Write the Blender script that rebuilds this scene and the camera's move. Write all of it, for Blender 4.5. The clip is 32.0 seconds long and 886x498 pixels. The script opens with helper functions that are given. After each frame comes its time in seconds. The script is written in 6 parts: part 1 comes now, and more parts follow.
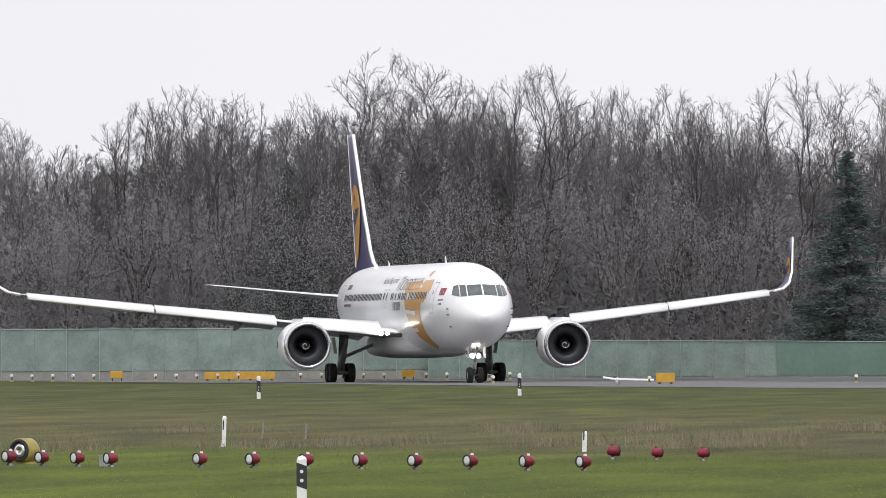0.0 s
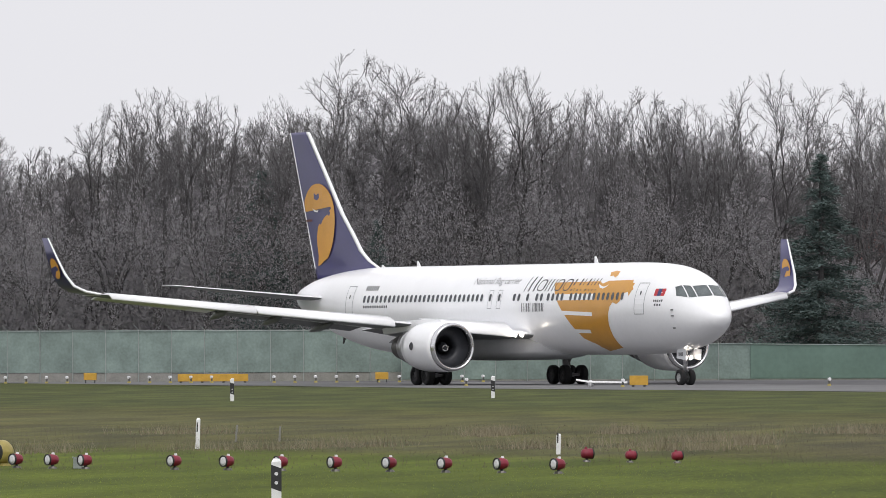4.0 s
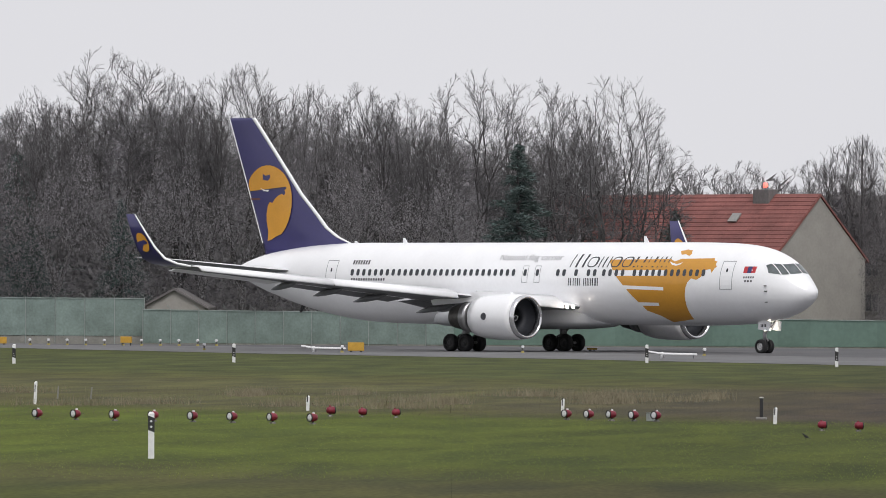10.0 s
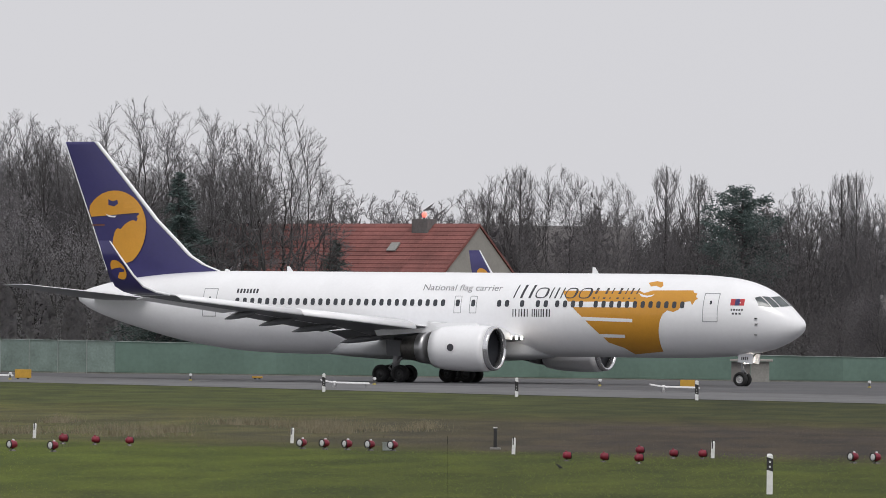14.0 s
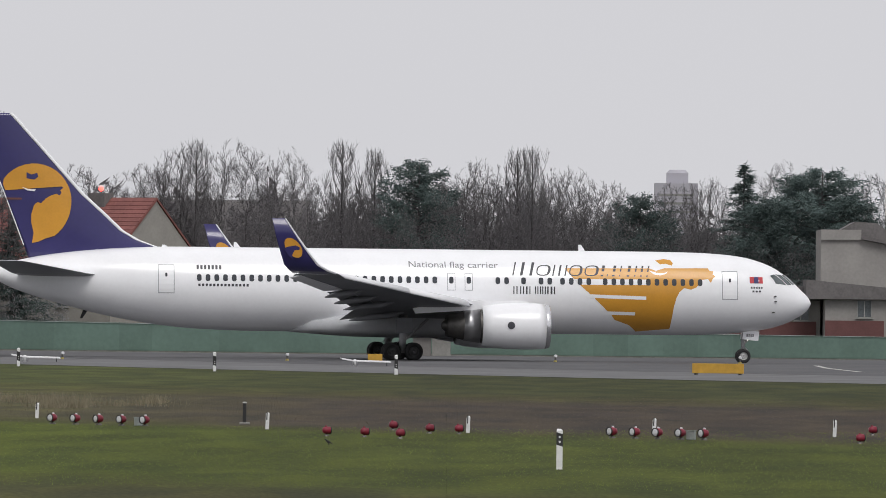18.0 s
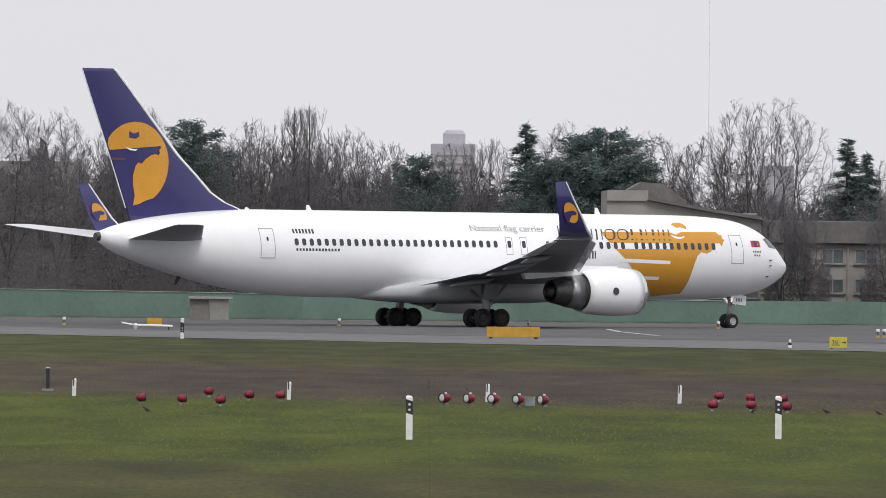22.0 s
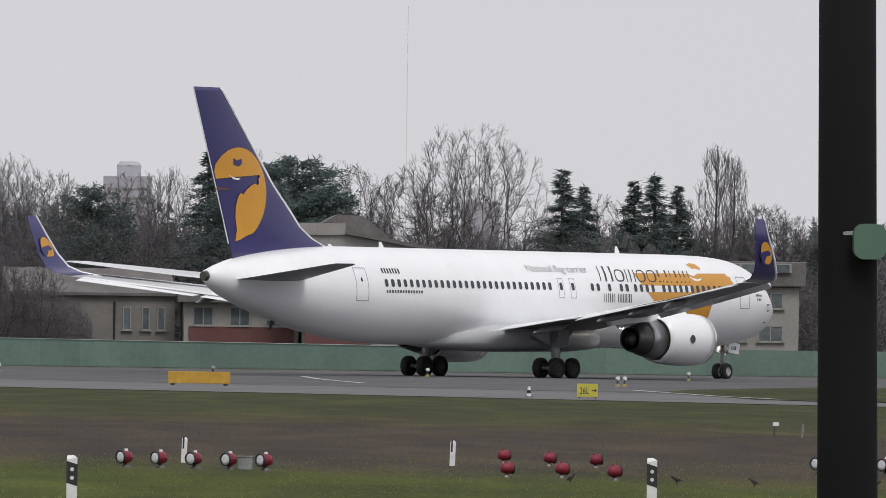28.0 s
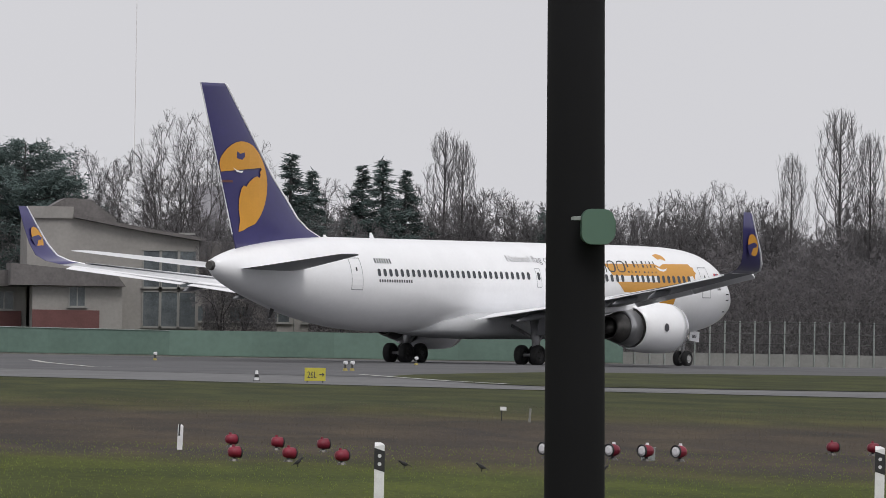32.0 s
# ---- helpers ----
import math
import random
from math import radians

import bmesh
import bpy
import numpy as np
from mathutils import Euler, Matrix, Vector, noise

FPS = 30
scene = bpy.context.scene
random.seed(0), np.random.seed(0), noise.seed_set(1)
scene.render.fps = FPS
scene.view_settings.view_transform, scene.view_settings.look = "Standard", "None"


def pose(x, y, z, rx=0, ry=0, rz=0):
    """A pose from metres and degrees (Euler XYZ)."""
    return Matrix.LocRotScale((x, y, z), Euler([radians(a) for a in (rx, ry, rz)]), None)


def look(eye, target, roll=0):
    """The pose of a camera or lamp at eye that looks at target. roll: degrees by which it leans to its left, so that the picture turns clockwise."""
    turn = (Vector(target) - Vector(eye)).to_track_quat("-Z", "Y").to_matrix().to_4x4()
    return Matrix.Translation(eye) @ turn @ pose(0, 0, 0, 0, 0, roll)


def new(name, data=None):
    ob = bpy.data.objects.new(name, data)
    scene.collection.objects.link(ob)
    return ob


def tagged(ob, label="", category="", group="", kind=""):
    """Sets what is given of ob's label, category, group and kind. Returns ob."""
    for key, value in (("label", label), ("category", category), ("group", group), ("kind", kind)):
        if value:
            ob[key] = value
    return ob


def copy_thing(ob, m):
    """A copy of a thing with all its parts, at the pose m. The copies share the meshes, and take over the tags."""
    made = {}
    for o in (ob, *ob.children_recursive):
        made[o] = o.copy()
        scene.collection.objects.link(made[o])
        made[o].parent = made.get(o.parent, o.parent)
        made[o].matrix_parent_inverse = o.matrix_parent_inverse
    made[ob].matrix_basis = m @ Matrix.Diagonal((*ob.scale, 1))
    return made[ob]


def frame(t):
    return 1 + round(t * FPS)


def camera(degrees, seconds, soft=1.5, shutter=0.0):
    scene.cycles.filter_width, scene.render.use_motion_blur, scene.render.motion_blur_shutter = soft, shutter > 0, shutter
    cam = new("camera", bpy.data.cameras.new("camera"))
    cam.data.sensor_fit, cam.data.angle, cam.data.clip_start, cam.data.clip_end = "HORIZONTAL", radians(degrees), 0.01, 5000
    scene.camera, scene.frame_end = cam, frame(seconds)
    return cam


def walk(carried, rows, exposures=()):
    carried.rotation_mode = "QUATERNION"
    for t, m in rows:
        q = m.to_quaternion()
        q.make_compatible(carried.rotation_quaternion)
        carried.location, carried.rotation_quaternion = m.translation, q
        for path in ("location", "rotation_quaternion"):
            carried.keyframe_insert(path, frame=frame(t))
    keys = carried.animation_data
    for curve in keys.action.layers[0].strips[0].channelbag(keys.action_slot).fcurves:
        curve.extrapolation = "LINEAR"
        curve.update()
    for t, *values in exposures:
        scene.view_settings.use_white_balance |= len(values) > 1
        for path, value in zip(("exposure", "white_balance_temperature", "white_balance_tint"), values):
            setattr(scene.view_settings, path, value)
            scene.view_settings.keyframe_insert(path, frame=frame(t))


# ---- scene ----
cam = camera(5.0937, 32.0, soft=0.85)


def aim(x, y, z, yaw, tilt, lean):
    """A camera pose: yaw to the right of +y, tilt up, lean as look() has it."""
    return pose(x, y, z, 90 + tilt, 0, -yaw) @ pose(0, 0, 0, 0, 0, lean)


walk(cam, [
    (0, aim(0.678, -8.940, 2.461, -6.5696, 0.5329, -0.3135)),
    (0.5, aim(0.669, -8.941, 2.461, -6.5150, 0.4977, -0.3702)),
    (1, aim(0.662, -8.942, 2.461, -6.4655, 0.5379, -0.3718)),
    (1.5, aim(0.666, -8.941, 2.461, -6.4889, 0.5023, -0.1737)),
    (2, aim(0.665, -8.941, 2.461, -6.4836, 0.4431, -0.2241)),
    (2.5, aim(0.667, -8.941, 2.461, -6.5059, 0.4079, -0.2226)),
    (4.5, aim(0.639, -8.944, 2.461, -6.3308, 0.5710, -0.2202)),
    (5, aim(0.617, -8.947, 2.461, -6.1854, 0.4984, -0.1317)),
    (5.5, aim(0.599, -8.949, 2.461, -6.0663, 0.4854, 0.0117)),
    (6, aim(0.568, -8.952, 2.461, -5.8641, 0.5156, 0.0353)),
    (6.5, aim(0.535, -8.955, 2.461, -5.6507, 0.4747, 0.0247)),
    (6.8, aim(0.522, -8.957, 2.461, -5.5683, 0.4974, -0.1121)),
    (6.9, aim(0.517, -8.957, 2.461, -5.5408, 0.5050, -0.1577)),
    (7, aim(0.515, -8.977, 2.461, -5.5134, 0.5126, -0.2033)),
    (7.1, aim(0.590, -9.666, 2.468, -5.4602, 0.5069, -0.2221)),
    (7.2, aim(0.757, -11.338, 2.487, -5.4070, 0.4998, -0.2408)),
    (7.3, aim(1.013, -13.994, 2.516, -5.3537, 0.4912, -0.2596)),
    (7.4, aim(1.352, -17.614, 2.556, -5.3001, 0.4813, -0.2784)),
    (7.5, aim(1.714, -21.549, 2.599, -5.2464, 0.4710, -0.2971)),
    (7.6, aim(2.096, -25.482, 2.643, -5.2521, 0.4796, -0.2243)),
    (7.7, aim(2.482, -29.415, 2.686, -5.2577, 0.4845, -0.1514)),
    (7.8, aim(2.869, -33.348, 2.729, -5.2629, 0.4891, -0.0785)),
    (7.9, aim(3.257, -37.280, 2.773, -5.2678, 0.4935, -0.0056)),
    (8, aim(3.644, -41.213, 2.816, -5.2721, 0.4977, 0.0672)),
    (8.1, aim(3.981, -45.150, 2.860, -5.2110, 0.4623, 0.0493)),
    (8.2, aim(4.309, -49.088, 2.903, -5.1506, 0.4281, 0.0315)),
    (8.3, aim(4.628, -53.027, 2.946, -5.0911, 0.3952, 0.0136)),
    (8.4, aim(4.942, -56.967, 2.990, -5.0325, 0.3635, -0.0043)),
    (8.5, aim(5.243, -60.907, 3.033, -4.9748, 0.3371, -0.0222)),
    (8.6, aim(5.589, -64.843, 3.076, -4.9643, 0.3157, -0.0108)),
    (8.7, aim(5.936, -68.780, 3.120, -4.9542, 0.2944, 0.0006)),
    (8.8, aim(6.280, -72.716, 3.163, -4.9442, 0.2733, 0.0119)),
    (8.9, aim(6.624, -76.653, 3.207, -4.9345, 0.2522, 0.0233)),
    (9, aim(6.966, -80.570, 3.250, -4.9251, 0.2313, 0.0346)),
    (9.1, aim(7.225, -83.818, 3.286, -4.9130, 0.2205, -0.0056)),
    (9.2, aim(7.397, -86.083, 3.310, -4.9007, 0.2107, -0.0458)),
    (9.3, aim(7.488, -87.364, 3.325, -4.8886, 0.2021, -0.0861)),
    (9.4, aim(7.498, -87.680, 3.328, -4.8764, 0.1945, -0.1263)),
    (9.5, aim(7.476, -87.682, 3.328, -4.8637, 0.1872, -0.1665)),
    (10, aim(7.293, -87.697, 3.328, -4.7350, 0.2980, 0.2430)),
    (10.5, aim(6.831, -87.734, 3.328, -4.4369, 0.3743, 0.1512)),
    (11, aim(6.046, -87.792, 3.328, -3.9229, 0.4034, 0.4547)),
    (11.5, aim(5.231, -87.844, 3.328, -3.3991, 0.4419, 0.3648)),
    (12, aim(5.150, -87.849, 3.328, -3.3405, 0.4004, 0.4510)),
    (12.5, aim(4.945, -87.861, 3.328, -3.2031, 0.3397, 0.5556)),
    (13, aim(4.541, -87.883, 3.328, -2.9428, 0.3650, 0.4856)),
    (13.5, aim(4.191, -87.900, 3.328, -2.7160, 0.4321, 0.5046)),
    (14, aim(3.896, -87.914, 3.328, -2.5218, 0.4762, 0.5891)),
    (14.5, aim(3.559, -87.928, 3.328, -2.3029, 0.4778, 0.5965)),
    (16.5, aim(1.813, -87.981, 3.328, -1.1657, 0.4446, 0.8056)),
    (17, aim(1.423, -87.989, 3.328, -0.9164, 0.3838, 0.5890)),
    (17.5, aim(1.081, -87.993, 3.328, -0.6934, 0.3548, 0.5541)),
    (18, aim(0.666, -87.997, 3.328, -0.4231, 0.3461, 0.5798)),
    (18.5, aim(0.296, -88.000, 3.328, -0.1854, 0.3681, 0.5063)),
    (19, aim(0.025, -88.000, 3.328, -0.0124, 0.4762, 0.4703)),
    (19.5, aim(-0.246, -88.000, 3.328, 0.1660, 0.4546, 0.5029)),
    (20, aim(-0.379, -87.999, 3.328, 0.2517, 0.3248, 0.3117)),
    (20.5, aim(-0.668, -87.997, 3.328, 0.4398, 0.2833, 0.2260)),
    (21, aim(-0.995, -87.994, 3.328, 0.6530, 0.2957, 0.2275)),
    (21.5, aim(-1.355, -87.678, 3.324, 0.9517, 0.2411, 0.4683)),
    (21.6, aim(-1.331, -86.102, 3.307, 0.9604, 0.2247, 0.4781)),
    (21.7, aim(-1.286, -83.213, 3.275, 0.9690, 0.2082, 0.4880)),
    (21.8, aim(-1.226, -79.332, 3.233, 0.9777, 0.1918, 0.4979)),
    (21.9, aim(-1.165, -75.392, 3.190, 0.9863, 0.1754, 0.5078)),
    (22, aim(-1.104, -71.452, 3.146, 0.9950, 0.1589, 0.5177)),
    (22.1, aim(-1.043, -67.512, 3.103, 0.9996, 0.1805, 0.6164)),
    (22.2, aim(-0.982, -63.572, 3.060, 1.0042, 0.2020, 0.7152)),
    (22.3, aim(-0.922, -59.632, 3.017, 1.0088, 0.2236, 0.8139)),
    (22.4, aim(-0.861, -55.692, 2.973, 1.0134, 0.2451, 0.9127)),
    (22.5, aim(-0.800, -51.752, 2.930, 1.0180, 0.2667, 1.0114)),
    (22.6, aim(-0.739, -47.812, 2.887, 1.0997, 0.3091, 0.9898)),
    (22.7, aim(-0.678, -43.872, 2.844, 1.1815, 0.3515, 0.9682)),
    (22.8, aim(-0.617, -39.932, 2.800, 1.2633, 0.3939, 0.9466)),
    (22.9, aim(-0.556, -35.992, 2.757, 1.3450, 0.4363, 0.9250)),
    (23, aim(-0.495, -32.052, 2.714, 1.4268, 0.4788, 0.9034)),
    (23.1, aim(-0.434, -28.112, 2.671, 1.4903, 0.4771, 0.8858)),
    (23.2, aim(-0.374, -24.172, 2.627, 1.5537, 0.4754, 0.8682)),
    (23.3, aim(-0.313, -20.232, 2.584, 1.6172, 0.4738, 0.8506)),
    (23.4, aim(-0.252, -16.292, 2.541, 1.6806, 0.4721, 0.8330)),
    (23.5, aim(-0.191, -12.352, 2.498, 1.7441, 0.4705, 0.8154)),
    (23.6, aim(-0.130, -8.412, 2.454, 1.7557, 0.4723, 0.8531)),
    (23.7, aim(-0.070, -4.559, 2.412, 1.7674, 0.4742, 0.8908)),
    (23.8, aim(-0.027, -1.755, 2.381, 1.7790, 0.4760, 0.9285)),
    (23.9, aim(-0.004, -0.265, 2.365, 1.7906, 0.4779, 0.9662)),
    (24, aim(0.000, 0.000, 2.362, 1.8022, 0.4797, 1.0039)),
    (24.1, aim(0.000, 0.000, 2.362, 1.8359, 0.4745, 0.9818)),
    (24.2, aim(0.000, 0.000, 2.362, 1.8697, 0.4693, 0.9597)),
    (24.3, aim(0.000, 0.000, 2.362, 1.9034, 0.4642, 0.9376)),
    (24.5, aim(0.000, -0.000, 2.362, 1.9879, 0.4380, 0.8842)),
    (26.5, aim(0.000, -0.000, 2.362, 2.3930, 0.4242, 0.9575)),
    (27, aim(0.000, -0.000, 2.362, 2.5888, 0.4682, 0.8518)),
    (27.5, aim(0.000, -0.000, 2.362, 2.7270, 0.4788, 0.7222)),
    (28, aim(0.000, -0.000, 2.362, 2.8807, 0.4948, 0.7804)),
    (28.5, aim(0.000, -0.000, 2.362, 3.0673, 0.4540, 0.6779)),
    (29, aim(0.000, -0.000, 2.362, 3.3011, 0.4325, 0.6903)),
    (29.5, aim(0.000, -0.000, 2.362, 3.4796, 0.3756, 0.7320)),
    (30, aim(0.000, -0.000, 2.362, 3.6586, 0.4048, 0.7103)),
    (30.5, aim(0.000, -0.000, 2.362, 3.8486, 0.4719, 0.8924)),
    (31, aim(0.000, -0.000, 2.362, 4.0994, 0.4668, 0.8335)),
    (31.5, aim(0.000, -0.000, 2.362, 4.2988, 0.4231, 0.8441)),
    (32, aim(0.000, -0.000, 2.362, 4.4460, 0.4269, 0.9499)),
], ((0, 0.46), (2.5, 0.4), (6, 0.24), (9, 0.2), (11, 0.14), (13, 0.05), (17, -0.02), (20, 0.0), (22, 0.21), (22.6, 0.17), (23.5, 0), (32, 0.0)))

# ---- daylight: an overcast sky and a wide, weak sun behind the camera ----
world = bpy.data.worlds.new("overcast_sky")
scene.world = world
world.use_nodes = True
wt = world.node_tree
wt.nodes.clear()
sky = wt.nodes.new("ShaderNodeTexSky")
sky.sky_type, sky.sun_disc = "NISHITA", False
sky.sun_elevation, sky.sun_rotation = radians(52), radians(163)
grey = wt.nodes.new("ShaderNodeHueSaturation")
grey.inputs["Saturation"].default_value = 0.12
grey.inputs["Value"].default_value = 0.028
cloud = wt.nodes.new("ShaderNodeTexNoise")
cloud.inputs["Scale"].default_value = 2.2
cloud.inputs["Detail"].default_value = 3
veil = wt.nodes.new("ShaderNodeValToRGB")
veil.color_ramp.elements[0].position, veil.color_ramp.elements[0].color = 0.3, (0.675, 0.673, 0.71, 1)
veil.color_ramp.elements[1].position, veil.color_ramp.elements[1].color = 0.7, (0.77, 0.768, 0.796, 1)
both = wt.nodes.new("ShaderNodeMixRGB")
both.inputs["Fac"].default_value = 0.9
back = wt.nodes.new("ShaderNodeBackground")
back.inputs["Strength"].default_value = 1.0
wout = wt.nodes.new("ShaderNodeOutputWorld")
wt.links.new(sky.outputs["Color"], grey.inputs["Color"])
wt.links.new(cloud.outputs["Fac"], veil.inputs["Fac"])
wt.links.new(grey.outputs["Color"], both.inputs["Color1"])
wt.links.new(veil.outputs["Color"], both.inputs["Color2"])
wt.links.new(both.outputs["Color"], back.inputs["Color"])
wt.links.new(back.outputs["Background"], wout.inputs["Surface"])
sun = new("sun", bpy.data.lights.new("sun", "SUN"))
sun.data.energy, sun.data.angle, sun.data.color = 1.45, radians(25), (1.0, 0.97, 0.93)
sun.matrix_basis = look((35, -115, 155), (0, 0, 0))


# ---- materials ----
def mat(name, colour, rough=0.6, metal=0.0, vary=0.15, scale=3.0, bump=0.0, bump_scale=40.0, alpha=1.0, second=None, stretch=(1, 1, 1), each=0.0, coat=0.0, glow=0.0, world_space=False):
    """A surface whose colour drifts at two scales, with fine relief; each: how far single pieces differ."""
    m = bpy.data.materials.new(name)
    m.use_nodes = True
    nt = m.node_tree
    n, l = nt.nodes, nt.links
    b = n["Principled BSDF"]
    b.inputs["Roughness"].default_value = rough
    b.inputs["Metallic"].default_value = metal
    b.inputs["Coat Weight"].default_value = coat
    b.inputs["Coat Roughness"].default_value = 0.08
    if alpha < 1:
        b.inputs["Alpha"].default_value = alpha
    co = n.new("ShaderNodeTexCoord")
    mp = n.new("ShaderNodeMapping")
    mp.inputs["Scale"].default_value = stretch
    if world_space:
        geo = n.new("ShaderNodeNewGeometry")
        l.new(geo.outputs["Position"], mp.inputs["Vector"])
    else:
        l.new(co.outputs["Object"], mp.inputs["Vector"])
    big = n.new("ShaderNodeTexNoise")
    big.inputs["Scale"].default_value, big.inputs["Detail"].default_value = scale, 4
    fine = n.new("ShaderNodeTexNoise")
    fine.inputs["Scale"].default_value, fine.inputs["Detail"].default_value = scale * 9, 5
    l.new(mp.outputs["Vector"], big.inputs["Vector"])
    l.new(mp.outputs["Vector"], fine.inputs["Vector"])
    add = n.new("ShaderNodeMath")
    add.operation = "MULTIPLY_ADD"
    add.inputs[1].default_value = 0.6
    l.new(big.outputs["Fac"], add.inputs[0])
    half = n.new("ShaderNodeMath")
    half.operation = "MULTIPLY"
    half.inputs[1].default_value = 0.4
    l.new(fine.outputs["Fac"], half.inputs[0])
    l.new(half.outputs[0], add.inputs[2])
    ramp = n.new("ShaderNodeValToRGB")
    lo = [c * (1 - vary) for c in colour]
    hi = [min(1.0, c * (1 + vary)) for c in (second or colour)]
    ramp.color_ramp.elements[0].position, ramp.color_ramp.elements[0].color = 0.35, (*lo, 1)
    ramp.color_ramp.elements[1].position, ramp.color_ramp.elements[1].color = 0.65, (*hi, 1)
    l.new(add.outputs[0], ramp.inputs["Fac"])
    last = ramp.outputs["Color"]
    if each:
        info = n.new("ShaderNodeObjectInfo")
        span = n.new("ShaderNodeMapRange")
        span.inputs["To Min"].default_value, span.inputs["To Max"].default_value = 1 - each, 1 + each
        l.new(info.outputs["Random"], span.inputs["Value"])
        mix = n.new("ShaderNodeMixRGB")
        mix.blend_type, mix.inputs["Fac"].default_value = "MULTIPLY", 1.0
        l.new(last, mix.inputs["Color1"])
        l.new(span.outputs["Result"], mix.inputs["Color2"])
        last = mix.outputs["Color"]
    l.new(last, b.inputs["Base Color"])
    if glow:
        b.inputs["Emission Color"].default_value = (*colour, 1)
        b.inputs["Emission Strength"].default_value = glow
    if bump:
        bn = n.new("ShaderNodeTexNoise")
        bn.inputs["Scale"].default_value, bn.inputs["Detail"].default_value = bump_scale, 4
        l.new(mp.outputs["Vector"], bn.inputs["Vector"])
        bp = n.new("ShaderNodeBump")
        bp.inputs["Strength"].default_value, bp.inputs["Distance"].default_value = bump, 0.02
        l.new(bn.outputs["Fac"], bp.inputs["Height"])
        l.new(bp.outputs["Normal"], b.inputs["Normal"])
    return m


def grass_material():
    """Short winter turf: mown green strips, a brown rough strip, mottled patches drawn out along the field."""
    m = bpy.data.materials.new("winter_turf")
    m.use_nodes = True
    nt = m.node_tree
    n, l = nt.nodes, nt.links
    b = n["Principled BSDF"]
    b.inputs["Roughness"].default_value = 0.95
    b.inputs["Specular IOR Level"].default_value = 0.1
    geo = n.new("ShaderNodeNewGeometry")
    mp = n.new("ShaderNodeMapping")
    mp.inputs["Scale"].default_value = (0.25, 0.05, 1)
    l.new(geo.outputs["Position"], mp.inputs["Vector"])
    patch = n.new("ShaderNodeTexNoise")
    patch.inputs["Scale"].default_value, patch.inputs["Detail"].default_value = 1.0, 6
    l.new(mp.outputs["Vector"], patch.inputs["Vector"])
    fine = n.new("ShaderNodeTexNoise")
    fine.inputs["Scale"].default_value, fine.inputs["Detail"].default_value = 9.0, 5
    mp2 = n.new("ShaderNodeMapping")
    mp2.inputs["Scale"].default_value = (1, 0.12, 1)
    l.new(geo.outputs["Position"], mp2.inputs["Vector"])
    l.new(mp2.outputs["Vector"], fine.inputs["Vector"])
    sep = n.new("ShaderNodeSeparateXYZ")
    l.new(geo.outputs["Position"], sep.inputs["Vector"])
    # the strips follow the distance from the fence line
    wob = n.new("ShaderNodeMath")
    wob.operation = "MULTIPLY_ADD"
    wob.inputs[1].default_value = 24.0
    l.new(patch.outputs["Fac"], wob.inputs[0])
    slant = n.new("ShaderNodeMath")
    slant.operation = "MULTIPLY_ADD"
    slant.inputs[1].default_value = 1.4
    l.new(sep.outputs["X"], slant.inputs[0])
    l.new(sep.outputs["Y"], slant.inputs[2])
    l.new(slant.outputs[0], wob.inputs[2])
    ramp = n.new("ShaderNodeValToRGB")
    span = n.new("ShaderNodeMapRange")
    span.inputs["From Min"].default_value, span.inputs["From Max"].default_value = 60, 660
    l.new(wob.outputs[0], span.inputs["Value"])
    l.new(span.outputs["Result"], ramp.inputs["Fac"])
    stops = ((0, GREEN), (0.05, DULL), (0.085, GREEN), (0.205, GREEN), (0.222, DULL), (0.238, BROWN), (0.36, BROWN), (0.4, DULL), (0.45, DARK), (0.9, DARK))
    els = ramp.color_ramp.elements
    while len(els) < len(stops):
        els.new(0.5)
    for e, (p, c) in zip(els, stops):
        e.position, e.color = p, (*c, 1)
    # towards the west the turf is multiplied brighter, its brown strip greener
    west = n.new("ShaderNodeMapRange")
    west.inputs["From Min"].default_value, west.inputs["From Max"].default_value = -16, 0
    wx = n.new("ShaderNodeMath")
    wx.operation = "MULTIPLY_ADD"
    wx.inputs[1].default_value = 8.0
    l.new(patch.outputs["Fac"], wx.inputs[0])
    l.new(sep.outputs["X"], wx.inputs[2])
    l.new(wx.outputs[0], west.inputs["Value"])
    ramp2 = n.new("ShaderNodeValToRGB")
    l.new(span.outputs["Result"], ramp2.inputs["Fac"])
    els = ramp2.color_ramp.elements
    while len(els) < len(stops):
        els.new(0.5)
    for e, (p, c) in zip(els, stops):
        e.position, e.color = p, (*(DRYISH if c == BROWN else c), 1)
    strips = n.new("ShaderNodeMixRGB")
    l.new(west.outputs["Result"], strips.inputs["Fac"])
    l.new(ramp2.outputs["Color"], strips.inputs["Color1"])
    l.new(ramp.outputs["Color"], strips.inputs["Color2"])
    mix = n.new("ShaderNodeMixRGB")
    mix.blend_type, mix.inputs["Fac"].default_value = "OVERLAY", 0.55
    l.new(strips.outputs["Color"], mix.inputs["Color1"])
    l.new(patch.outputs["Fac"], mix.inputs["Color2"])
    mix2 = n.new("ShaderNodeMixRGB")
    mix2.blend_type, mix2.inputs["Fac"].default_value = "OVERLAY", 0.6
    l.new(mix.outputs["Color"], mix2.inputs["Color1"])
    l.new(fine.outputs["Fac"], mix2.inputs["Color2"])
    # wide blotches, yellow-green against dull green
    mp3 = n.new("ShaderNodeMapping")
    mp3.inputs["Scale"].default_value = (0.22, 0.035, 1)
    l.new(geo.outputs["Position"], mp3.inputs["Vector"])
    blot = n.new("ShaderNodeTexNoise")
    blot.inputs["Scale"].default_value, blot.inputs["Detail"].default_value, blot.inputs["Distortion"].default_value = 2.2, 6, 0.6
    l.new(mp3.outputs["Vector"], blot.inputs["Vector"])
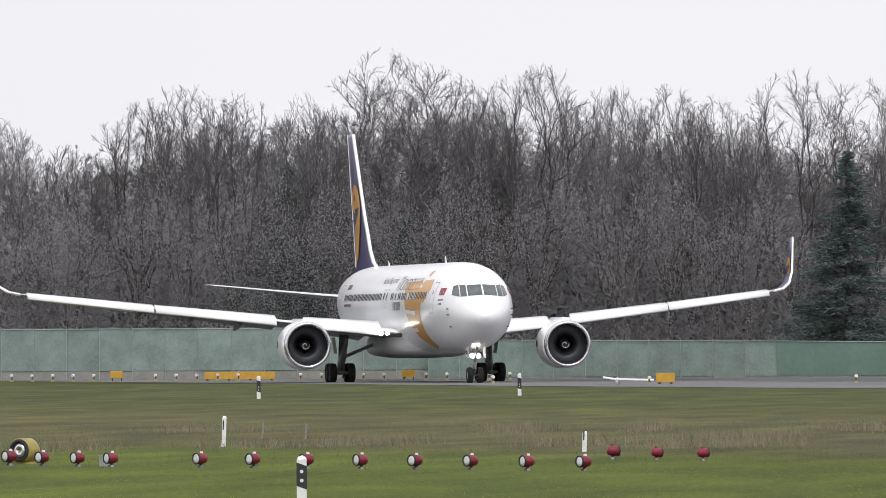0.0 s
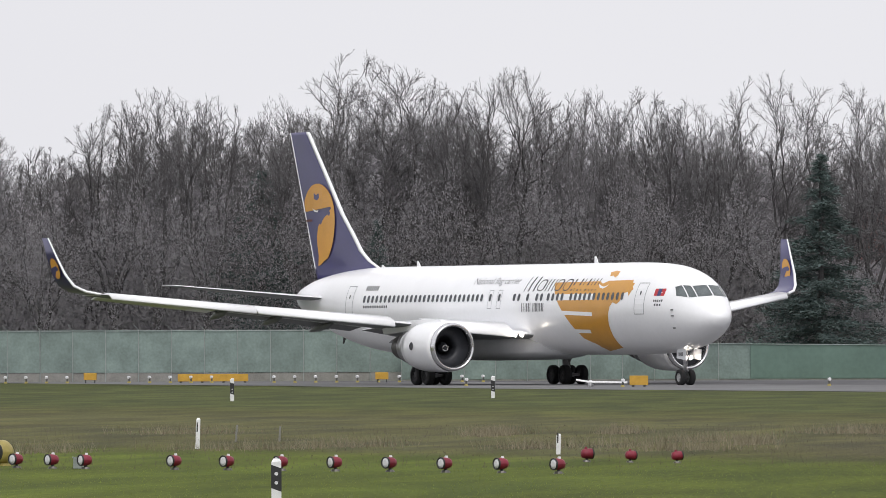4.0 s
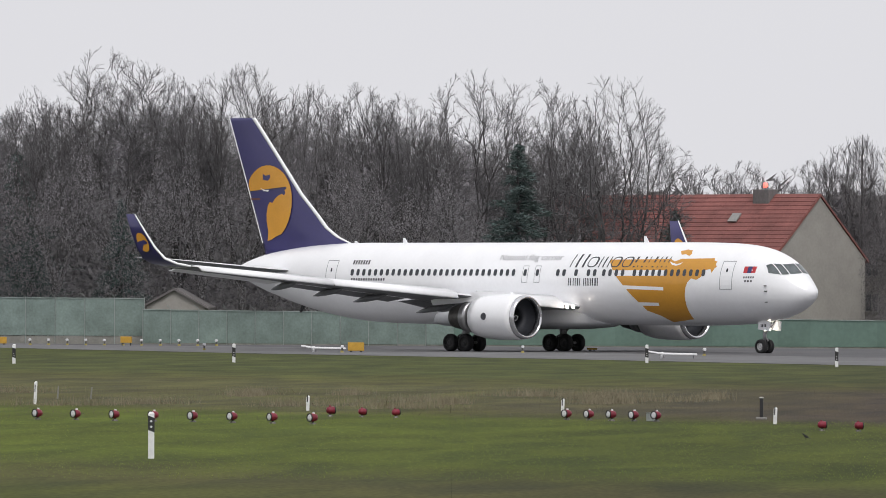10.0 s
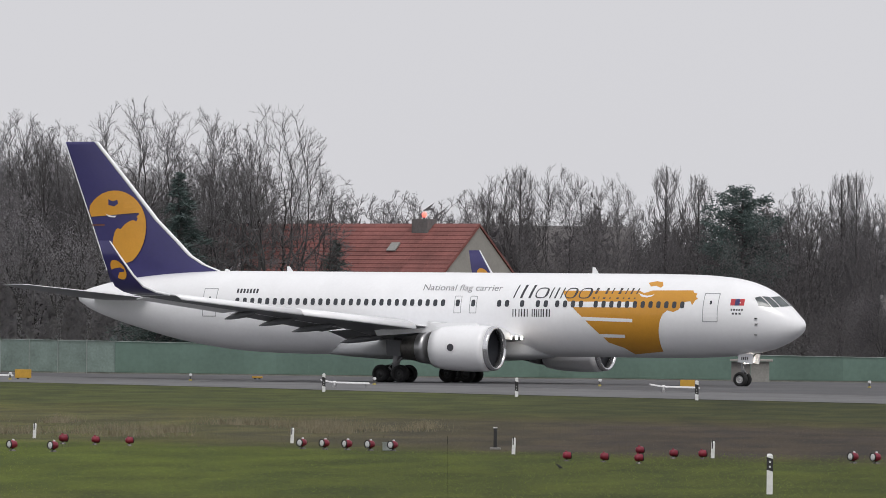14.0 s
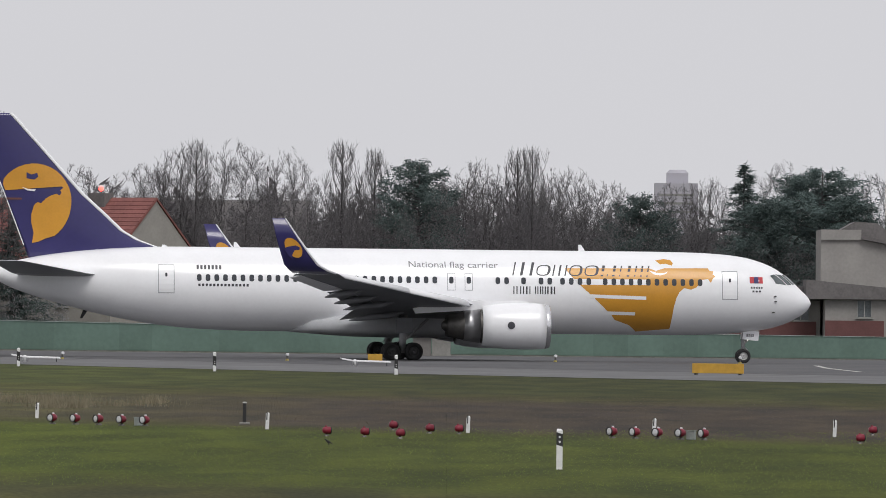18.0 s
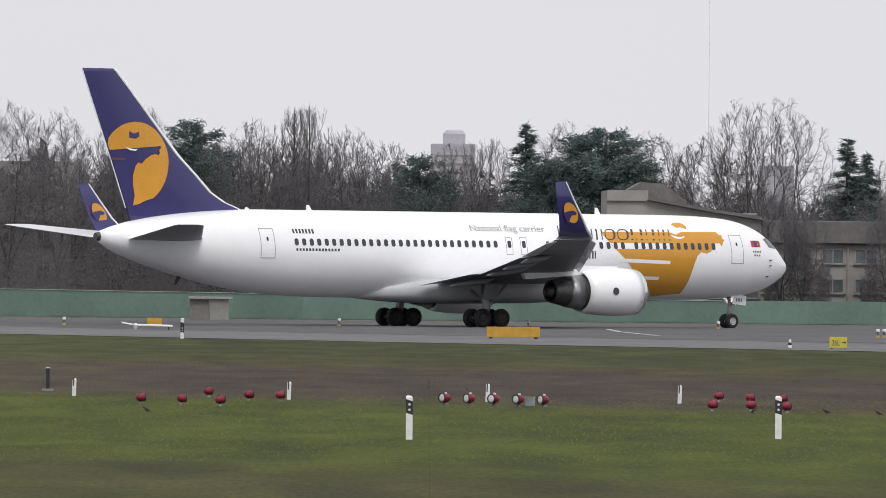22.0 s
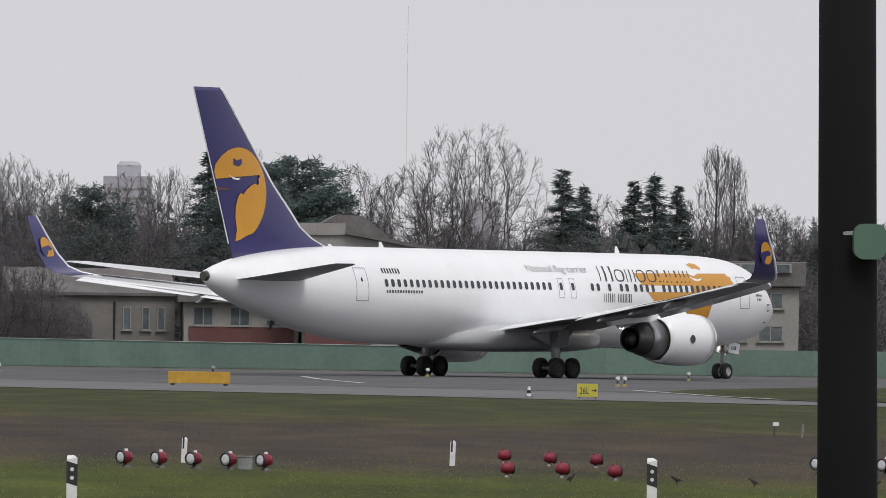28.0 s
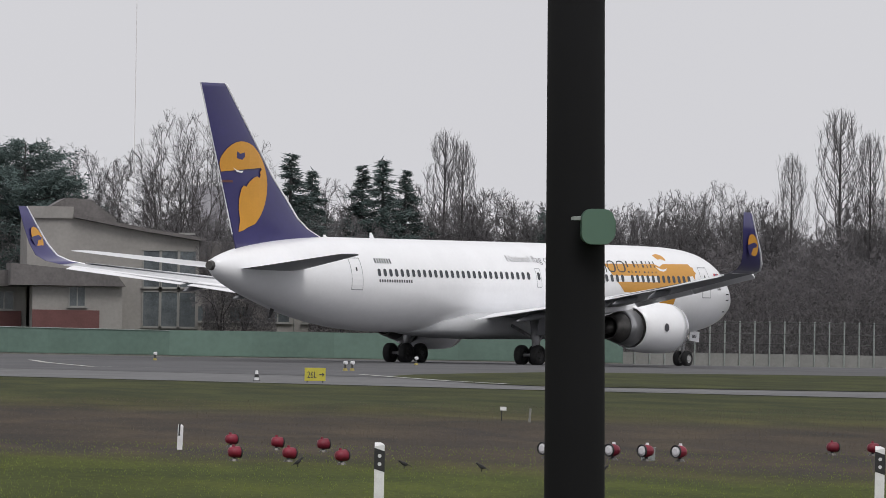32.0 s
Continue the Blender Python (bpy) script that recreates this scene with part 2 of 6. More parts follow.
    tint = n.new("ShaderNodeValToRGB")
    tint.color_ramp.elements[0].position, tint.color_ramp.elements[0].color = 0.36, (0.74, 0.76, 0.78, 1)
    tint.color_ramp.elements[1].position, tint.color_ramp.elements[1].color = 0.66, (1.24, 1.2, 0.95, 1)
    l.new(blot.outputs["Fac"], tint.inputs["Fac"])
    mix3 = n.new("ShaderNodeMixRGB")
    mix3.blend_type, mix3.inputs["Fac"].default_value = "MULTIPLY", 1.0
    l.new(mix2.outputs["Color"], mix3.inputs["Color1"])
    l.new(tint.outputs["Color"], mix3.inputs["Color2"])
    shade = n.new("ShaderNodeMixRGB")
    shade.inputs["Color1"].default_value, shade.inputs["Color2"].default_value = (1.11, 1.12, 1.08, 1), (0.8, 0.775, 0.89, 1)
    l.new(west.outputs["Result"], shade.inputs["Fac"])
    mix4 = n.new("ShaderNodeMixRGB")
    mix4.blend_type, mix4.inputs["Fac"].default_value = "MULTIPLY", 1.0
    l.new(mix3.outputs["Color"], mix4.inputs["Color1"])
    l.new(shade.outputs["Color"], mix4.inputs["Color2"])
    l.new(mix4.outputs["Color"], b.inputs["Base Color"])
    bp = n.new("ShaderNodeBump")
    bp.inputs["Strength"].default_value, bp.inputs["Distance"].default_value = 0.6, 0.05
    l.new(fine.outputs["Fac"], bp.inputs["Height"])
    l.new(bp.outputs["Normal"], b.inputs["Normal"])
    return m


DRYISH = (0.082, 0.08, 0.04)
GREEN, DULL, BROWN, DARK = (0.076, 0.097, 0.019), (0.075, 0.076, 0.031), (0.075, 0.063, 0.048), (0.061, 0.071, 0.028)
M_TURF = grass_material()
M_ASPHALT = mat("asphalt", (0.075, 0.075, 0.08), 0.85, vary=0.25, scale=0.15, bump=0.3, bump_scale=20, world_space=True, stretch=(1, 0.4, 1))
M_CONCRETE = mat("pale_concrete", (0.124, 0.124, 0.128), 0.85, vary=0.2, scale=0.2, bump=0.2, bump_scale=8, world_space=True, stretch=(1, 0.4, 1))
M_LINE = mat("worn_white_line", (0.5, 0.5, 0.47), 0.7, vary=0.25, scale=2)
M_WHITE = mat("aircraft_white", (0.9, 0.905, 0.93), 0.28, vary=0.03, scale=0.6, coat=0.35)
M_BELLY = mat("aircraft_grey", (0.5, 0.51, 0.53), 0.4, vary=0.06, scale=0.7)
M_NAVY = mat("navy_paint", (0.035, 0.03, 0.135), 0.3, vary=0.08, scale=0.5, coat=0.4)
M_GOLD = mat("gold_paint", (0.63, 0.3, 0.035), 0.35, vary=0.06, scale=0.8, coat=0.2)
M_INK = mat("dark_lettering", (0.05, 0.05, 0.06), 0.5, vary=0.1)
M_SLOGAN = mat("grey_lettering", (0.2, 0.2, 0.22), 0.5, vary=0.1)
M_OUTLINE = mat("fine_grey_line", (0.3, 0.31, 0.33), 0.5, vary=0.05)
M_DECK = mat("flight_deck_glass", (0.1, 0.115, 0.12), 0.1, vary=0.4, scale=1.2)
M_PANE = mat("dark_window_glass", (0.05, 0.055, 0.065), 0.15, vary=0.3, scale=2)
M_METAL = mat("bare_metal", (0.42, 0.42, 0.43), 0.35, 0.9, vary=0.1, scale=2)
M_LIP = mat("polished_metal_lip", (0.75, 0.75, 0.77), 0.22, 0.9, vary=0.05, scale=2)
M_EXHAUST = mat("burnt_metal", (0.12, 0.115, 0.11), 0.45, 0.8, vary=0.25, scale=3)
M_DARKFAN = mat("dark_fan_blades", (0.035, 0.037, 0.045), 0.5, 0.1, vary=0.3, scale=2)
M_TYRE = mat("black_rubber", (0.02, 0.02, 0.021), 0.8, vary=0.3, scale=4)
M_HUB = mat("pale_wheel_hub", (0.5, 0.5, 0.5), 0.5, 0.3, vary=0.2, scale=6)
M_TYREHUB = mat("dark_wheel_hub", (0.06, 0.06, 0.062), 0.6, 0.2, vary=0.25, scale=6)
M_STRUT = mat("grey_gear_leg", (0.3, 0.3, 0.31), 0.45, 0.3, vary=0.2, scale=4)
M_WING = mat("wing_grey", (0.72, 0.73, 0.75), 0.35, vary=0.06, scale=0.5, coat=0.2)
# grey darkened so that the shade under the wings is in the colour
M_SHADOWGREY = mat("shade_darkened_grey", (0.2, 0.205, 0.22), 0.45, vary=0.1, scale=0.5)
M_GLOW = mat("landing_light", (1.0, 0.9, 0.78), 0.3, vary=0, glow=14.0)
M_REDGLOW = mat("red_light", (1.0, 0.08, 0.06), 0.3, vary=0, glow=4.0)
M_RED = mat("red_lamp_housing", (0.19, 0.012, 0.03), 0.5, vary=0.25, scale=8, each=0.15)
M_LENS = mat("white_lamp_lens", (0.7, 0.7, 0.73), 0.2, vary=0.06, scale=20)
M_POST = mat("white_plastic_post", (0.75, 0.75, 0.76), 0.5, vary=0.1, scale=8)
M_BLACK = mat("black_plastic", (0.022, 0.022, 0.024), 0.6, vary=0.3, scale=6)
M_YELLOW = mat("yellow_paint", (0.52, 0.3, 0.04), 0.5, vary=0.15, scale=3)
M_SIGN = mat("yellow_green_sign_face", (0.52, 0.46, 0.06), 0.5, vary=0.1, scale=3)
M_OCHRE = mat("ochre_housing", (0.33, 0.27, 0.08), 0.5, vary=0.15, scale=8)
M_REDWHITE = mat("signal_red", (0.5, 0.04, 0.05), 0.5, vary=0.1)
M_FENCE_GREY = mat("grey_green_screen", (0.185, 0.24, 0.222), 0.75, vary=0.24, scale=0.7, bump=0.2, bump_scale=6, each=0.07)
M_FENCE_GREEN = mat("green_fence_screen", (0.125, 0.195, 0.165), 0.7, vary=0.14, scale=0.35, bump=0.2, bump_scale=6, each=0.08)
M_FENCE_POST = mat("galvanised_steel", (0.33, 0.36, 0.35), 0.5, 0.4, vary=0.15, scale=4)
M_FENCE_RAIL = mat("green_painted_steel", (0.1, 0.16, 0.135), 0.55, vary=0.15, scale=4)
M_PLINTH = mat("concrete_plinth", (0.24, 0.235, 0.22), 0.9, vary=0.2, scale=1.2)
M_PLINTH_PALE = mat("pale_concrete_plinth", (0.24, 0.24, 0.235), 0.9, vary=0.12, scale=0.8)
M_PALE = mat("dark_steel_pale", (0.085, 0.09, 0.09), 0.6, 0.2, vary=0.15, scale=4)
M_BARK = mat("grey_brown_bark", (0.07, 0.067, 0.069), 0.95, vary=0.3, scale=1.5, each=0.25)
M_TWIG = mat("bare_twigs", (0.14, 0.134, 0.141), 0.95, vary=0.25, scale=0.6, each=0.25)
# base colour raised to put the haze over the wood into it
M_BRUSH = mat("haze_paled_brushwood", (0.35, 0.338, 0.356), 0.95, vary=0.2, scale=0.5, each=0.2)
M_BRUSH_RED = mat("red_brown_brushwood", (0.17, 0.16, 0.168), 0.95, vary=0.2, scale=0.5)
for m in (M_BRUSH, M_BRUSH_RED):
    # thin twig ends let light through
    nt = m.node_tree
    thin, half, out = nt.nodes.new("ShaderNodeBsdfTranslucent"), nt.nodes.new("ShaderNodeMixShader"), nt.nodes["Material Output"]
    nt.links.new(nt.nodes["Principled BSDF"].inputs["Base Color"].links[0].from_socket, thin.inputs["Color"])
    nt.links.new(nt.nodes["Principled BSDF"].outputs[0], half.inputs[1])
    nt.links.new(thin.outputs[0], half.inputs[2])
    nt.links.new(half.outputs[0], out.inputs["Surface"])
M_NEEDLE = mat("dark_needles", (0.08, 0.112, 0.108), 0.9, vary=0.25, scale=1.2, each=0.2)
M_TILE = mat("red_roof_tiles", (0.215, 0.08, 0.072), 0.8, vary=0.25, scale=0.6, bump=0.4, bump_scale=5, each=0.12)
M_ROOFDARK = mat("dark_brown_roof", (0.14, 0.131, 0.131), 0.85, vary=0.25, scale=0.7, bump=0.3, bump_scale=5)
M_RENDER = mat("beige_render", (0.32, 0.305, 0.285), 0.9, vary=0.1, scale=0.6, bump=0.15, bump_scale=15)
M_DARK_RENDER = mat("darker_grey_render", (0.19, 0.18, 0.172), 0.9, vary=0.15, scale=0.5, bump=0.15, bump_scale=15)
M_RENDER2 = mat("grey_beige_render", (0.3, 0.288, 0.276), 0.9, vary=0.12, scale=0.5, bump=0.15, bump_scale=15)
M_BRICKRED = mat("dull_red_panel", (0.14, 0.062, 0.06), 0.85, vary=0.15, scale=1)
M_FRAME = mat("pale_window_frame", (0.28, 0.28, 0.27), 0.5, vary=0.08)
M_GLASS = mat("house_window_glass", (0.1, 0.115, 0.125), 0.08, vary=0.4, scale=1.5, each=0.3)
# distance haze is put into this pale colour
M_TOWER = mat("haze_paled_concrete", (0.45, 0.44, 0.49), 0.9, vary=0.06, scale=0.1)
M_MAST = mat("pale_lattice_mast", (0.8, 0.78, 0.8), 0.7, vary=0.05)
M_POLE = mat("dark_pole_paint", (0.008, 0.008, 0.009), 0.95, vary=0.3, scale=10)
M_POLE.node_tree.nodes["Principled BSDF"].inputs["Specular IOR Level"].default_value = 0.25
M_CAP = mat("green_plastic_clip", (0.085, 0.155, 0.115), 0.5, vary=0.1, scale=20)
M_CROW = mat("black_feathers", (0.012, 0.012, 0.014), 0.6, vary=0.3, scale=20)
M_DRY = mat("dry_grass", (0.21, 0.185, 0.125), 0.95, vary=0.3, scale=2)
M_ROUGH = mat("rough_brown_grass", (0.13, 0.113, 0.085), 0.95, vary=0.3, scale=2)
M_BLADE = mat("green_grass_blades", (0.17, 0.21, 0.05), 0.9, vary=0.4, scale=0.8)


# ---- building blocks ----
def link(name, bm, material, smooth=False):
    me = bpy.data.meshes.new(name)
    bm.to_mesh(me)
    bm.free()
    for mt in material if isinstance(material, (list, tuple)) else [material]:
        me.materials.append(mt)
    if smooth:
        for p in me.polygons:
            p.use_smooth = True
    return new(name, me)


def part(name, bm, material, parent, label="", smooth=False):
    ob = link(name, bm, material, smooth)
    ob.parent = parent
    if label:
        tagged(ob, label)
    return ob


def thing(name, m, label, category, group="", kind=""):
    ob = new(name)
    ob.empty_display_size = 0.2
    ob.matrix_basis = m
    return tagged(ob, label, category, group, kind)


def box(sx, sy, sz, x=0, y=0, z=0, bevel=0.0, bm=None, rot=None):
    """A box centred at x, y with its base at z."""
    bm = bm or bmesh.new()
    m = Matrix.Translation((x, y, z + sz / 2))
    if rot:
        m = m @ rot
    vs = bmesh.ops.create_cube(bm, size=1, matrix=m @ Matrix.Diagonal((sx, sy, sz, 1)))["verts"]
    if bevel:
        es = list({e for v in vs for e in v.link_edges})
        bmesh.ops.bevel(bm, geom=es, offset=bevel, segments=1, affect="EDGES")
    return bm


def tube(pts, rads, sides=8, bm=None, caps=True):
    """A tube along points with a radius at each."""
    bm = bm or bmesh.new()
    pts = [Vector(p) for p in pts]
    rings = []
    for i, p in enumerate(pts):
        d = (pts[min(i + 1, len(pts) - 1)] - pts[max(i - 1, 0)]).normalized()
        a = d.orthogonal().normalized() if abs(d.z) > 0.9 else d.cross(Vector((0, 0, 1))).normalized()
        c = d.cross(a)
        r = rads[i] if isinstance(rads, (list, tuple)) else rads
        rings.append([bm.verts.new(p + (a * math.cos(2 * math.pi * k / sides) + c * math.sin(2 * math.pi * k / sides)) * r) for k in range(sides)])
    for a, c in zip(rings, rings[1:]):
        for k in range(sides):
            bm.faces.new((a[k], a[(k + 1) % sides], c[(k + 1) % sides], c[k]))
    if caps:
        bm.faces.new(rings[0][::-1])
        bm.faces.new(rings[-1])
    return bm


def loft(rings, bm=None, caps=True, closed=True):
    """A skin over rings of points, all with the same count."""
    bm = bm or bmesh.new()
    vs = [[bm.verts.new(p) for p in r] for r in rings]
    for a, c in zip(vs, vs[1:]):
        k = len(a)
        for i in range(k if closed else k - 1):
            j = (i + 1) % k
            bm.faces.new((a[i], a[j], c[j], c[i]))
    if caps:
        bm.faces.new(vs[0][::-1])
        bm.faces.new(vs[-1])
    bmesh.ops.recalc_face_normals(bm, faces=bm.faces)
    return bm


def prism(outline, y0, y1, bm=None):
    """An outline in x, z pushed from y0 to y1."""
    return loft([[(x, y0, z) for x, z in outline], [(x, y1, z) for x, z in outline]], bm)


# ---- ground, taxiway, fences ----
def sheet(outline, z, thick=0.0):
    bm = bmesh.new()
    bm.faces.new([bm.verts.new((x, y, z)) for x, y in outline])
    bmesh.ops.recalc_face_normals(bm, faces=bm.faces)
    if bm.faces[:][0].normal.z < 0:
        bmesh.ops.reverse_faces(bm, faces=bm.faces)
    return bm


def setting(name, bm, material, label, category):
    return tagged(link(name, bm, material), label, category, kind="structure")


setting("ground", sheet([(-2500, -600), (2500, -600), (2500, 4500), (-2500, 4500)], 0), M_TURF, "mottled green and brown winter grass airfield", "grass")
EDGE = [(-150, 700), (-103, 640), (-75, 575), (-56, 528), (-33, 482), (-20, 450), (-8, 425), (4, 402), (18, 380), (31, 357), (48, 335), (75, 305), (130, 262)]
FAR = [(135, 618), (59, 612), (31, 614), (2, 620), (-26, 628), (-76, 645), (-112, 660)]
setting("taxiway", sheet(EDGE + FAR, 0.02), M_CONCRETE, "pale grey concrete taxiway beside the grass", "taxiway")
INNER = [(x + 9, y + 46) for x, y in EDGE[2:]]
setting("runway", sheet([(-85, 640)] + INNER + [(135, 605), (59, 607), (31, 610), (2, 616), (-26, 622), (-76, 640)], 0.03), M_ASPHALT, "dark asphalt runway with tyre marks", "runway")
setting("grass_island", sheet([(31.0, 428), (33.5, 446), (37, 462), (43.3, 488), (58.7, 500), (140, 520), (140, 420), (48, 375), (33.5, 376), (31.6, 386)], 0.045), M_TURF, "strip of grass between the taxiways", "grass")
bm = bmesh.new()
for a, b in (((19.2, 532), (19.0, 505)), ((19.0, 505), (19.8, 469)), ((19.8, 469), (23.2, 472)), ((30.3, 437), (30.7, 420)), ((30.7, 420), (31.2, 400)), ((31.2, 400), (32.4, 385))):
    bm.faces.new([bm.verts.new((x + o, y, 0.05)) for (x, y), o in ((a, 0), (a, 0.35), (b, 0.35), (b, 0))])
bmesh.ops.recalc_face_normals(bm, faces=bm.faces)
setting("guide_line", bm, M_LINE, "curved worn white guide line on asphalt", "road marking")


def fence_run(name, path, tops, base, panel, material, label, arms=False, rails=(), plinth=0.0, post_r=0.035, slim=0, post_mat=None, dark=False):
    """A fence along a path: screens between posts, each one its own piece."""
    root = thing(name, pose(0, 0, 0), label, "fence", kind="structure")
    cum = [0]
    for a, b in zip(path, path[1:]):
        cum.append(cum[-1] + math.dist(a, b))
    n = max(1, round(cum[-1] / panel))
    pts = [(float(np.interp(cum[-1] * k / n, cum, [p[0] for p in path])), float(np.interp(cum[-1] * k / n, cum, [p[1] for p in path])), float(np.interp(cum[-1] * k / n, cum, tops))) for k in range(n + 1)]
    for k, (x, y, t) in enumerate(pts):
        part("post", tube([(x, y + (0.08 if post_mat else -0.03), 0), (x, y + (0.08 if post_mat else -0.03), t + (0.02 if post_mat else 0.06))], post_r, 6), post_mat or M_FENCE_POST, root)
        if arms:
            part("barbed_arm", tube([(x, y - 0.03, t + 0.03), (x - 0.28, y - 0.3, t + 0.34)], 0.025, 5), M_FENCE_POST, root)
        if k == n:
            break
        x1, y1, t1 = pts[k + 1]
        if material:
            w = (0.004 if post_mat else 0.02) * math.sin(k * 2.3)
            part("panel", loft([[(x, y + w, base), (x1, y1 + w, base), (x1, y1 + w, t1), (x, y + w, t)], [(x, y + w + 0.03, base), (x1, y1 + w + 0.03, base), (x1, y1 + w + 0.03, t1), (x, y + w + 0.03, t)]]), material, root)
        if slim:
            bm = bmesh.new()
            for j in range(1, slim):
                f = j / slim
                tube([(x + (x1 - x) * f, y + (y1 - y) * f, base), (x + (x1 - x) * f, y + (y1 - y) * f, t)], 0.007, 3, bm, False)
            for j in range(6):
                tube([(x, y, base + (t - base) * j / 5), (x1, y1, base + (t - base) * j / 5)], 0.006, 3, bm, False)
            part("mesh_panel", bm, M_PALE if dark else M_FENCE_POST, root)
        for r in rails:
            part("rail", tube([(x, y - 0.05, base + (t - base) * r), (x1, y1 - 0.05, base + (t1 - base) * r)], 0.022, 5), M_PALE if dark else M_FENCE_POST, root)
        if plinth:
            part("plinth", box(math.dist((x, y), (x1, y1)), 0.25, plinth, (x + x1) / 2, (y + y1) / 2 + 0.16, 0, rot=Matrix.Rotation(math.atan2(y1 - y, x1 - x), 4, "Z")), M_PLINTH_PALE if dark else M_PLINTH, root)
    return root


fence_run("fence_west", [(-128, 655), (-76, 649)], (3.5, 3.45), 0.62, 2.3, M_FENCE_GREY, "tall green screened mesh fence with barbed arms", True, (0.98,), 0.6)
fence_run("fence_centre", [(-76, 648), (-52, 638.8)], (2.62, 2.42), 0.12, 2.4, M_FENCE_GREY, "lower green screened mesh fence with barbed arms", True, (0.98,), 0.14)
fence_run("fence_middle", [(-52, 638.6), (-50, 638), (-26, 630), (2, 622), (31, 616)], (2.42, 2.4, 2.1, 1.85, 1.66), 0.12, 2.5, M_FENCE_GREEN, "low green screened fence along the airfield", False, (0.98,), 0.14, post_mat=M_FENCE_RAIL)
fence_run("fence_east", [(31, 616), (59, 614)], (1.66, 1.7), 0.1, 2.5, M_FENCE_GREEN, "smooth green panel fence along the airfield", False, (), 0.12, post_mat=M_FENCE_RAIL)
fence_run("fence_mesh", [(59, 616), (135, 626)], (2.74, 2.9), 0.8, 0.96, None, "mesh fence with pale steel posts on a concrete plinth", False, (0.3, 0.62, 0.98), 0.78, 0.05, 5, dark=True)


# ---- trees ----
def limbs_mesh(name, limbs, material, sides=3):
    vs, fs = [], []
    for pts, rads in limbs:
        base = len(vs)
        for i, p in enumerate(pts):
            d = (pts[min(i + 1, len(pts) - 1)] - pts[max(i - 1, 0)]).normalized()
            a = d.orthogonal().normalized()
            c = d.cross(a)
            for k in range(sides):
                t = 2 * math.pi * k / sides
                vs.append(p + (a * math.cos(t) + c * math.sin(t)) * rads[i])
        for i in range(len(pts) - 1):
            for k in range(sides):
                k2 = (k + 1) % sides
                fs.append((base + i * sides + k, base + i * sides + k2, base + (i + 1) * sides + k2, base + (i + 1) * sides + k))
    me = bpy.data.meshes.new(name)
    me.from_pydata([tuple(v) for v in vs], [], fs)
    me.materials.append(material)
    return me


def bare_tree(seed, height, radius, start, label, ends, tip=0.0095, low=0.42, fill=1.0):
    """A leafless tree: limbs that part again and again on their way to the ends of a domed crown, then sprays of fine twigs."""
    rng = random.Random(seed)
    limb, crown = [], []
    fork, base = height * start, 0.0125 * height
    heart = Vector((0, 0, height * low))
    tall_by, wob = height - heart.z, rng.uniform(0, 6.283)

    def reach(v):
        """How far out a point lies: 1 on the crown's uneven rim."""
        az = math.atan2(v.y, v.x)
        up = (v.z - heart.z) / (tall_by if v.z > heart.z else (heart.z - fork * 0.75))
        return math.sqrt((math.hypot(v.x, v.y) / (radius * (1 + 0.1 * math.sin(3 * az + wob)))) ** 2 + up * up) / (1 + 0.05 * math.sin(5 * az + 2 * wob + 4 * up))

    def turned(d, deg, az):
        a = d.orthogonal().normalized()
        a.rotate(Matrix.Rotation(az, 3, d))
        return (d * math.cos(radians(deg)) + a * math.sin(radians(deg))).normalized()

    def grow(p, d, goals, rad):
        mid = sum(goals, Vector()) / len(goals)
        far = (mid - p).length
        alone = len(goals) == 1
        q = mid if alone else p + ((mid - p).normalized() * 0.8 + d * 0.3).normalized() * far * rng.uniform(0.3, 0.46)
        slim = base * 0.1 if alone else max(base * 0.1, rad * 0.8)
        pull = p + d * (q - p).length * 0.5
        bow = Vector((rng.gauss(0, 0.035), rng.gauss(0, 0.035), rng.gauss(0, 0.03))) * (q - p).length
        pts = [p]
        for k in (1, 2, 3, 4):
            f = k / 4
            pts.append(p * (1 - f) ** 2 + pull * 2 * f * (1 - f) + q * f * f + bow * math.sin(f * 6.283) + (Vector((rng.gauss(0, 0.03), rng.gauss(0, 0.03), 0)) if k < 4 else Vector()))
        rads = [rad + ((0.012 if alone else slim) - rad) * k / 4 for k in range(5)]
        limb.append((pts, rads, len(goals)))
        if alone:
            return
        # part the goals across their widest spread
        axis = max((goals[rng.randrange(len(goals))] - mid for _ in range(6)), key=lambda v: v.length).normalized()
        order = sorted(goals, key=lambda g: (g - mid).dot(axis))
        cut = max(1, min(len(order) - 1, int(len(order) * rng.uniform(0.34, 0.66))))
        go = (pts[4] - pts[3]).normalized()
        for lot in (order[:cut], order[cut:]):
            grow(q, go, lot, max(base * 0.09, slim * (len(lot) / len(goals)) ** 0.38))

    goals = []
    for k in range(ends):
        up = 1 - 1.45 * (k + rng.random()) / ends
        az = k * 2.39996 + rng.gauss(0, 0.2)
        flat = math.sqrt(1 - up * up)
        v = Vector((radius * flat * math.cos(az), radius * flat * math.sin(az), (tall_by if up > 0 else heart.z - fork * 0.75) * up))
        goals.append(heart + v * (rng.uniform(0.84, 0.97) if k % 8 < 5 else rng.uniform(0.5, 0.84)) / reach(heart + v))
    pts = [Vector((rng.gauss(0, 0.06), rng.gauss(0, 0.06), -0.1 + (fork + 0.1) * k / 4)) for k in range(5)]
    trunk = [(pts, [base * (1.15 - 0.08 * k) for k in range(5)])]
    sides = sorted(goals, key=lambda g: math.atan2(g.y, g.x))
    stems = 5
    for k in range(stems):
        lot = sides[k * ends // stems:(k + 1) * ends // stems]
        p = pts[-1].lerp(pts[-2], rng.random() * 0.9)
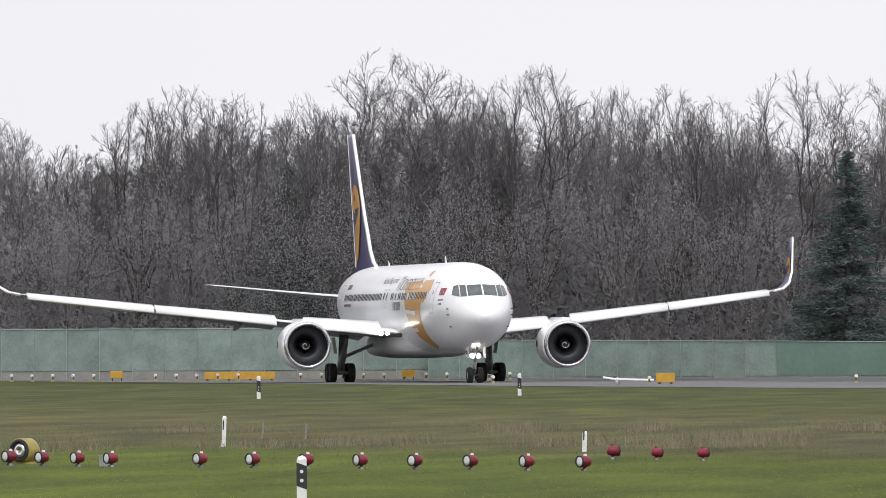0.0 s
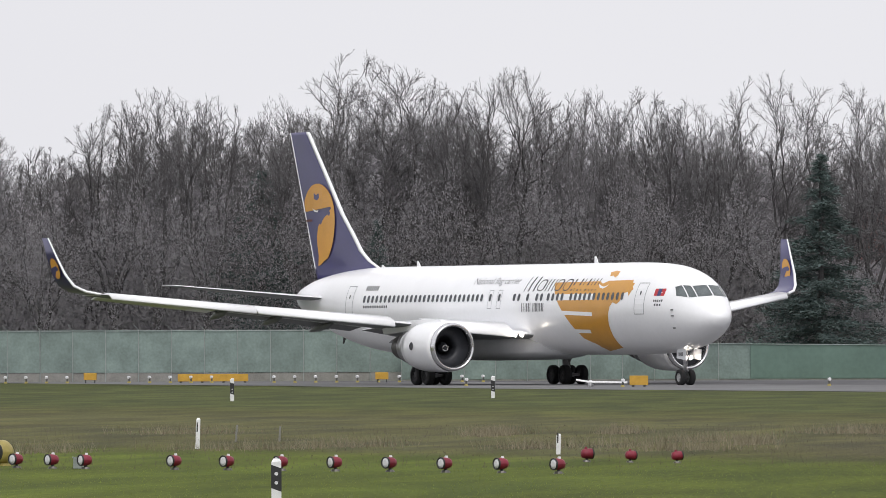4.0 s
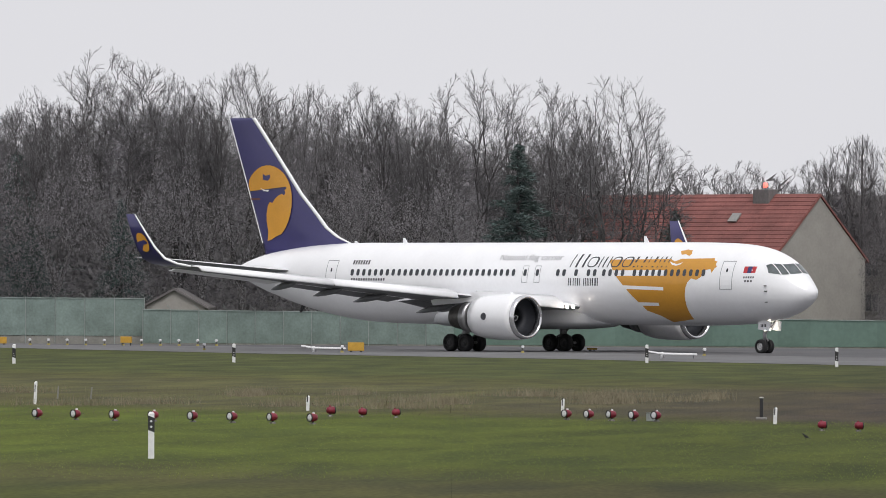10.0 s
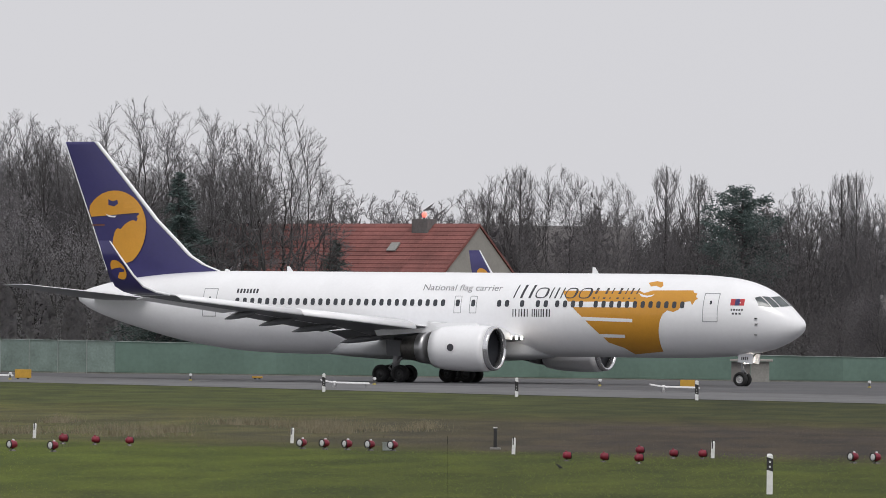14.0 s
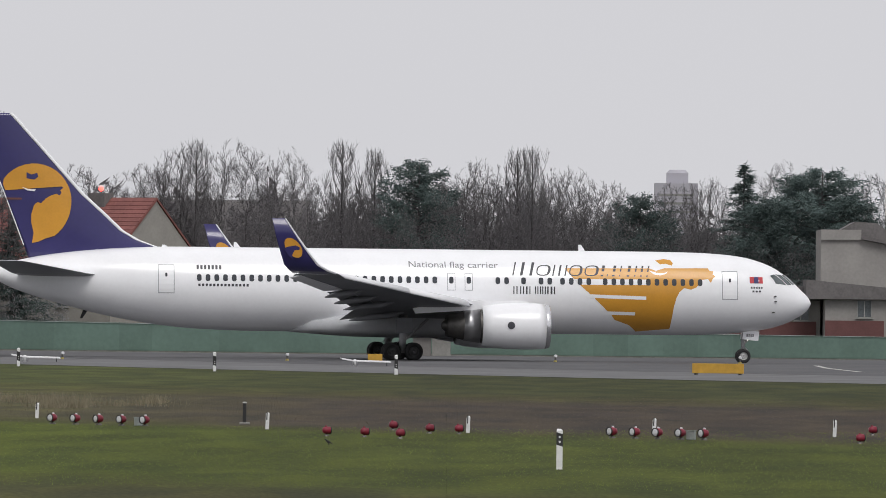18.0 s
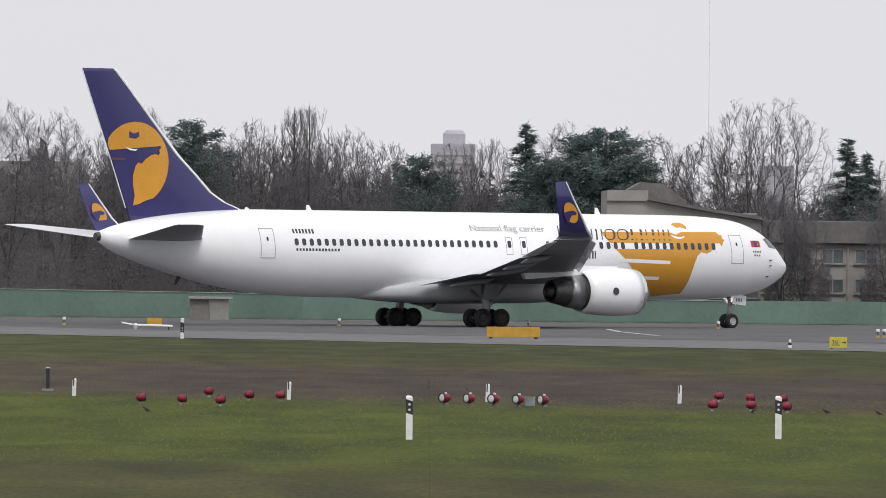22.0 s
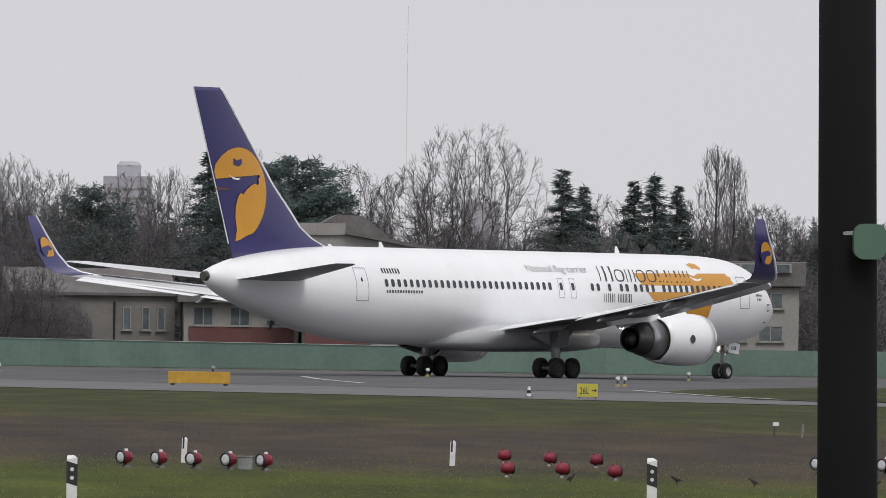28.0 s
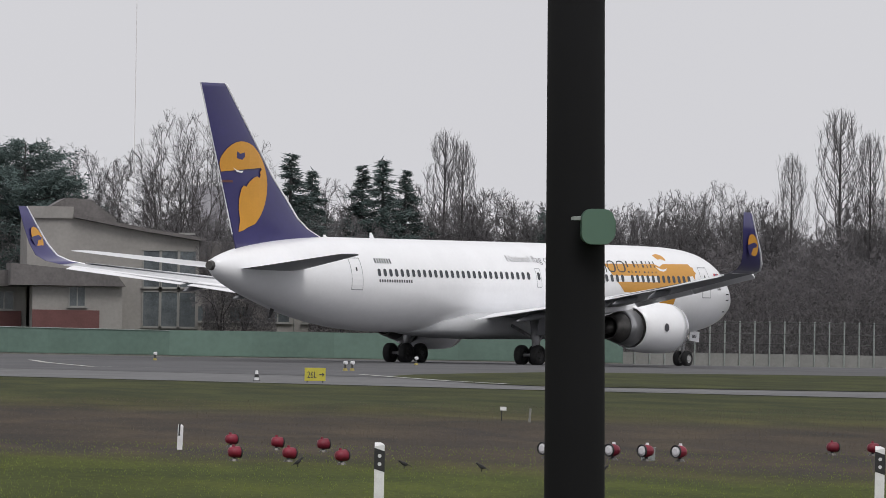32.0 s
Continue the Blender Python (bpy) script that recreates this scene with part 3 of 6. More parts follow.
        grow(p, Vector((lot[len(lot) // 2].x / radius * 0.35, lot[len(lot) // 2].y / radius * 0.35, 1)).normalized(), lot, base * rng.uniform(0.64, 0.8))

    def twig(p, d, long, rad, level):
        if reach(p + d * long) > 1.0:
            long *= 0.45
        mid = p + d * long * 0.5
        d2 = (d + Vector((rng.gauss(0, 0.2), rng.gauss(0, 0.2), rng.gauss(0.05, 0.15)))).normalized()
        end = mid + d2 * long * 0.5
        crown.append(([p, mid, end], [rad, rad * 0.85, rad * 0.7]))
        if level == 3:
            return
        for k in range(2):
            twig(end, turned(d2, rng.gauss(29, 9), rng.uniform(0, 6.283)), long * rng.uniform(0.6, 0.85), max(tip * 0.6, rad * 0.66), level + 1)
        for k in range(2):
            twig((p if rng.random() < 0.3 else mid).lerp(end, rng.random()), turned(d2, rng.gauss(40, 10), rng.uniform(0, 6.283)), long * rng.uniform(0.4, 0.6), max(tip * 0.6, rad * 0.5), 3)

    for c, rads, n in limb:
        long = (c[-1] - c[0]).length
        starts = [(c[-1], rads[-1], 3)] * (int(3 * fill + 0.5) if n == 1 else 0)
        if n < 9:
            starts += [(c[i].lerp(c[i + 1], rng.random()), rads[i] * 0.45, i) for i in (rng.randrange(0, 4) for _ in range(int(fill * (1 + long / 0.6))))]
        for q, rad, i in starts:
            out = (q - heart).normalized()
            d = ((c[i + 1] - c[i]).normalized() * 0.6 + out * 0.5 + Vector((rng.gauss(0, 0.36), rng.gauss(0, 0.36), rng.gauss(0.05, 0.25)))).normalized()
            twig(q, d, 0.075 * height * rng.uniform(0.36, 0.62), min(0.026, max(tip * 1.5, rad)), 1)
    tree = thing("tree", pose(0, 0, -500), label, "tree")
    for name, lot, mt, around in (("trunk", trunk, M_BARK, 8), ("limb", [(c, r) for c, r, _ in limb], M_BARK, 4), ("crown", crown, M_TWIG, 3)):
        new(name, limbs_mesh(name, lot, mt, around)).parent = tree
    return tree


def plume_tree(seed, height, radius, label):
    """A poplar: a straight stem with many steep branches close to it, each with upright twigs."""
    r = np.random.RandomState(seed)
    crown = []
    for k in range(70):
        f = 0.1 + 0.8 * (k + r.uniform(0, 1)) / 70
        a = k * 2.4 + r.uniform(0, 0.6)
        reach = radius * math.sin(math.pi * min(1.0, 0.2 + 0.8 * f)) ** 0.7 * r.uniform(0.45, 1.0)
        rise = min(height * r.uniform(0.16, 0.3), height * (0.98 - f) * r.uniform(0.45, 1.0))
        side = Vector((math.cos(a), math.sin(a), 0))
        pts = [Vector((0, 0, f * height)) + side * reach * math.sin(t * 2.3) + Vector((0, 0, rise * t)) + Vector(r.normal(0, 0.05, 3)) for t in (0, 0.2, 0.4, 0.6, 0.8, 1)]
        crown.append((pts, [0.036, 0.032, 0.026, 0.02, 0.015, 0.008]))
        for j in range(14):
            t = r.uniform(0.1, 1) * 4.99
            q = pts[int(t)].lerp(pts[int(t) + 1], t - int(t))
            go = (Vector(r.normal(0, 0.28, 3)) + Vector((0, 0, 1))).normalized() * r.uniform(0.4, 1.2)
            if q.z + go.z > height:
                go *= 0.3
            crown.append(([q, q + go * 0.5, q + go + Vector((0, 0, 0.1))], [0.0095, 0.008, 0.005]))
            for i in range(2):
                b = q + go * r.uniform(0.2, 0.8)
                crown.append(([b, b + (Vector(r.normal(0, 0.3, 3)) + Vector((0, 0, 0.9))) * r.uniform(0.3, 0.7)], [0.0075, 0.005]))
    tree = thing("tree", pose(0, 0, -500), label, "tree")
    part("trunk", tube([(0, 0, -0.1), (0.05, 0, height * 0.5), (0, 0.03, height)], [0.24, 0.13, 0.015], 8), M_BARK, tree)
    new("crown", limbs_mesh("crown", crown, M_TWIG, 3)).parent = tree
    return tree


def conifer(seed, height, width, label, round_top=False):
    """A conifer: a trunk, boughs and many short needle sprays with gaps between."""
    rng = random.Random(seed)
    tree = thing("conifer", pose(0, 0, -500), label, "tree")
    part("trunk", tube([(0, 0, -0.1), (0.05, 0, height * 0.5), (0, 0.05, height * 0.96)], [0.22, 0.14, 0.03], 8), M_BARK, tree)
    vs, fs, limbs = [], [], []
    n = int(height * (11 if round_top else 13))
    for k in range(n):
        f = (k + rng.random()) / n
        if round_top:
            z = height * (0.25 + 0.6 * f)
            reach = width * math.sqrt(max(0.06, 1 - (1.7 * f - 0.75) ** 2)) * rng.uniform(0.5, 1.1)
        else:
            z = height * (0.08 + 0.9 * f)
            reach = width * ((1 - f) ** 1.05 + 0.03) * rng.uniform(0.6, 1.12)
        a = rng.random() * 6.283
        d = Vector((math.cos(a), math.sin(a), rng.uniform(0.05, 0.35) if round_top else rng.uniform(-0.3, 0.15)))
        pts = [Vector((0, 0, z)) + d * reach * t + Vector((0, 0, 0 if round_top else 0.12 * reach * (t * t - t))) for t in (0, 0.5, 1)]
        limbs.append((pts, [0.04, 0.025, 0.01]))
        for j in range(int(16 + reach * 55)):
            t = rng.uniform(0.15, 1.05)
            p = Vector((0, 0, z)) + d * reach * t + Vector((rng.gauss(0, 0.05 + 0.06 * reach), rng.gauss(0, 0.05 + 0.06 * reach), rng.gauss(-0.06, 0.06 + 0.03 * reach)))
            e = Vector((rng.gauss(0, 1) + d.x, rng.gauss(0, 1) + d.y, rng.gauss(-0.1, 0.5))).normalized() * rng.uniform(0.2, 0.45)
            w = e.orthogonal().normalized()
            w.rotate(Matrix.Rotation(rng.random() * 6.283, 3, e.normalized()))
            w *= rng.uniform(0.018, 0.045)
            b = len(vs)
            vs += [tuple(p - w), tuple(p + w), tuple(p + e)]
            fs.append((b, b + 1, b + 2))
    top = max(v[2] for v in vs)
    vs = [(x, y, z * height / top) for x, y, z in vs]
    me = bpy.data.meshes.new("needles")
    me.from_pydata(vs, [], fs)
    me.materials.append(M_NEEDLE)
    new("crown", me).parent = tree
    ob = new("bough_frame", limbs_mesh("boughs", limbs, M_BARK))
    ob.parent = tree
    return tree


broad = [bare_tree(11 + k, 20, 6.2, 0.2, "tall leafless broad-crowned tree at the airfield edge", 190, 0.0115, low=0.5) for k in range(4)]
tall = [bare_tree(31 + k, 20, 4.3, 0.24, "tall slim leafless tree at the airfield edge", 130, 0.0115, low=0.56) for k in range(4)]
airy = [bare_tree(61 + k, 20, 5.8, 0.2, "leafless tree with an open fan of limbs", 110, 0.0115, low=0.52, fill=0.85) for k in range(3)]
poplar = [plume_tree(51 + k, 20, 2.1, "slender leafless poplar with upright branches") for k in range(2)]
light = [bare_tree(71 + k, 14, 3.9, 0.18, "smaller leafless tree in the wood", 130, 0.0115, low=0.5, fill=1.2) for k in range(4)]
spruce = [conifer(91 + k, 14, 4.0, "dark green pointed spruce among bare trees") for k in range(2)]
pine = [conifer(95 + k, 12, 3.6, "dark green round-topped pine among bare trees", True) for k in range(2)]


def plant(kinds, k, x, y, height, base_height, wide=1.0, turn=None, group="trees behind the fence"):
    s = height / base_height
    m = pose(x, y, 0, 0, 0, turn if turn is not None else (k * 77.0) % 360) @ Matrix.Diagonal((s * wide, s * wide, s, 1))
    return tagged(copy_thing(kinds[k % len(kinds)], m), group=group)


WOOD = ((-80.6, 670, 22.2, "b", 1.1), (-70.9, 670, 21.4, "t", 1.1), (-95.1, 668, 20, "t", 1.0), (-98.8, 672, 19, "t", 1.0), (-91.5, 666, 19.4, "t", 1), (-87.2, 672, 19.4, "b", 0.8), (-108, 668, 17.5, "b", 0.9), (-103.8, 672, 16, "l", 1),
        (-114, 670, 18, "t", 1), (-76, 674, 20.5, "t", 1), (-66, 672, 20, "b", 0.8), (-61.8, 670, 19.6, "t", 1), (-58.6, 668, 19, "t", 1), (-53.2, 670, 20.8, "o", 1.05), (-48.2, 674, 20.2, "o", 1.0), (-41.5, 662, 20.2, "o", 1.0), (-45.5, 668, 19, "o", 0.8),
        (-38.8, 660, 15.5, "o", 0.7), (-84.5, 664, 18, "t", 1), (-73.5, 665, 18.5, "t", 1), (-56, 664, 17.5, "t", 1), (-64.3, 664, 18, "t", 1), (-34.9, 725, 14.6, "l", 1.2), (-30, 728, 14.8, "l", 1.2), (-39, 730, 14.6, "l", 1.2), (-119, 672, 19, "b", 1),
        (-24.7, 700, 16.6, "p", 1.2), (-26.5, 705, 15.8, "t", 1.1), (-21.3, 700, 16.4, "b", 0.8), (-17.5, 700, 15.8, "b", 0.75), (-13.2, 702, 16.7, "p", 1.2), (-10.6, 700, 16, "p", 1.1), (-2.6, 700, 15.2, "t", 1.1), (0.7, 702, 16.2, "p", 1.1), (1.9, 700, 16.3, "p", 1),
        (4.6, 700, 14.6, "b", 0.85), (7.6, 700, 13.6, "l", 1), (13.5, 700, 13.4, "l", 1.1), (16, 702, 14, "b", 0.7), (28.6, 700, 14.4, "b", 0.85), (21.5, 705, 15.2, "b", 0.8), (35.2, 690, 16.8, "o", 0.95), (38.0, 692, 17.0, "o", 0.95), (33, 700, 14, "l", 1.1), (54.5, 700, 16, "p", 1.15), (55.9, 702, 15.3, "p", 0.9),
        (47, 706, 12.3, "l", 1.1), (52.5, 700, 12, "l", 1.1), (58, 702, 12, "l", 1.3), (61, 700, 11, "l", 1.3), (65, 702, 11.4, "l", 1.3), (71.8, 700, 11.8, "b", 0.85), (74, 700, 12.6, "b", 0.95), (77, 704, 11.6, "b", 0.8), (79.1, 700, 14.8, "p", 1.0), (82.5, 700, 18, "p", 1.2), (84.9, 702, 16.4, "p", 1.0), (88, 700, 13, "b", 1), (93, 702, 15, "t", 1), (68, 704, 11, "l", 1.2), (98, 700, 14, "b", 1))
for k, (x, y, h, kind, w) in enumerate(WOOD):
    kinds, base = {"b": (broad, 20), "t": (tall, 20), "p": (poplar, 20), "l": (light, 14), "o": (airy, 20)}[kind]
    plant(kinds, k, x, y, h, base, w)
for k, (x, y, h, kind, w) in enumerate(((-88, 668, 14.8, "s", 1.5), (-48.6, 655, 15.2, "s", 1.25), (-85.8, 660, 9, "s", 1.1), (-79, 660, 11, "s", 1.0), (-7.1, 698, 15.4, "n", 0.75), (10.3, 690, 12.8, "n", 0.8), (18.5, 692, 15.3, "s", 1.3), (22.6, 690, 14.2, "n", 1.0), (24.4, 688, 14.9, "n", 1.05), (20.3, 688, 12.5, "n", 0.9), (27, 688, 12.5, "n", 0.85),
                                        (43.4, 696, 14.2, "s", 1.4), (45.1, 700, 13.3, "s", 1.3), (48.5, 698, 13.5, "s", 1.2), (49.8, 696, 14.1, "s", 1.4), (51.6, 698, 13.2, "s", 1.2), (62.3, 704, 11, "n", 0.5), (-37.2, 662, 10.3, "s", 1.5), (97, 700, 12, "s", 1.2))):
    plant(spruce if kind == "s" else pine, k, x, y, h, 14 if kind == "s" else 12, w)
for k, (x, y, h, w) in enumerate(((34.6, 625, 9.2, 0.8), (36.2, 626, 8.4, 0.8), (42.6, 629, 9.5, 0.75), (44.4, 628, 8.6, 0.8), (45.8, 630, 7.6, 0.8), (4.0, 626, 7.5, 0.8), (6.4, 627, 6.8, 0.8))):
    plant(light, k, x, y, h, 14, w, group="small trees close behind the fence")
rng = random.Random(5)
for k in range(50):
    x = -124 + 1.6 * k + rng.uniform(-0.7, 0.7)
    plant(tall if k % 3 else broad, k + 1, x, rng.uniform(676, 702), rng.uniform(16.5, 19.6) * (0.86 if -112 < x < -100 else 1) * (0.9 if x > -62 else 1), 20, 1.05)
for k in range(52):
    x = -20 + 2.4 * k + rng.uniform(-0.8, 0.8)
    plant(light, k, x, rng.uniform(703, 716), rng.uniform(11.5, 14) if x < 6 else rng.uniform(9.5, 12), 14, 1.15)
for src in broad + tall + airy + poplar + light + spruce + pine:
    for o in src.children_recursive + [src]:
        bpy.data.objects.remove(o)


def slivers(name, v, material):
    """One mesh of loose triangles from an array of corners."""
    me = bpy.data.meshes.new(name)
    n = len(v) // 3
    me.vertices.add(3 * n)
    me.vertices.foreach_set("co", v.astype(np.float32).ravel())
    me.loops.add(3 * n)
    me.loops.foreach_set("vertex_index", np.arange(3 * n, dtype=np.int32))
    me.polygons.add(n)
    me.polygons.foreach_set("loop_start", np.arange(0, 3 * n, 3, dtype=np.int32))
    me.update(calc_edges=True)
    me.materials.append(material)
    return new(name, me)


def undergrowth(name, count, x0, x1, y0, y1, xs, hs, seed, label, material, coarse=1.0):
    """Brushwood too fine to count: slivers of twig, thickest low down, under a wavering top line."""
    r = np.random.RandomState(seed)
    x, y = r.uniform(x0, x1, count), r.uniform(y0, y1, count)
    top = np.interp(x, xs, hs) * (0.84 + 0.08 * np.sin(x * 0.9) + 0.07 * np.sin(x * 2.3 + 1) + r.normal(0, 0.08, count))
    z = top * r.uniform(0, 1, count) ** 1.3
    ln = r.uniform(0.07, 0.2, count) * coarse
    d = np.stack([r.normal(0, 0.8, count), r.normal(0, 0.6, count), np.abs(r.normal(0.5, 0.7, count))], 1)
    d *= (ln / np.linalg.norm(d, axis=1))[:, None]
    a = r.uniform(0, 3.14, count)
    w = r.uniform(0.02, 0.05, count) * coarse
    p = np.stack([x, y, z], 1)
    side = np.stack([np.cos(a) * w, np.sin(a) * w, 0 * w], 1)
    v = np.stack([p - side, p + side, p + d], 1).reshape(-1, 3)
    return tagged(slivers(name, v, material), label, "undergrowth", kind="stuff")


WEST = (-135, -110, -100, -80, -60, -53, -49, -44), (11.5, 12, 13.5, 15, 14, 12.5, 8.5, 7)
undergrowth("undergrowth", 330000, -135, -44, 656.5, 661, *WEST, 3, "dense dark brown leafless undergrowth in the wood", M_BRUSH)
undergrowth("undergrowth", 200000, -135, -40, 676, 704, *WEST, 13, "deep dark thicket behind the first trees", M_BRUSH, 6.0)
undergrowth("undergrowth", 200000, -56, 140, 706, 718, (-56, -10, 0, 14, 22, 45, 140), (12, 12, 12, 10, 9, 9, 10), 15, "deep dark thicket behind the houses", M_BRUSH_RED, 6.0)
undergrowth("undergrowth", 360000, -24, 45, 676, 704, (-24, -10, 0, 14, 22, 45), (12.3, 12.4, 12.6, 10.6, 9.5, 9.2), 4, "dense brown leafless undergrowth behind the houses", M_BRUSH_RED)
undergrowth("undergrowth", 230000, 42, 140, 680, 704, (42, 60, 75, 140), (9.2, 9.2, 9.6, 10), 14, "dense brown leafless undergrowth behind the long block", M_BRUSH_RED)
undergrowth("undergrowth", 130000, 58, 140, 640, 670, (58, 75, 140), (6.5, 7.5, 8), 6, "brown leafless hedge behind the mesh fence", M_BRUSH_RED)
undergrowth("undergrowth", 60000, 56, 140, 670, 678, (56, 75, 140), (7.5, 8.5, 9), 16, "deep dark thicket behind the hedge", M_BRUSH_RED, 3.0)
undergrowth("undergrowth", 30000, 40.5, 47, 627, 631, (40.5, 43, 45, 47), (4, 6.2, 6, 3.5), 17, "brown leafless bushes before the office block", M_BRUSH_RED)
undergrowth("undergrowth", 26000, 33.6, 38.2, 624, 628, (33.6, 35.5, 38.2), (4.5, 6.8, 4), 18, "brown leafless bushes beside the hall", M_BRUSH_RED)
undergrowth("undergrowth", 45000, -22, 5, 650, 672, (-22, -10, 5), (4.5, 7.5, 6.0), 7, "brown leafless bushes behind the green fence", M_BRUSH_RED)
undergrowth("undergrowth", 14000, -46, -33, 655, 664, (-46, -38, -33), (7.5, 7, 3.5), 8, "brown leafless bushes before the red-roofed house", M_BRUSH)

undergrowth("undergrowth", 40000, 1.5, 9.5, 624, 629, (1.5, 4, 7, 9.5), (6.5, 6.8, 5.5, 3.0), 9, "brown leafless bushes before the shed", M_BRUSH_RED)


# ---- houses beyond the fence ----
def window(parent, x, y, z, w, h, bars=1, turn=0):
    """A window in a wall that faces -y in the house's space: frame, panes, sill."""
    f = bmesh.new()
    for q in ((w + 0.14, 0.07, x, z), (w + 0.14, 0.07, x, z + h - 0.07)):
        box(q[0], 0.1, q[1], q[2], y - 0.03, q[3], bm=f)
    for xx in [x - w / 2, x + w / 2] + [x - w / 2 + w * (k + 1) / (bars + 1) for k in range(bars)]:
        box(0.07, 0.1, h, xx, y - 0.03, z, bm=f)
    win = part("window_frame", f, M_FRAME, parent)
    for k in range(bars + 1):
        part("pane", box(w / (bars + 1) - 0.07, 0.03, h - 0.14, x - w / 2 + w * (k + 0.5) / (bars + 1), y - 0.02, z + 0.07), M_GLASS, win)
    part("sill", box(w + 0.3, 0.18, 0.06, x, y - 0.09, z - 0.06), M_FRAME, win)
    return win


def gabled_house(name, m, length, depth, eave, ridge, wall_mat, roof_mat, label, tiles=False, over=0.35):
    """A house with its ridge along x; the near long wall faces -y, gables at both ends."""
    house = thing(name, m, label, "house")
    hx, hy = length / 2, depth / 2
    ring = [(-hy, 0), (hy, 0), (hy, eave), (0, ridge), (-hy, eave)]
    part("wall", loft([[(-hx, y, z) for y, z in ring], [(hx, y, z) for y, z in ring]]), wall_mat, house)
    slope = (ridge - eave) / hy
    for s in (-1, 1):
        a = [(s * (hy + over), eave - over * slope + 0.02), (s * (hy + over), eave - over * slope + 0.2), (0, ridge + 0.22), (0, ridge + 0.03)]
        roof = part("roof", loft([[(-hx - 0.25, y, z) for y, z in a], [(hx + 0.12, y, z) for y, z in a]]), roof_mat, house)
        if tiles and s < 0:
            n = 16
            for k in range(n):
                f0, f1 = k / n, (k + 1.12) / n
                y0, z0 = s * (hy + over) * (1 - f0), eave - over * slope + 0.2 + (ridge + 0.02 - eave + over * slope) * f0
                y1, z1 = s * (hy + over) * (1 - min(f1, 1)), eave - over * slope + 0.2 + (ridge + 0.02 - eave + over * slope) * min(f1, 1)
                for j in range(12):
                    x0, x1 = -hx - 0.25 + (length + 0.37) * j / 12, -hx - 0.25 + (length + 0.37) * (j + 1) / 12 - 0.02
                    part("tile_course", loft([[(x0, y0, z0 + 0.01), (x1, y0, z0 + 0.01), (x1, y0, z0 + 0.09), (x0, y0, z0 + 0.09)], [(x0, y1, z1 - 0.01), (x1, y1, z1 - 0.01), (x1, y1, z1 + 0.02), (x0, y1, z1 + 0.02)]]), roof_mat, roof)
    return house


h1 = gabled_house("farm_house", pose(-38.0, 692, 0, 0, 0, -40), 28, 10.4, 6.7, 11.5, M_RENDER, M_TILE, "house with red tiled roof and plain beige gable", True)
part("chimney", box(1.7, 1.1, 1.9, 8.5, -0.3, 10.2, 0.03), M_ROOFDARK, h1, "dark brick chimney")
part("chimney", box(0.9, 0.9, 1.0, -4, 0.4, 11.0, 0.03), M_ROOFDARK, h1, "dark brick chimney")
part("roof_light", box(0.9, 0.1, 0.9, 7.0, -2.2, 9.45, rot=Matrix.Rotation(radians(-45), 4, "X")), M_FRAME, h1)
bm = bmesh.new()
bmesh.ops.create_uvsphere(bm, u_segments=10, v_segments=6, radius=0.2, matrix=Matrix.Translation((8.5, -0.3, 12.42)))
part("obstacle_light", bm, M_REDGLOW, h1, "red obstacle light on the chimney")
part("light_stalk", box(0.08, 0.08, 0.3, 8.5, -0.3, 12.1), M_BLACK, h1)
for k in range(5):
    window(h1, -11 + 5 * k, -5.2, 3.2, 1.2, 1.5)
h2 = gabled_house("long_house", pose(-24.6, 712, 0, 0, 0, -6), 17, 12, 7.2, 11.7, M_RENDER2, M_ROOFDARK, "long house with dark brown roof behind the trees")
for k in range(6):
    for z in (2.6, 5.4):
        window(h2, -7 + 2.7 * k, -6.0, z, 1.0, 1.5)
h3 = gabled_house("white_house", pose(-105.3, 700, 0, 0, 0, -72), 9, 5.5, 11.4, 14.4, M_RENDER, M_ROOFDARK, "house with a pale gable half hidden by trees")
window(h3, -2, -3.5, 8, 1, 1.2)
gabled_house("low_shed", pose(-74.2, 655.5, 0, 0, 0, 90), 5, 4.6, 2.75, 4.0, M_RENDER, M_ROOFDARK, "low shed with a shallow grey roof behind the fence")

# modern halls on the right
hall = thing("school_hall", pose(0.3, 8, 0), "grey-beige hall with a raised block, sloping roof and tall windows", "building")
part("wall", prism([(22.3, 0), (33.2, 0), (33.2, 7.3), (29.6, 7.85), (25.1, 8.65), (22.3, 8.6)], 622, 634), M_RENDER2, hall)
part("raised_block", prism([(22.3, 8.6), (25.2, 8.6), (25.2, 9.35), (22.3, 9.35)], 621.8, 634), M_RENDER2, hall)
part("roof", prism([(25.2, 8.67), (29.6, 7.87), (33.6, 7.28), (33.6, 7.5), (29.6, 8.1), (25.2, 8.92)], 621.5, 634.5), M_ROOFDARK, hall)
part("rear_roof", prism([(23.8, 9.3), (25.0, 10.0), (26.6, 9.9), (28.2, 8.7), (28.2, 7.6), (23.8, 7.6)], 629, 640), M_ROOFDARK, hall)
for k in range(3):
    for z, h in ((1.8, 2.3), (4.3, 2.4)):
        window(hall, 30.2 + 1.15 * k, 622, z, 1.05, h, 0)
part("roof_vent", box(1.0, 0.6, 0.14, 32.4, 621.9, 7.68), M_FRAME, hall)
annex = thing("low_annex", pose(0.3, 8, 0), "low beige annex with brown eaves and red panels", "building")
part("wall", prism([(15.0, 0), (22.2, 0), (22.2, 4.2), (15.0, 4.2)], 619, 630), M_RENDER2, annex)
part("roof", prism([(14.6, 4.22), (22.25, 4.22), (22.25, 5.3), (14.6, 5.0)], 618.2, 631), M_ROOFDARK, annex)
part("red_panel", box(6.6, 0.12, 1.2, 18.6, 618.95, 1.5), M_BRICKRED, annex, "dull red wall panel")
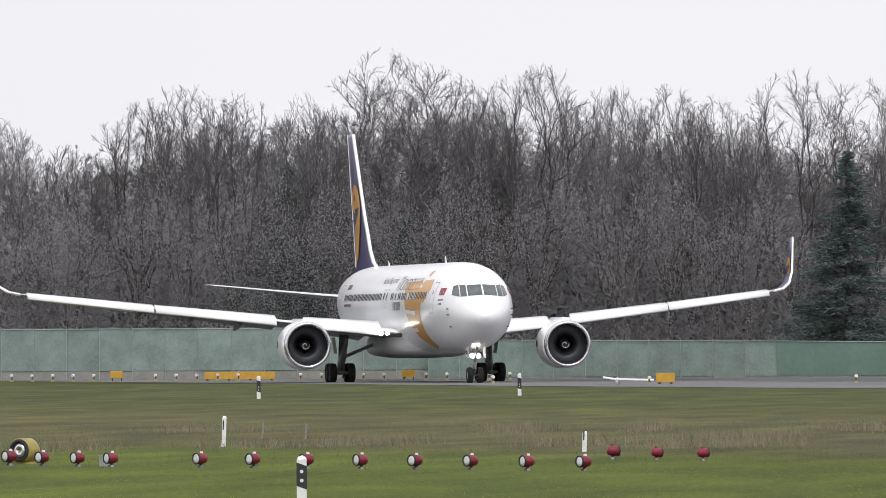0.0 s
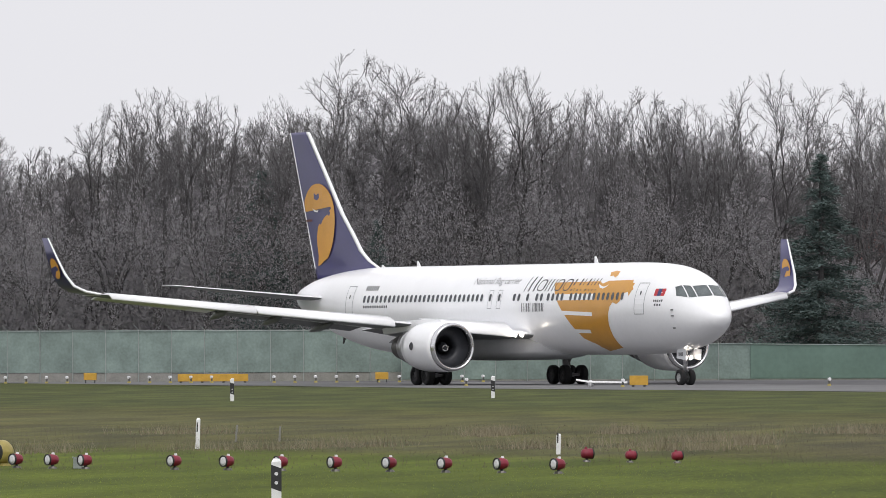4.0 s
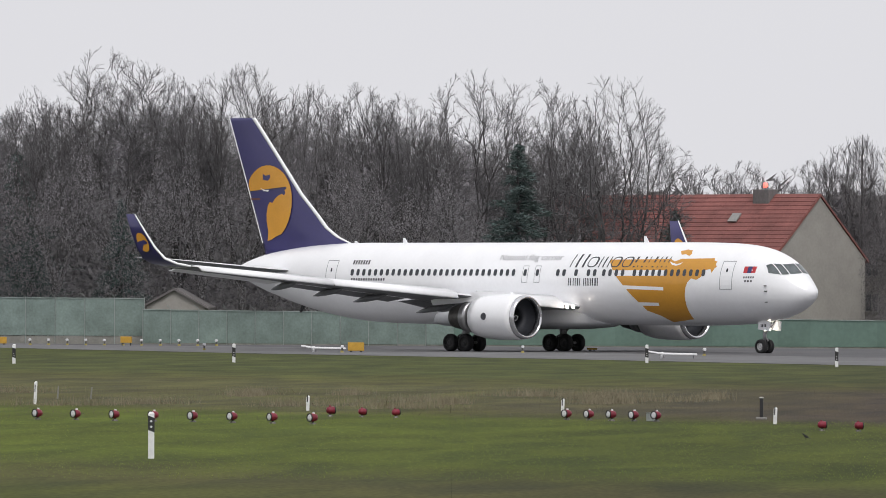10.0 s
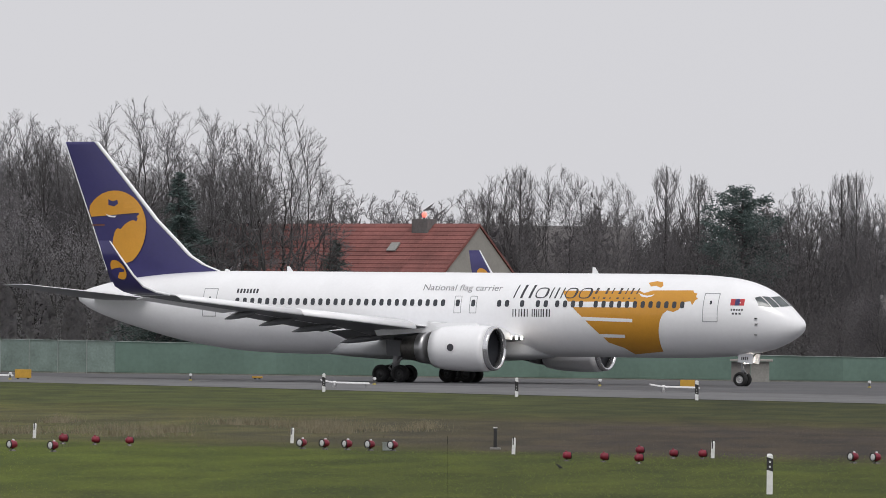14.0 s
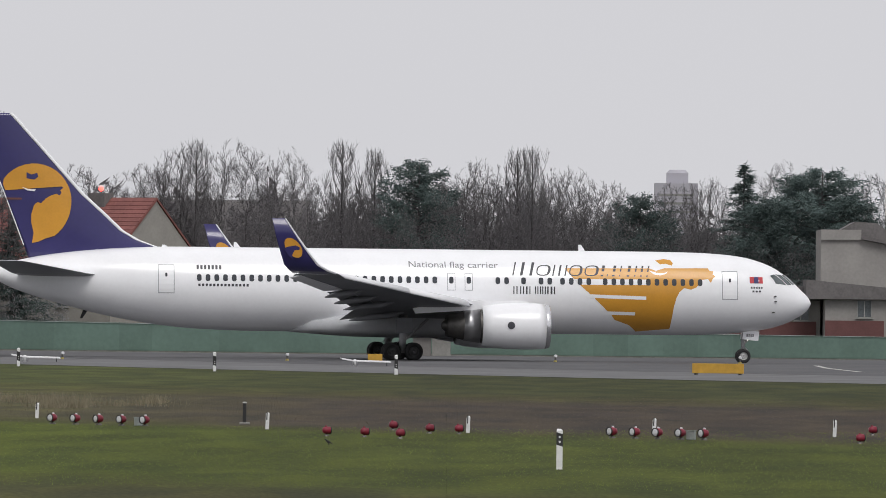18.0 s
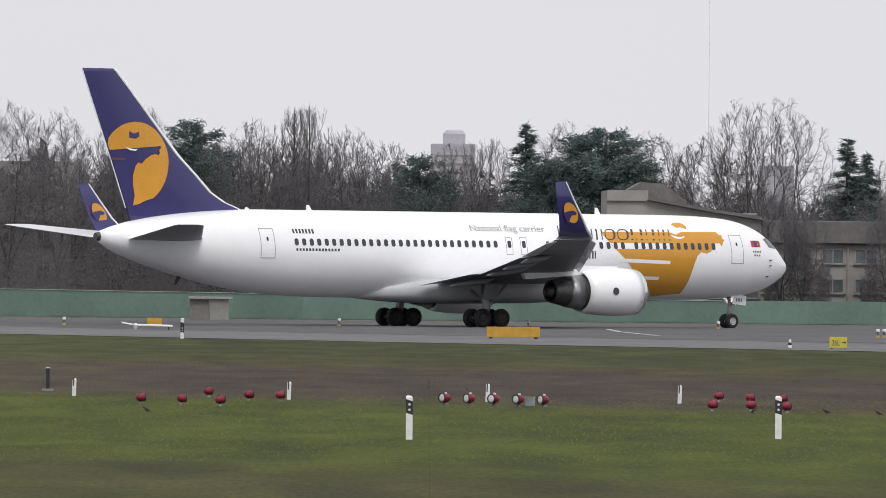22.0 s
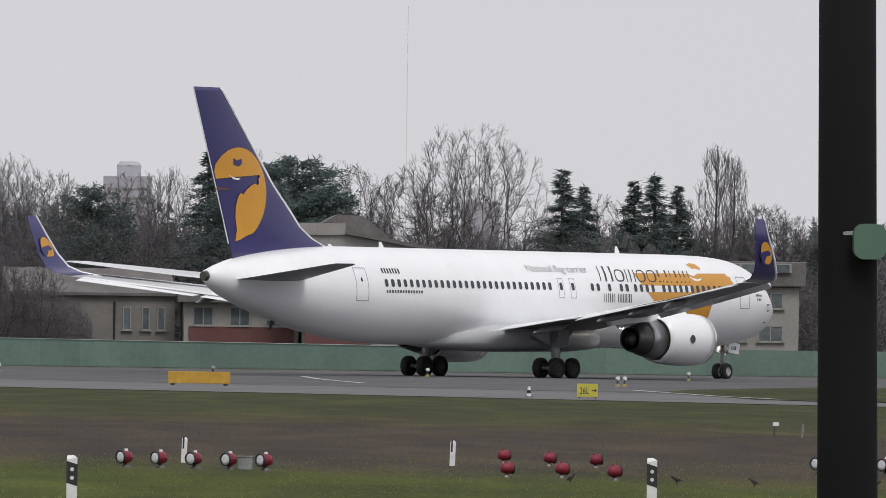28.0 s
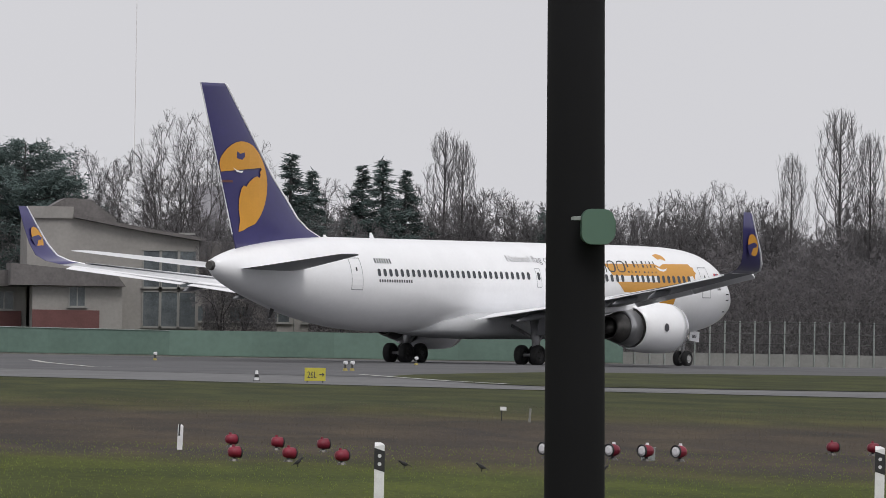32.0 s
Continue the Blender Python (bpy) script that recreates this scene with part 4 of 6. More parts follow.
for k in range(3):
    window(annex, 16.2 + 2.3 * k, 619, 2.75, 1.2, 1.2)
annex2 = thing("low_annex", pose(0.3, 8, 0), "low beige annex in front of the hall with red panels", "building")
part("wall", prism([(22.4, 0), (28.0, 0), (28.0, 4.3), (22.4, 4.3)], 614, 621.6), M_RENDER2, annex2)
part("roof", prism([(21.0, 4.32), (28.2, 4.32), (27.6, 5.1), (21.0, 5.7)], 613.4, 621.7), M_ROOFDARK, annex2)
part("red_panel", box(4.2, 0.12, 1.2, 24.5, 613.95, 1.6), M_BRICKRED, annex2, "dull red wall panel")
window(annex2, 25.2, 614, 3.0, 1.0, 1.3)
pale = gabled_house("pale_shed", pose(9.2, 634, 0, 0, 0, 6), 10.5, 7, 4.7, 6.1, M_DARK_RENDER, M_ROOFDARK, "pale shed with narrow windows behind the fence")
for x in (2.2, 3.4, 4.4):
    window(pale, x, -3.5, 2.4, 0.45, 1.5, 0)
part("drainpipe", tube([(1.4, -3.56, 0.2), (1.4, -3.56, 4.2)], 0.07, 6), M_BLACK, pale)
block = thing("office_block", pose(0.3, 8, 0), "long beige two-storey block with dark flat roof", "building")
part("wall", box(22.6, 12, 5.7, 43.1, 632, 0), M_RENDER2, block)
part("roof", box(23.4, 13, 1.6, 43.1, 632, 5.72, 0.05), M_ROOFDARK, block)
part("skylight_band", box(6.5, 0.2, 0.6, 50.6, 625.4, 6.6), M_FRAME, block)
for k in range(6):
    part("skylight", box(0.92, 0.08, 0.46, 47.9 + 1.07 * k, 625.28, 6.67), M_GLASS, block)
for k in range(9):
    for z in (2.2, 4.3):
        window(block, 33.8 + 2.35 * k, 626, z, 1.5, 1.05)
    part("downpipe", tube([(32.5 + 2.35 * k, 625.9, 0.1), (32.5 + 2.35 * k, 625.9, 5.6)], 0.05, 6), M_FRAME, block) if k % 3 == 0 else None
hut = thing("bus_shelter", pose(-5.1, 611, 0), "small grey shelter with a flat roof slab by the fence", "shelter")
part("body", box(1.3, 1.2, 1.45, 0.55, 0, 0, 0.02), M_PLINTH, hut)
part("darker_box", box(1.3, 1.0, 1.45, -0.8, 0.05, 0), M_DARK_RENDER, hut, "closed box in a darker grey")
part("roof", box(3.0, 1.6, 0.16, -0.05, 0, 1.47, 0.02), M_RENDER, hut)
# tower, block and mast: shrunk and set nearer to fit the camera's view
tower = thing("water_tower", pose(14.83, 800, 0), "far tower with a stepped top, paled for haze", "tower")
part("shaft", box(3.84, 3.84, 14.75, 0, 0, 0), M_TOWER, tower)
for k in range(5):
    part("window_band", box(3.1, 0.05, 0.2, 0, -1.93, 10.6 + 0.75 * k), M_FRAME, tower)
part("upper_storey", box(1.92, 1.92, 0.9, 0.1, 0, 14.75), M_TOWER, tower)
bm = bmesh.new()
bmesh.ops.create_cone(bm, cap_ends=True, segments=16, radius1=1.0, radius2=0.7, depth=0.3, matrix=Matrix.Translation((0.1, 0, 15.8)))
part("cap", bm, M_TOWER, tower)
tower2 = thing("far_block", pose(43.2, 800, 0), "far tower block behind the trees, paled for haze", "tower")
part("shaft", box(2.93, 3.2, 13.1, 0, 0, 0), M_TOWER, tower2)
mast = thing("radio_mast", pose(37.2, 800, 0), "very tall thin pale radio mast far away", "mast")
part("lattice", tube([(0, 0, 0), (0, 0, 17)], 0.048, 4), M_MAST, mast)
part("lattice", tube([(0, 0, 17), (0, 0, 28.8)], [0.043, 0.032], 4), M_MAST, mast)

# ---- the airliner; its space: x to the nose, y to port, z up, origin on the ground between the main legs ----
STATIONS = [(-26.1, 5.74, 5.08, 0.33), (-25.4, 5.97, 4.66, 0.66), (-23.5, 6.44, 3.95, 1.22), (-21.5, 6.75, 3.38, 1.62), (-19.3, 6.98, 2.82, 1.95), (-16.7, 7.14, 2.33, 2.25),
            (-14.0, 7.2, 1.99, 2.42), (-11.0, 7.2, 1.83, 2.5), (-8.0, 7.2, 1.79, 2.515), (15.0, 7.2, 1.79, 2.515), (18.5, 7.18, 1.8, 2.51), (20.5, 7.12, 1.85, 2.47),
            (22.35, 6.95, 1.96, 2.34), (23.5, 6.7, 2.1, 2.16), (24.6, 6.28, 2.31, 1.88), (25.4, 5.78, 2.55, 1.58), (26.05, 5.24, 2.85, 1.24), (26.66, 4.66, 3.22, 0.82), (27.02, 4.3, 3.55, 0.46), (27.18, 4.0, 3.86, 0.1)]


def hull(x):
    """Top, bottom and half width of the fuselage at x, on a smooth curve through the stations."""
    k = max(1, min(len(STATIONS) - 1, next((i for i, s in enumerate(STATIONS) if s[0] >= x), len(STATIONS) - 1)))
    a, b = STATIONS[k - 1], STATIONS[k]
    p, q = STATIONS[max(k - 2, 0)], STATIONS[min(k + 1, len(STATIONS) - 1)]
    w = b[0] - a[0]
    t = min(max((x - a[0]) / w, 0), 1)
    out = []
    for i in (1, 2, 3):
        s = (b[i] - a[i]) / w
        ma = 0 if k == 1 else ((a[i] - p[i]) / (a[0] - p[0]) + s) / 2
        mb = s if k == len(STATIONS) - 1 else ((q[i] - b[i]) / (q[0] - b[0]) + s) / 2
        if (a[i] - p[i]) * (b[i] - a[i]) <= 0 and k > 1:
            ma = 0
        if (q[i] - b[i]) * (b[i] - a[i]) <= 0:
            mb = 0 if k < len(STATIONS) - 1 else mb
        out.append(a[i] * (2 * t**3 - 3 * t**2 + 1) + b[i] * (3 * t**2 - 2 * t**3) + w * (ma * (t**3 - 2 * t**2 + t) + mb * (t**3 - t**2)))
    return out


def side_of_hull(x, z):
    top, bot, half = hull(x)
    u = (z - (top + bot) / 2) / ((top - bot) / 2)
    return half * math.sqrt(max(0.0, 1 - u * u))


def side_of_fin(x, z):
    lead, tail, thick = fin_at(z)
    u = min(max((lead - x) / (lead - tail), 0), 1)
    return thick * aerofoil(u)


def aerofoil(u):
    return max(0.0, 1.48 * math.sqrt(u) - 0.63 * u - 1.76 * u * u + 1.42 * u**3 - 0.51 * u**4) if u > 0 else 0.0


def fin_at(z):
    lead = np.interp(z, (6.2, 7.2, 7.6, 8.2, 9.2, 10.5, 13.4, 15.7), (-15.0, -15.55, -16.65, -17.7, -18.75, -20.2, -22.8, -24.9))
    tail = np.interp(z, (6.2, 8.37, 13.82, 15.7), (-23.75, -24.55, -26.7, -27.42))
    return float(lead), float(tail), float(np.interp(z, (6.2, 15.7), (0.5, 0.2)))


def decal(outline, surface, side, lift, step=0.3, bm=None):
    """A sheet of paint: an outline in x, z laid on the skin of one side (-1: starboard)."""
    b = bmesh.new()
    f = b.faces.new([b.verts.new((x, 0, z)) for x, z in outline])
    xs, zs = [p[0] for p in outline], [p[1] for p in outline]
    for axis, lo, hi, st in ((2, min(zs), max(zs), step), (0, min(xs), max(xs), step * 3)):
        c = lo + st
        while c < hi:
            no = (0, 0, 1) if axis == 2 else (1, 0, 0)
            co = (0, 0, c) if axis == 2 else (c, 0, 0)
            bmesh.ops.bisect_plane(b, geom=b.verts[:] + b.edges[:] + b.faces[:], plane_co=co, plane_no=no)
            c += st
    bmesh.ops.triangulate(b, faces=b.faces)
    for v in b.verts:
        v.co.y = side * (surface(v.co.x, v.co.z) + lift)
    for f in b.faces:
        f.normal_update()
        if f.normal.y * side < 0:
            f.normal_flip()
    if bm is None:
        return b
    me = bpy.data.meshes.new("sheet")
    b.to_mesh(me)
    b.free()
    bm.from_mesh(me)
    bpy.data.meshes.remove(me)
    return bm


def nose_x(y, z):
    """Where the skin of the nose lies at a given half breadth and height."""
    lo, hi = 20.0, 27.18
    for _ in range(40):
        mid = (lo + hi) / 2
        top, bot, half = hull(mid)
        if bot < z < top and side_of_hull(mid, z) > y:
            lo = mid
        else:
            hi = mid
    return lo


def nose_pane(q, side, n=6):
    """A pane on the nose between four corners given by half breadth and height."""
    b = bmesh.new()
    g = []
    for i in range(n + 1):
        row = []
        for j in range(n + 1):
            u, v = i / n, j / n
            y = (q[0][0] * (1 - u) + q[1][0] * u) * (1 - v) + (q[3][0] * (1 - u) + q[2][0] * u) * v
            z = (q[0][1] * (1 - u) + q[1][1] * u) * (1 - v) + (q[3][1] * (1 - u) + q[2][1] * u) * v
            row.append(b.verts.new((nose_x(y, z) + 0.014, side * (y + 0.008), z + 0.008)))
        g.append(row)
    for i in range(n):
        for j in range(n):
            b.faces.new((g[i][j], g[i + 1][j], g[i + 1][j + 1], g[i][j + 1]))
    bmesh.ops.recalc_face_normals(b, faces=b.faces)
    return b


def rounded(x0, x1, z0, z1, r, n=3):
    out = []
    for cx, cz, a in ((x1 - r, z1 - r, 0), (x0 + r, z1 - r, 90), (x0 + r, z0 + r, 180), (x1 - r, z0 + r, 270)):
        for k in range(n + 1):
            t = radians(a + 90 * k / n)
            out.append((cx + r * math.cos(t), cz + r * math.sin(t)))
    return out


def frame_sheet(x0, x1, z0, z1, w, side, lift, bm=None):
    bm = bm or bmesh.new()
    for q in ((x0, x1, z1 - w, z1), (x0, x1, z0, z0 + w), (x0, x0 + w, z0 + w, z1 - w), (x1 - w, x1, z0 + w, z1 - w)):
        decal([(q[0], q[2]), (q[1], q[2]), (q[1], q[3]), (q[0], q[3])], side_of_hull, side, lift, 0.3, bm)
    return bm


def wing_ring(lead, chord, y, z, thick, up, nose_down=0.0, n=9):
    """An aerofoil ring: chord along -x, thickness along up (in y, z)."""
    pts = []
    us = [(1 - math.cos(math.pi * k / n)) / 2 for k in range(n + 1)]
    for u, s in [(u, 1) for u in us[::-1]] + [(u, -1) for u in us[1:-1]]:
        h = s * thick * aerofoil(u) * (1.0 if s > 0 else 0.75)
        pts.append((lead - chord * u, y + up[0] * h, z + up[1] * h - nose_down * u))
    return pts


def wheel(parent, x, y, r, w, hub):
    """A wheel on its axle: a tyre with round shoulders and a hub."""
    ax = thing("wheel", pose(x, y, r), "", "")
    for key in ("label", "category"):
        if key in ax:
            del ax[key]
    ax.parent = parent
    prof = [(0.55 * r, -w / 2), (0.82 * r, -w / 2), (0.95 * r, -w * 0.42), (r, -w * 0.2), (r, w * 0.2), (0.95 * r, w * 0.42), (0.82 * r, w / 2), (0.55 * r, w / 2)]
    rings = [[(a * math.cos(2 * math.pi * k / 28), c, a * math.sin(2 * math.pi * k / 28)) for a, c in prof] for k in range(29)]
    part("tyre", loft(rings, caps=False), M_TYRE, ax, smooth=True)
    prof = [(0.06 * r, -w * 0.36), (0.3 * r, -w * 0.34), (0.34 * r, -w * 0.2), (0.5 * r, -w * 0.24), (0.57 * r, -w * 0.48), (0.57 * r, w * 0.48), (0.5 * r, w * 0.24), (0.34 * r, w * 0.2), (0.3 * r, w * 0.34), (0.06 * r, w * 0.36)]
    rings = [[(a * math.cos(2 * math.pi * k / 20), c, a * math.sin(2 * math.pi * k / 20)) for a, c in prof] for k in range(21)]
    part("rim", loft(rings, caps=False), hub, ax, smooth=True)
    return ax


WHEELS = []


def airliner():
    plane = thing("airliner", pose(0, 0, 0), "white twin-engine airliner with navy tail and gold emblem, taxiing", "airplane")
    # fuselage
    xs = sorted(set([round(-26.1 + 0.5 * k, 2) for k in range(107)] + [s[0] for s in STATIONS] + [26.35, 26.84, 27.11]))
    xs = [x for x in xs if x <= 27.18]
    rings = []
    for x in xs:
        top, bot, half = hull(x)
        rings.append([(x, half * math.cos(2 * math.pi * k / 72), (top + bot) / 2 + (top - bot) / 2 * math.sin(2 * math.pi * k / 72)) for k in range(72)])
    body = part("fuselage", loft(rings), M_WHITE, plane, smooth=True)
    # belly fairing between the wings
    rings = []
    for x, hw, zb, zt in ((9.5, 0.5, 1.8, 2.3), (8.2, 1.7, 1.62, 2.9), (6, 2.5, 1.5, 3.2), (0, 2.7, 1.45, 3.2), (-3, 2.62, 1.5, 3.1), (-5.5, 1.9, 1.66, 2.7), (-7.2, 0.5, 1.8, 2.2)):
        rings.append([(x, hw * math.copysign(abs(math.cos(t)) ** 0.6, math.cos(t)), (zb + zt) / 2 + (zt - zb) / 2 * math.copysign(abs(math.sin(t)) ** 0.6, math.sin(t))) for t in (2 * math.pi * k / 28 for k in range(28))])
    part("belly_fairing", loft(rings), M_BELLY, plane, "pale grey belly fairing", smooth=True)
    bm = bmesh.new()
    bmesh.ops.create_cone(bm, cap_ends=True, segments=20, radius1=0.3, radius2=0.24, depth=0.3, matrix=pose(-26.18, 0, 5.41, 0, -90, 0))
    part("exhaust", bm, M_EXHAUST, body, "dark exhaust outlet in the tail cone")
    # cabin windows, doors and livery, on both sides
    rows = [-12.94 + 0.565 * k for k in range(28)] + [6.41, 6.98, 8.08, 9.22, 9.79, 10.62, 11.19, 11.76, 12.33] + [13.4 + 0.563 * k for k in range(12)]
    for s in (-1, 1):
        for x in rows:
            part("cabin_window", decal(rounded(x - 0.15, x + 0.15, 4.99, 5.43, 0.12), side_of_hull, s, 0.022, 9), M_PANE, body)
        for x0, x1, z0, z1 in ((21.04, 22.09, 4.13, 5.98), (-15.59, -14.53, 4.18, 6.03)):
            d = part("cabin_door", decal([(x0, z0), (x1, z0), (x1, z1), (x0, z1)], side_of_hull, s, 0.008), M_WHITE, body, "white cabin door with thin outline")
            part("outline", frame_sheet(x0, x1, z0, z1, 0.045, s, 0.016), M_OUTLINE, d)
            part("door_window", decal(rounded((x0 + x1) / 2 - 0.07, (x0 + x1) / 2 + 0.07, 5.25, 5.5, 0.06), side_of_hull, s, 0.02, 9), M_PANE, d)
        for x0 in (3.13, 4.26):
            d = part("exit_door", decal(rounded(x0, x0 + 0.52, 4.55, 5.67, 0.12), side_of_hull, s, 0.008), M_WHITE, body, "white overwing exit")
            part("outline", frame_sheet(x0, x0 + 0.52, 4.55, 5.67, 0.035, s, 0.014), M_OUTLINE, d)
            part("door_window", decal(rounded(x0 + 0.12, x0 + 0.4, 4.99, 5.43, 0.1), side_of_hull, s, 0.022, 9), M_PANE, d)
        gold = [(10.81, 6.06), (16.3, 6.1), (16.75, 5.95), (17.3, 6.12), (20.15, 6.15), (20.25, 5.98), (20.5, 5.96), (20.45, 5.75), (20.62, 5.62), (20.45, 5.5), (20.3, 5.2), (20.12, 5.45), (19.75, 5.4), (19.6, 5.2),
                (19.35, 4.9), (19.0, 4.75), (18.55, 4.85), (18.25, 4.6), (18.05, 4.2), (17.9, 3.6), (17.82, 2.9), (17.76, 2.2), (15.6, 2.0), (15.1, 2.4), (14.1, 2.75), (13.88, 3.03), (12.53, 4.31), (11.77, 4.97), (11.2, 5.55)]
        emblem = part("emblem", decal(gold, side_of_hull, s, 0.01, 0.12), M_GOLD, body, "gold emblem painted on the forward fuselage")
        part("stripe", decal([(12.05, 4.4), (16.08, 4.28), (16.08, 4.06), (12.3, 4.16)], side_of_hull, s, 0.014), M_WHITE, emblem)
        part("stripe", decal([(13.1, 3.3), (15.4, 3.26), (15.4, 3.05), (13.35, 3.08)], side_of_hull, s, 0.014), M_WHITE, emblem)
        part("stripe", decal([(11.75, 5.0), (16.3, 5.02), (16.3, 5.38), (11.4, 5.36)], side_of_hull, s, 0.014), M_WHITE, emblem)
        part("tuft", decal([(16.75, 6.62), (17.3, 6.72), (17.75, 6.66), (17.9, 6.45), (17.8, 6.3), (17.4, 6.42), (17.05, 6.38)], side_of_hull, s, 0.01), M_GOLD, emblem)
        part("crescent", decal([(16.3, 5.95), (16.6, 5.72), (17.0, 5.66), (17.35, 5.75), (17.5, 5.9), (17.3, 5.82), (17.0, 5.78), (16.65, 5.85)], side_of_hull, s, 0.016), M_WHITE, emblem)
        # brand lettering, as plain slanted rings and bars of its size and colour
        def slanted(x0, x1, z0, z1, thick, thin, lean, lift):
            def at(x, z):
                return (x + (lean * (z - z0) if s < 0 else -lean * (z - z0)), z)
            if x1 - x0 < 2.2 * thick:
                shapes = [[(x0, z0), (x1, z0), (x1, z1), (x0, z1)]]
            else:
                cx, cz, rx, rz = (x0 + x1) / 2, (z0 + z1) / 2, (x1 - x0) / 2, (z1 - z0) / 2
                shapes = []
                for a0, w in ((90, thick), (270, thin)):
                    arc = [radians(a0 + 18 * k) for k in range(11)]

                    def rim(t, r0, r1):
                        return (cx - r0 * math.copysign(abs(math.cos(t)) ** 0.75, math.cos(t)), cz + r1 * math.copysign(abs(math.sin(t)) ** 0.75, math.sin(t)))
                    shapes.append([rim(t, rx, rz) for t in arc] + [rim(t, rx - w * (0.3 + 0.7 * abs(math.cos(t))), rz - thin * 0.8) for t in reversed(arc)])
            for q in shapes:
                part("name_bar", decal([at(x, z) for x, z in q], side_of_hull, s, lift, 0.4), M_INK, body)
        for x0, w, top in ((7.35, 0.09, 6.42), (7.85, 0.17, 6.42), (8.46, 0.17, 6.42), (8.86, 0.92, 6.26), (9.95, 0.09, 6.26), (10.32, 0.12, 6.26), (10.74, 0.09, 6.26), (11.0, 0.86, 6.26), (12.0, 0.92, 6.26), (13.1, 0.17, 6.26), (13.5, 0.06, 5.7), (13.84, 0.17, 6.26), (14.3, 0.08, 6.26), (14.8, 0.17, 6.26), (15.28, 0.09, 6.26), (15.66, 0.12, 6.26), (16.08, 0.09, 6.26)):
            slanted(x0, x0 + w, 5.56, top, 0.17, 0.08, 0.25, 0.016)
        for x0, w in ((7.42, 0.07), (7.62, 0.07), (7.86, 0.07), (8.04, 0.08), (8.24, 0.1), (8.46, 0.07), (8.82, 0.07), (8.98, 0.07), (9.14, 0.08), (9.3, 0.07), (9.46, 0.08), (9.62, 0.09), (9.84, 0.12), (10.05, 0.09)):
            slanted(x0, x0 + w, 4.36, 4.86, 0.085, 0.07, 0.0, 0.012)
        for x0, x1, z0, z1, n in ((-13.1, -11.4, 5.74, 6.02, 7), (-13.0, -9.65, 4.66, 4.82, 14), (22.95, 23.8, 4.86, 4.98, 5), (23.05, 23.7, 4.62, 4.74, 3)):
            for k in range(n):
                a = x0 + (x1 - x0) * k / n
                part("marking_bar", decal([(a, z0), (a + (x1 - x0) / n * 0.6, z0), (a + (x1 - x0) / n * 0.6, z1), (a, z1)], side_of_hull, s, 0.012, 9), M_INK, body)
        cu = bpy.data.curves.new("slogan", "FONT")
        cu.body, cu.size = "National flag carrier", 0.78
        ob = new("slogan_source", cu)
        me = bpy.data.meshes.new_from_object(ob)
        bpy.data.objects.remove(ob)
        w = max(v.co.x for v in me.vertices)
        b = bmesh.new()
        b.from_mesh(me)
        bpy.data.meshes.remove(me)
        for v in b.verts:
            fx = v.co.x / w
            x, z = (0.6 + 5.85 * fx if s < 0 else 6.45 - 5.85 * fx), 6.02 + v.co.y * 0.72
            v.co = (x, s * (side_of_hull(x, z) + 0.014), z)
        spans, seen = [], set()
        for v in b.verts:
            if v in seen:
                continue
            todo, lot = [v], []
            seen.add(v)
            while todo:
                u = todo.pop()
                lot.append(u.co.x)
                for e in u.link_edges:
                    o = e.other_vert(u)
                    if o not in seen:
                        seen.add(o)
                        todo.append(o)
            spans.append((min(lot), max(lot)))
        spans.sort()
        gaps, far = [], spans[0][1]
        for lo, hi in spans[1:]:
            gaps.append((lo - far, (lo + far) / 2))
            far = max(far, hi)
        cuts = sorted(c for _, c in sorted(gaps)[-2:])
        for lo, hi in zip([-99] + cuts, cuts + [99]):
            word = b.copy()
            bmesh.ops.delete(word, geom=[v for v in word.verts if not lo < v.co.x < hi], context="VERTS")
            part("slogan_word", word, M_SLOGAN, body, "slim dark lettering along the fuselage")
        b.free()
        fl = part("flag", decal([(22.88, 5.2), (23.76, 5.2), (23.76, 5.62), (22.88, 5.62)], side_of_hull, s, 0.012), M_REDWHITE, body, "small red and blue flag")
        part("flag_band", decal([(23.17, 5.2), (23.47, 5.2), (23.47, 5.62), (23.17, 5.62)], side_of_hull, s, 0.018), M_NAVY, fl)
        # flight deck windows
        for q in ([(0.04, 5.2), (0.86, 5.14), (0.84, 5.76), (0.04, 5.82)], [(0.92, 5.13), (1.25, 5.1), (1.2, 5.8), (0.9, 5.77)], [(1.3, 5.1), (1.66, 5.2), (1.5, 5.7), (1.25, 5.8)]):
            part("cockpit_window", nose_pane(q, s), M_DECK, body, "grey flight deck window")
        for x, z in ((24.6, 4.35), (24.62, 4.0), (24.5, 3.3)):
            part("probe", box(0.16, 0.1, 0.06, x, s * (side_of_hull(x, z) + 0.05), z), M_BLACK, body)
    for x, h in ((-10.25, 0.42), (12.2, 0.5), (-14.9, 0.22)):
        part("antenna", loft([[(x - 0.28, -0.03, 7.1), (x + 0.22, -0.03, 7.1), (x + 0.22, 0.03, 7.1), (x - 0.28, 0.03, 7.1)], [(x - 0.28, -0.015, 7.1 + h), (x - 0.1, -0.015, 7.1 + h), (x - 0.1, 0.015, 7.1 + h), (x - 0.28, 0.015, 7.1 + h)]]), M_WHITE, body)
    part("antenna", loft([[(-20.2, -0.04, 3.2), (-19.8, -0.04, 3.2), (-19.8, 0.04, 3.2), (-20.2, 0.04, 3.2)], [(-20.45, -0.02, 2.5), (-20.3, -0.02, 2.5), (-20.3, 0.02, 2.5), (-20.45, 0.02, 2.5)]]), M_BLACK, body)
    # fin
    zs = [6.2, 6.8, 7.2, 7.4, 7.6, 7.9, 8.2, 8.7, 9.2, 10.5, 12, 13.4, 14.6, 15.5, 15.7]
    rings, edge = [], []
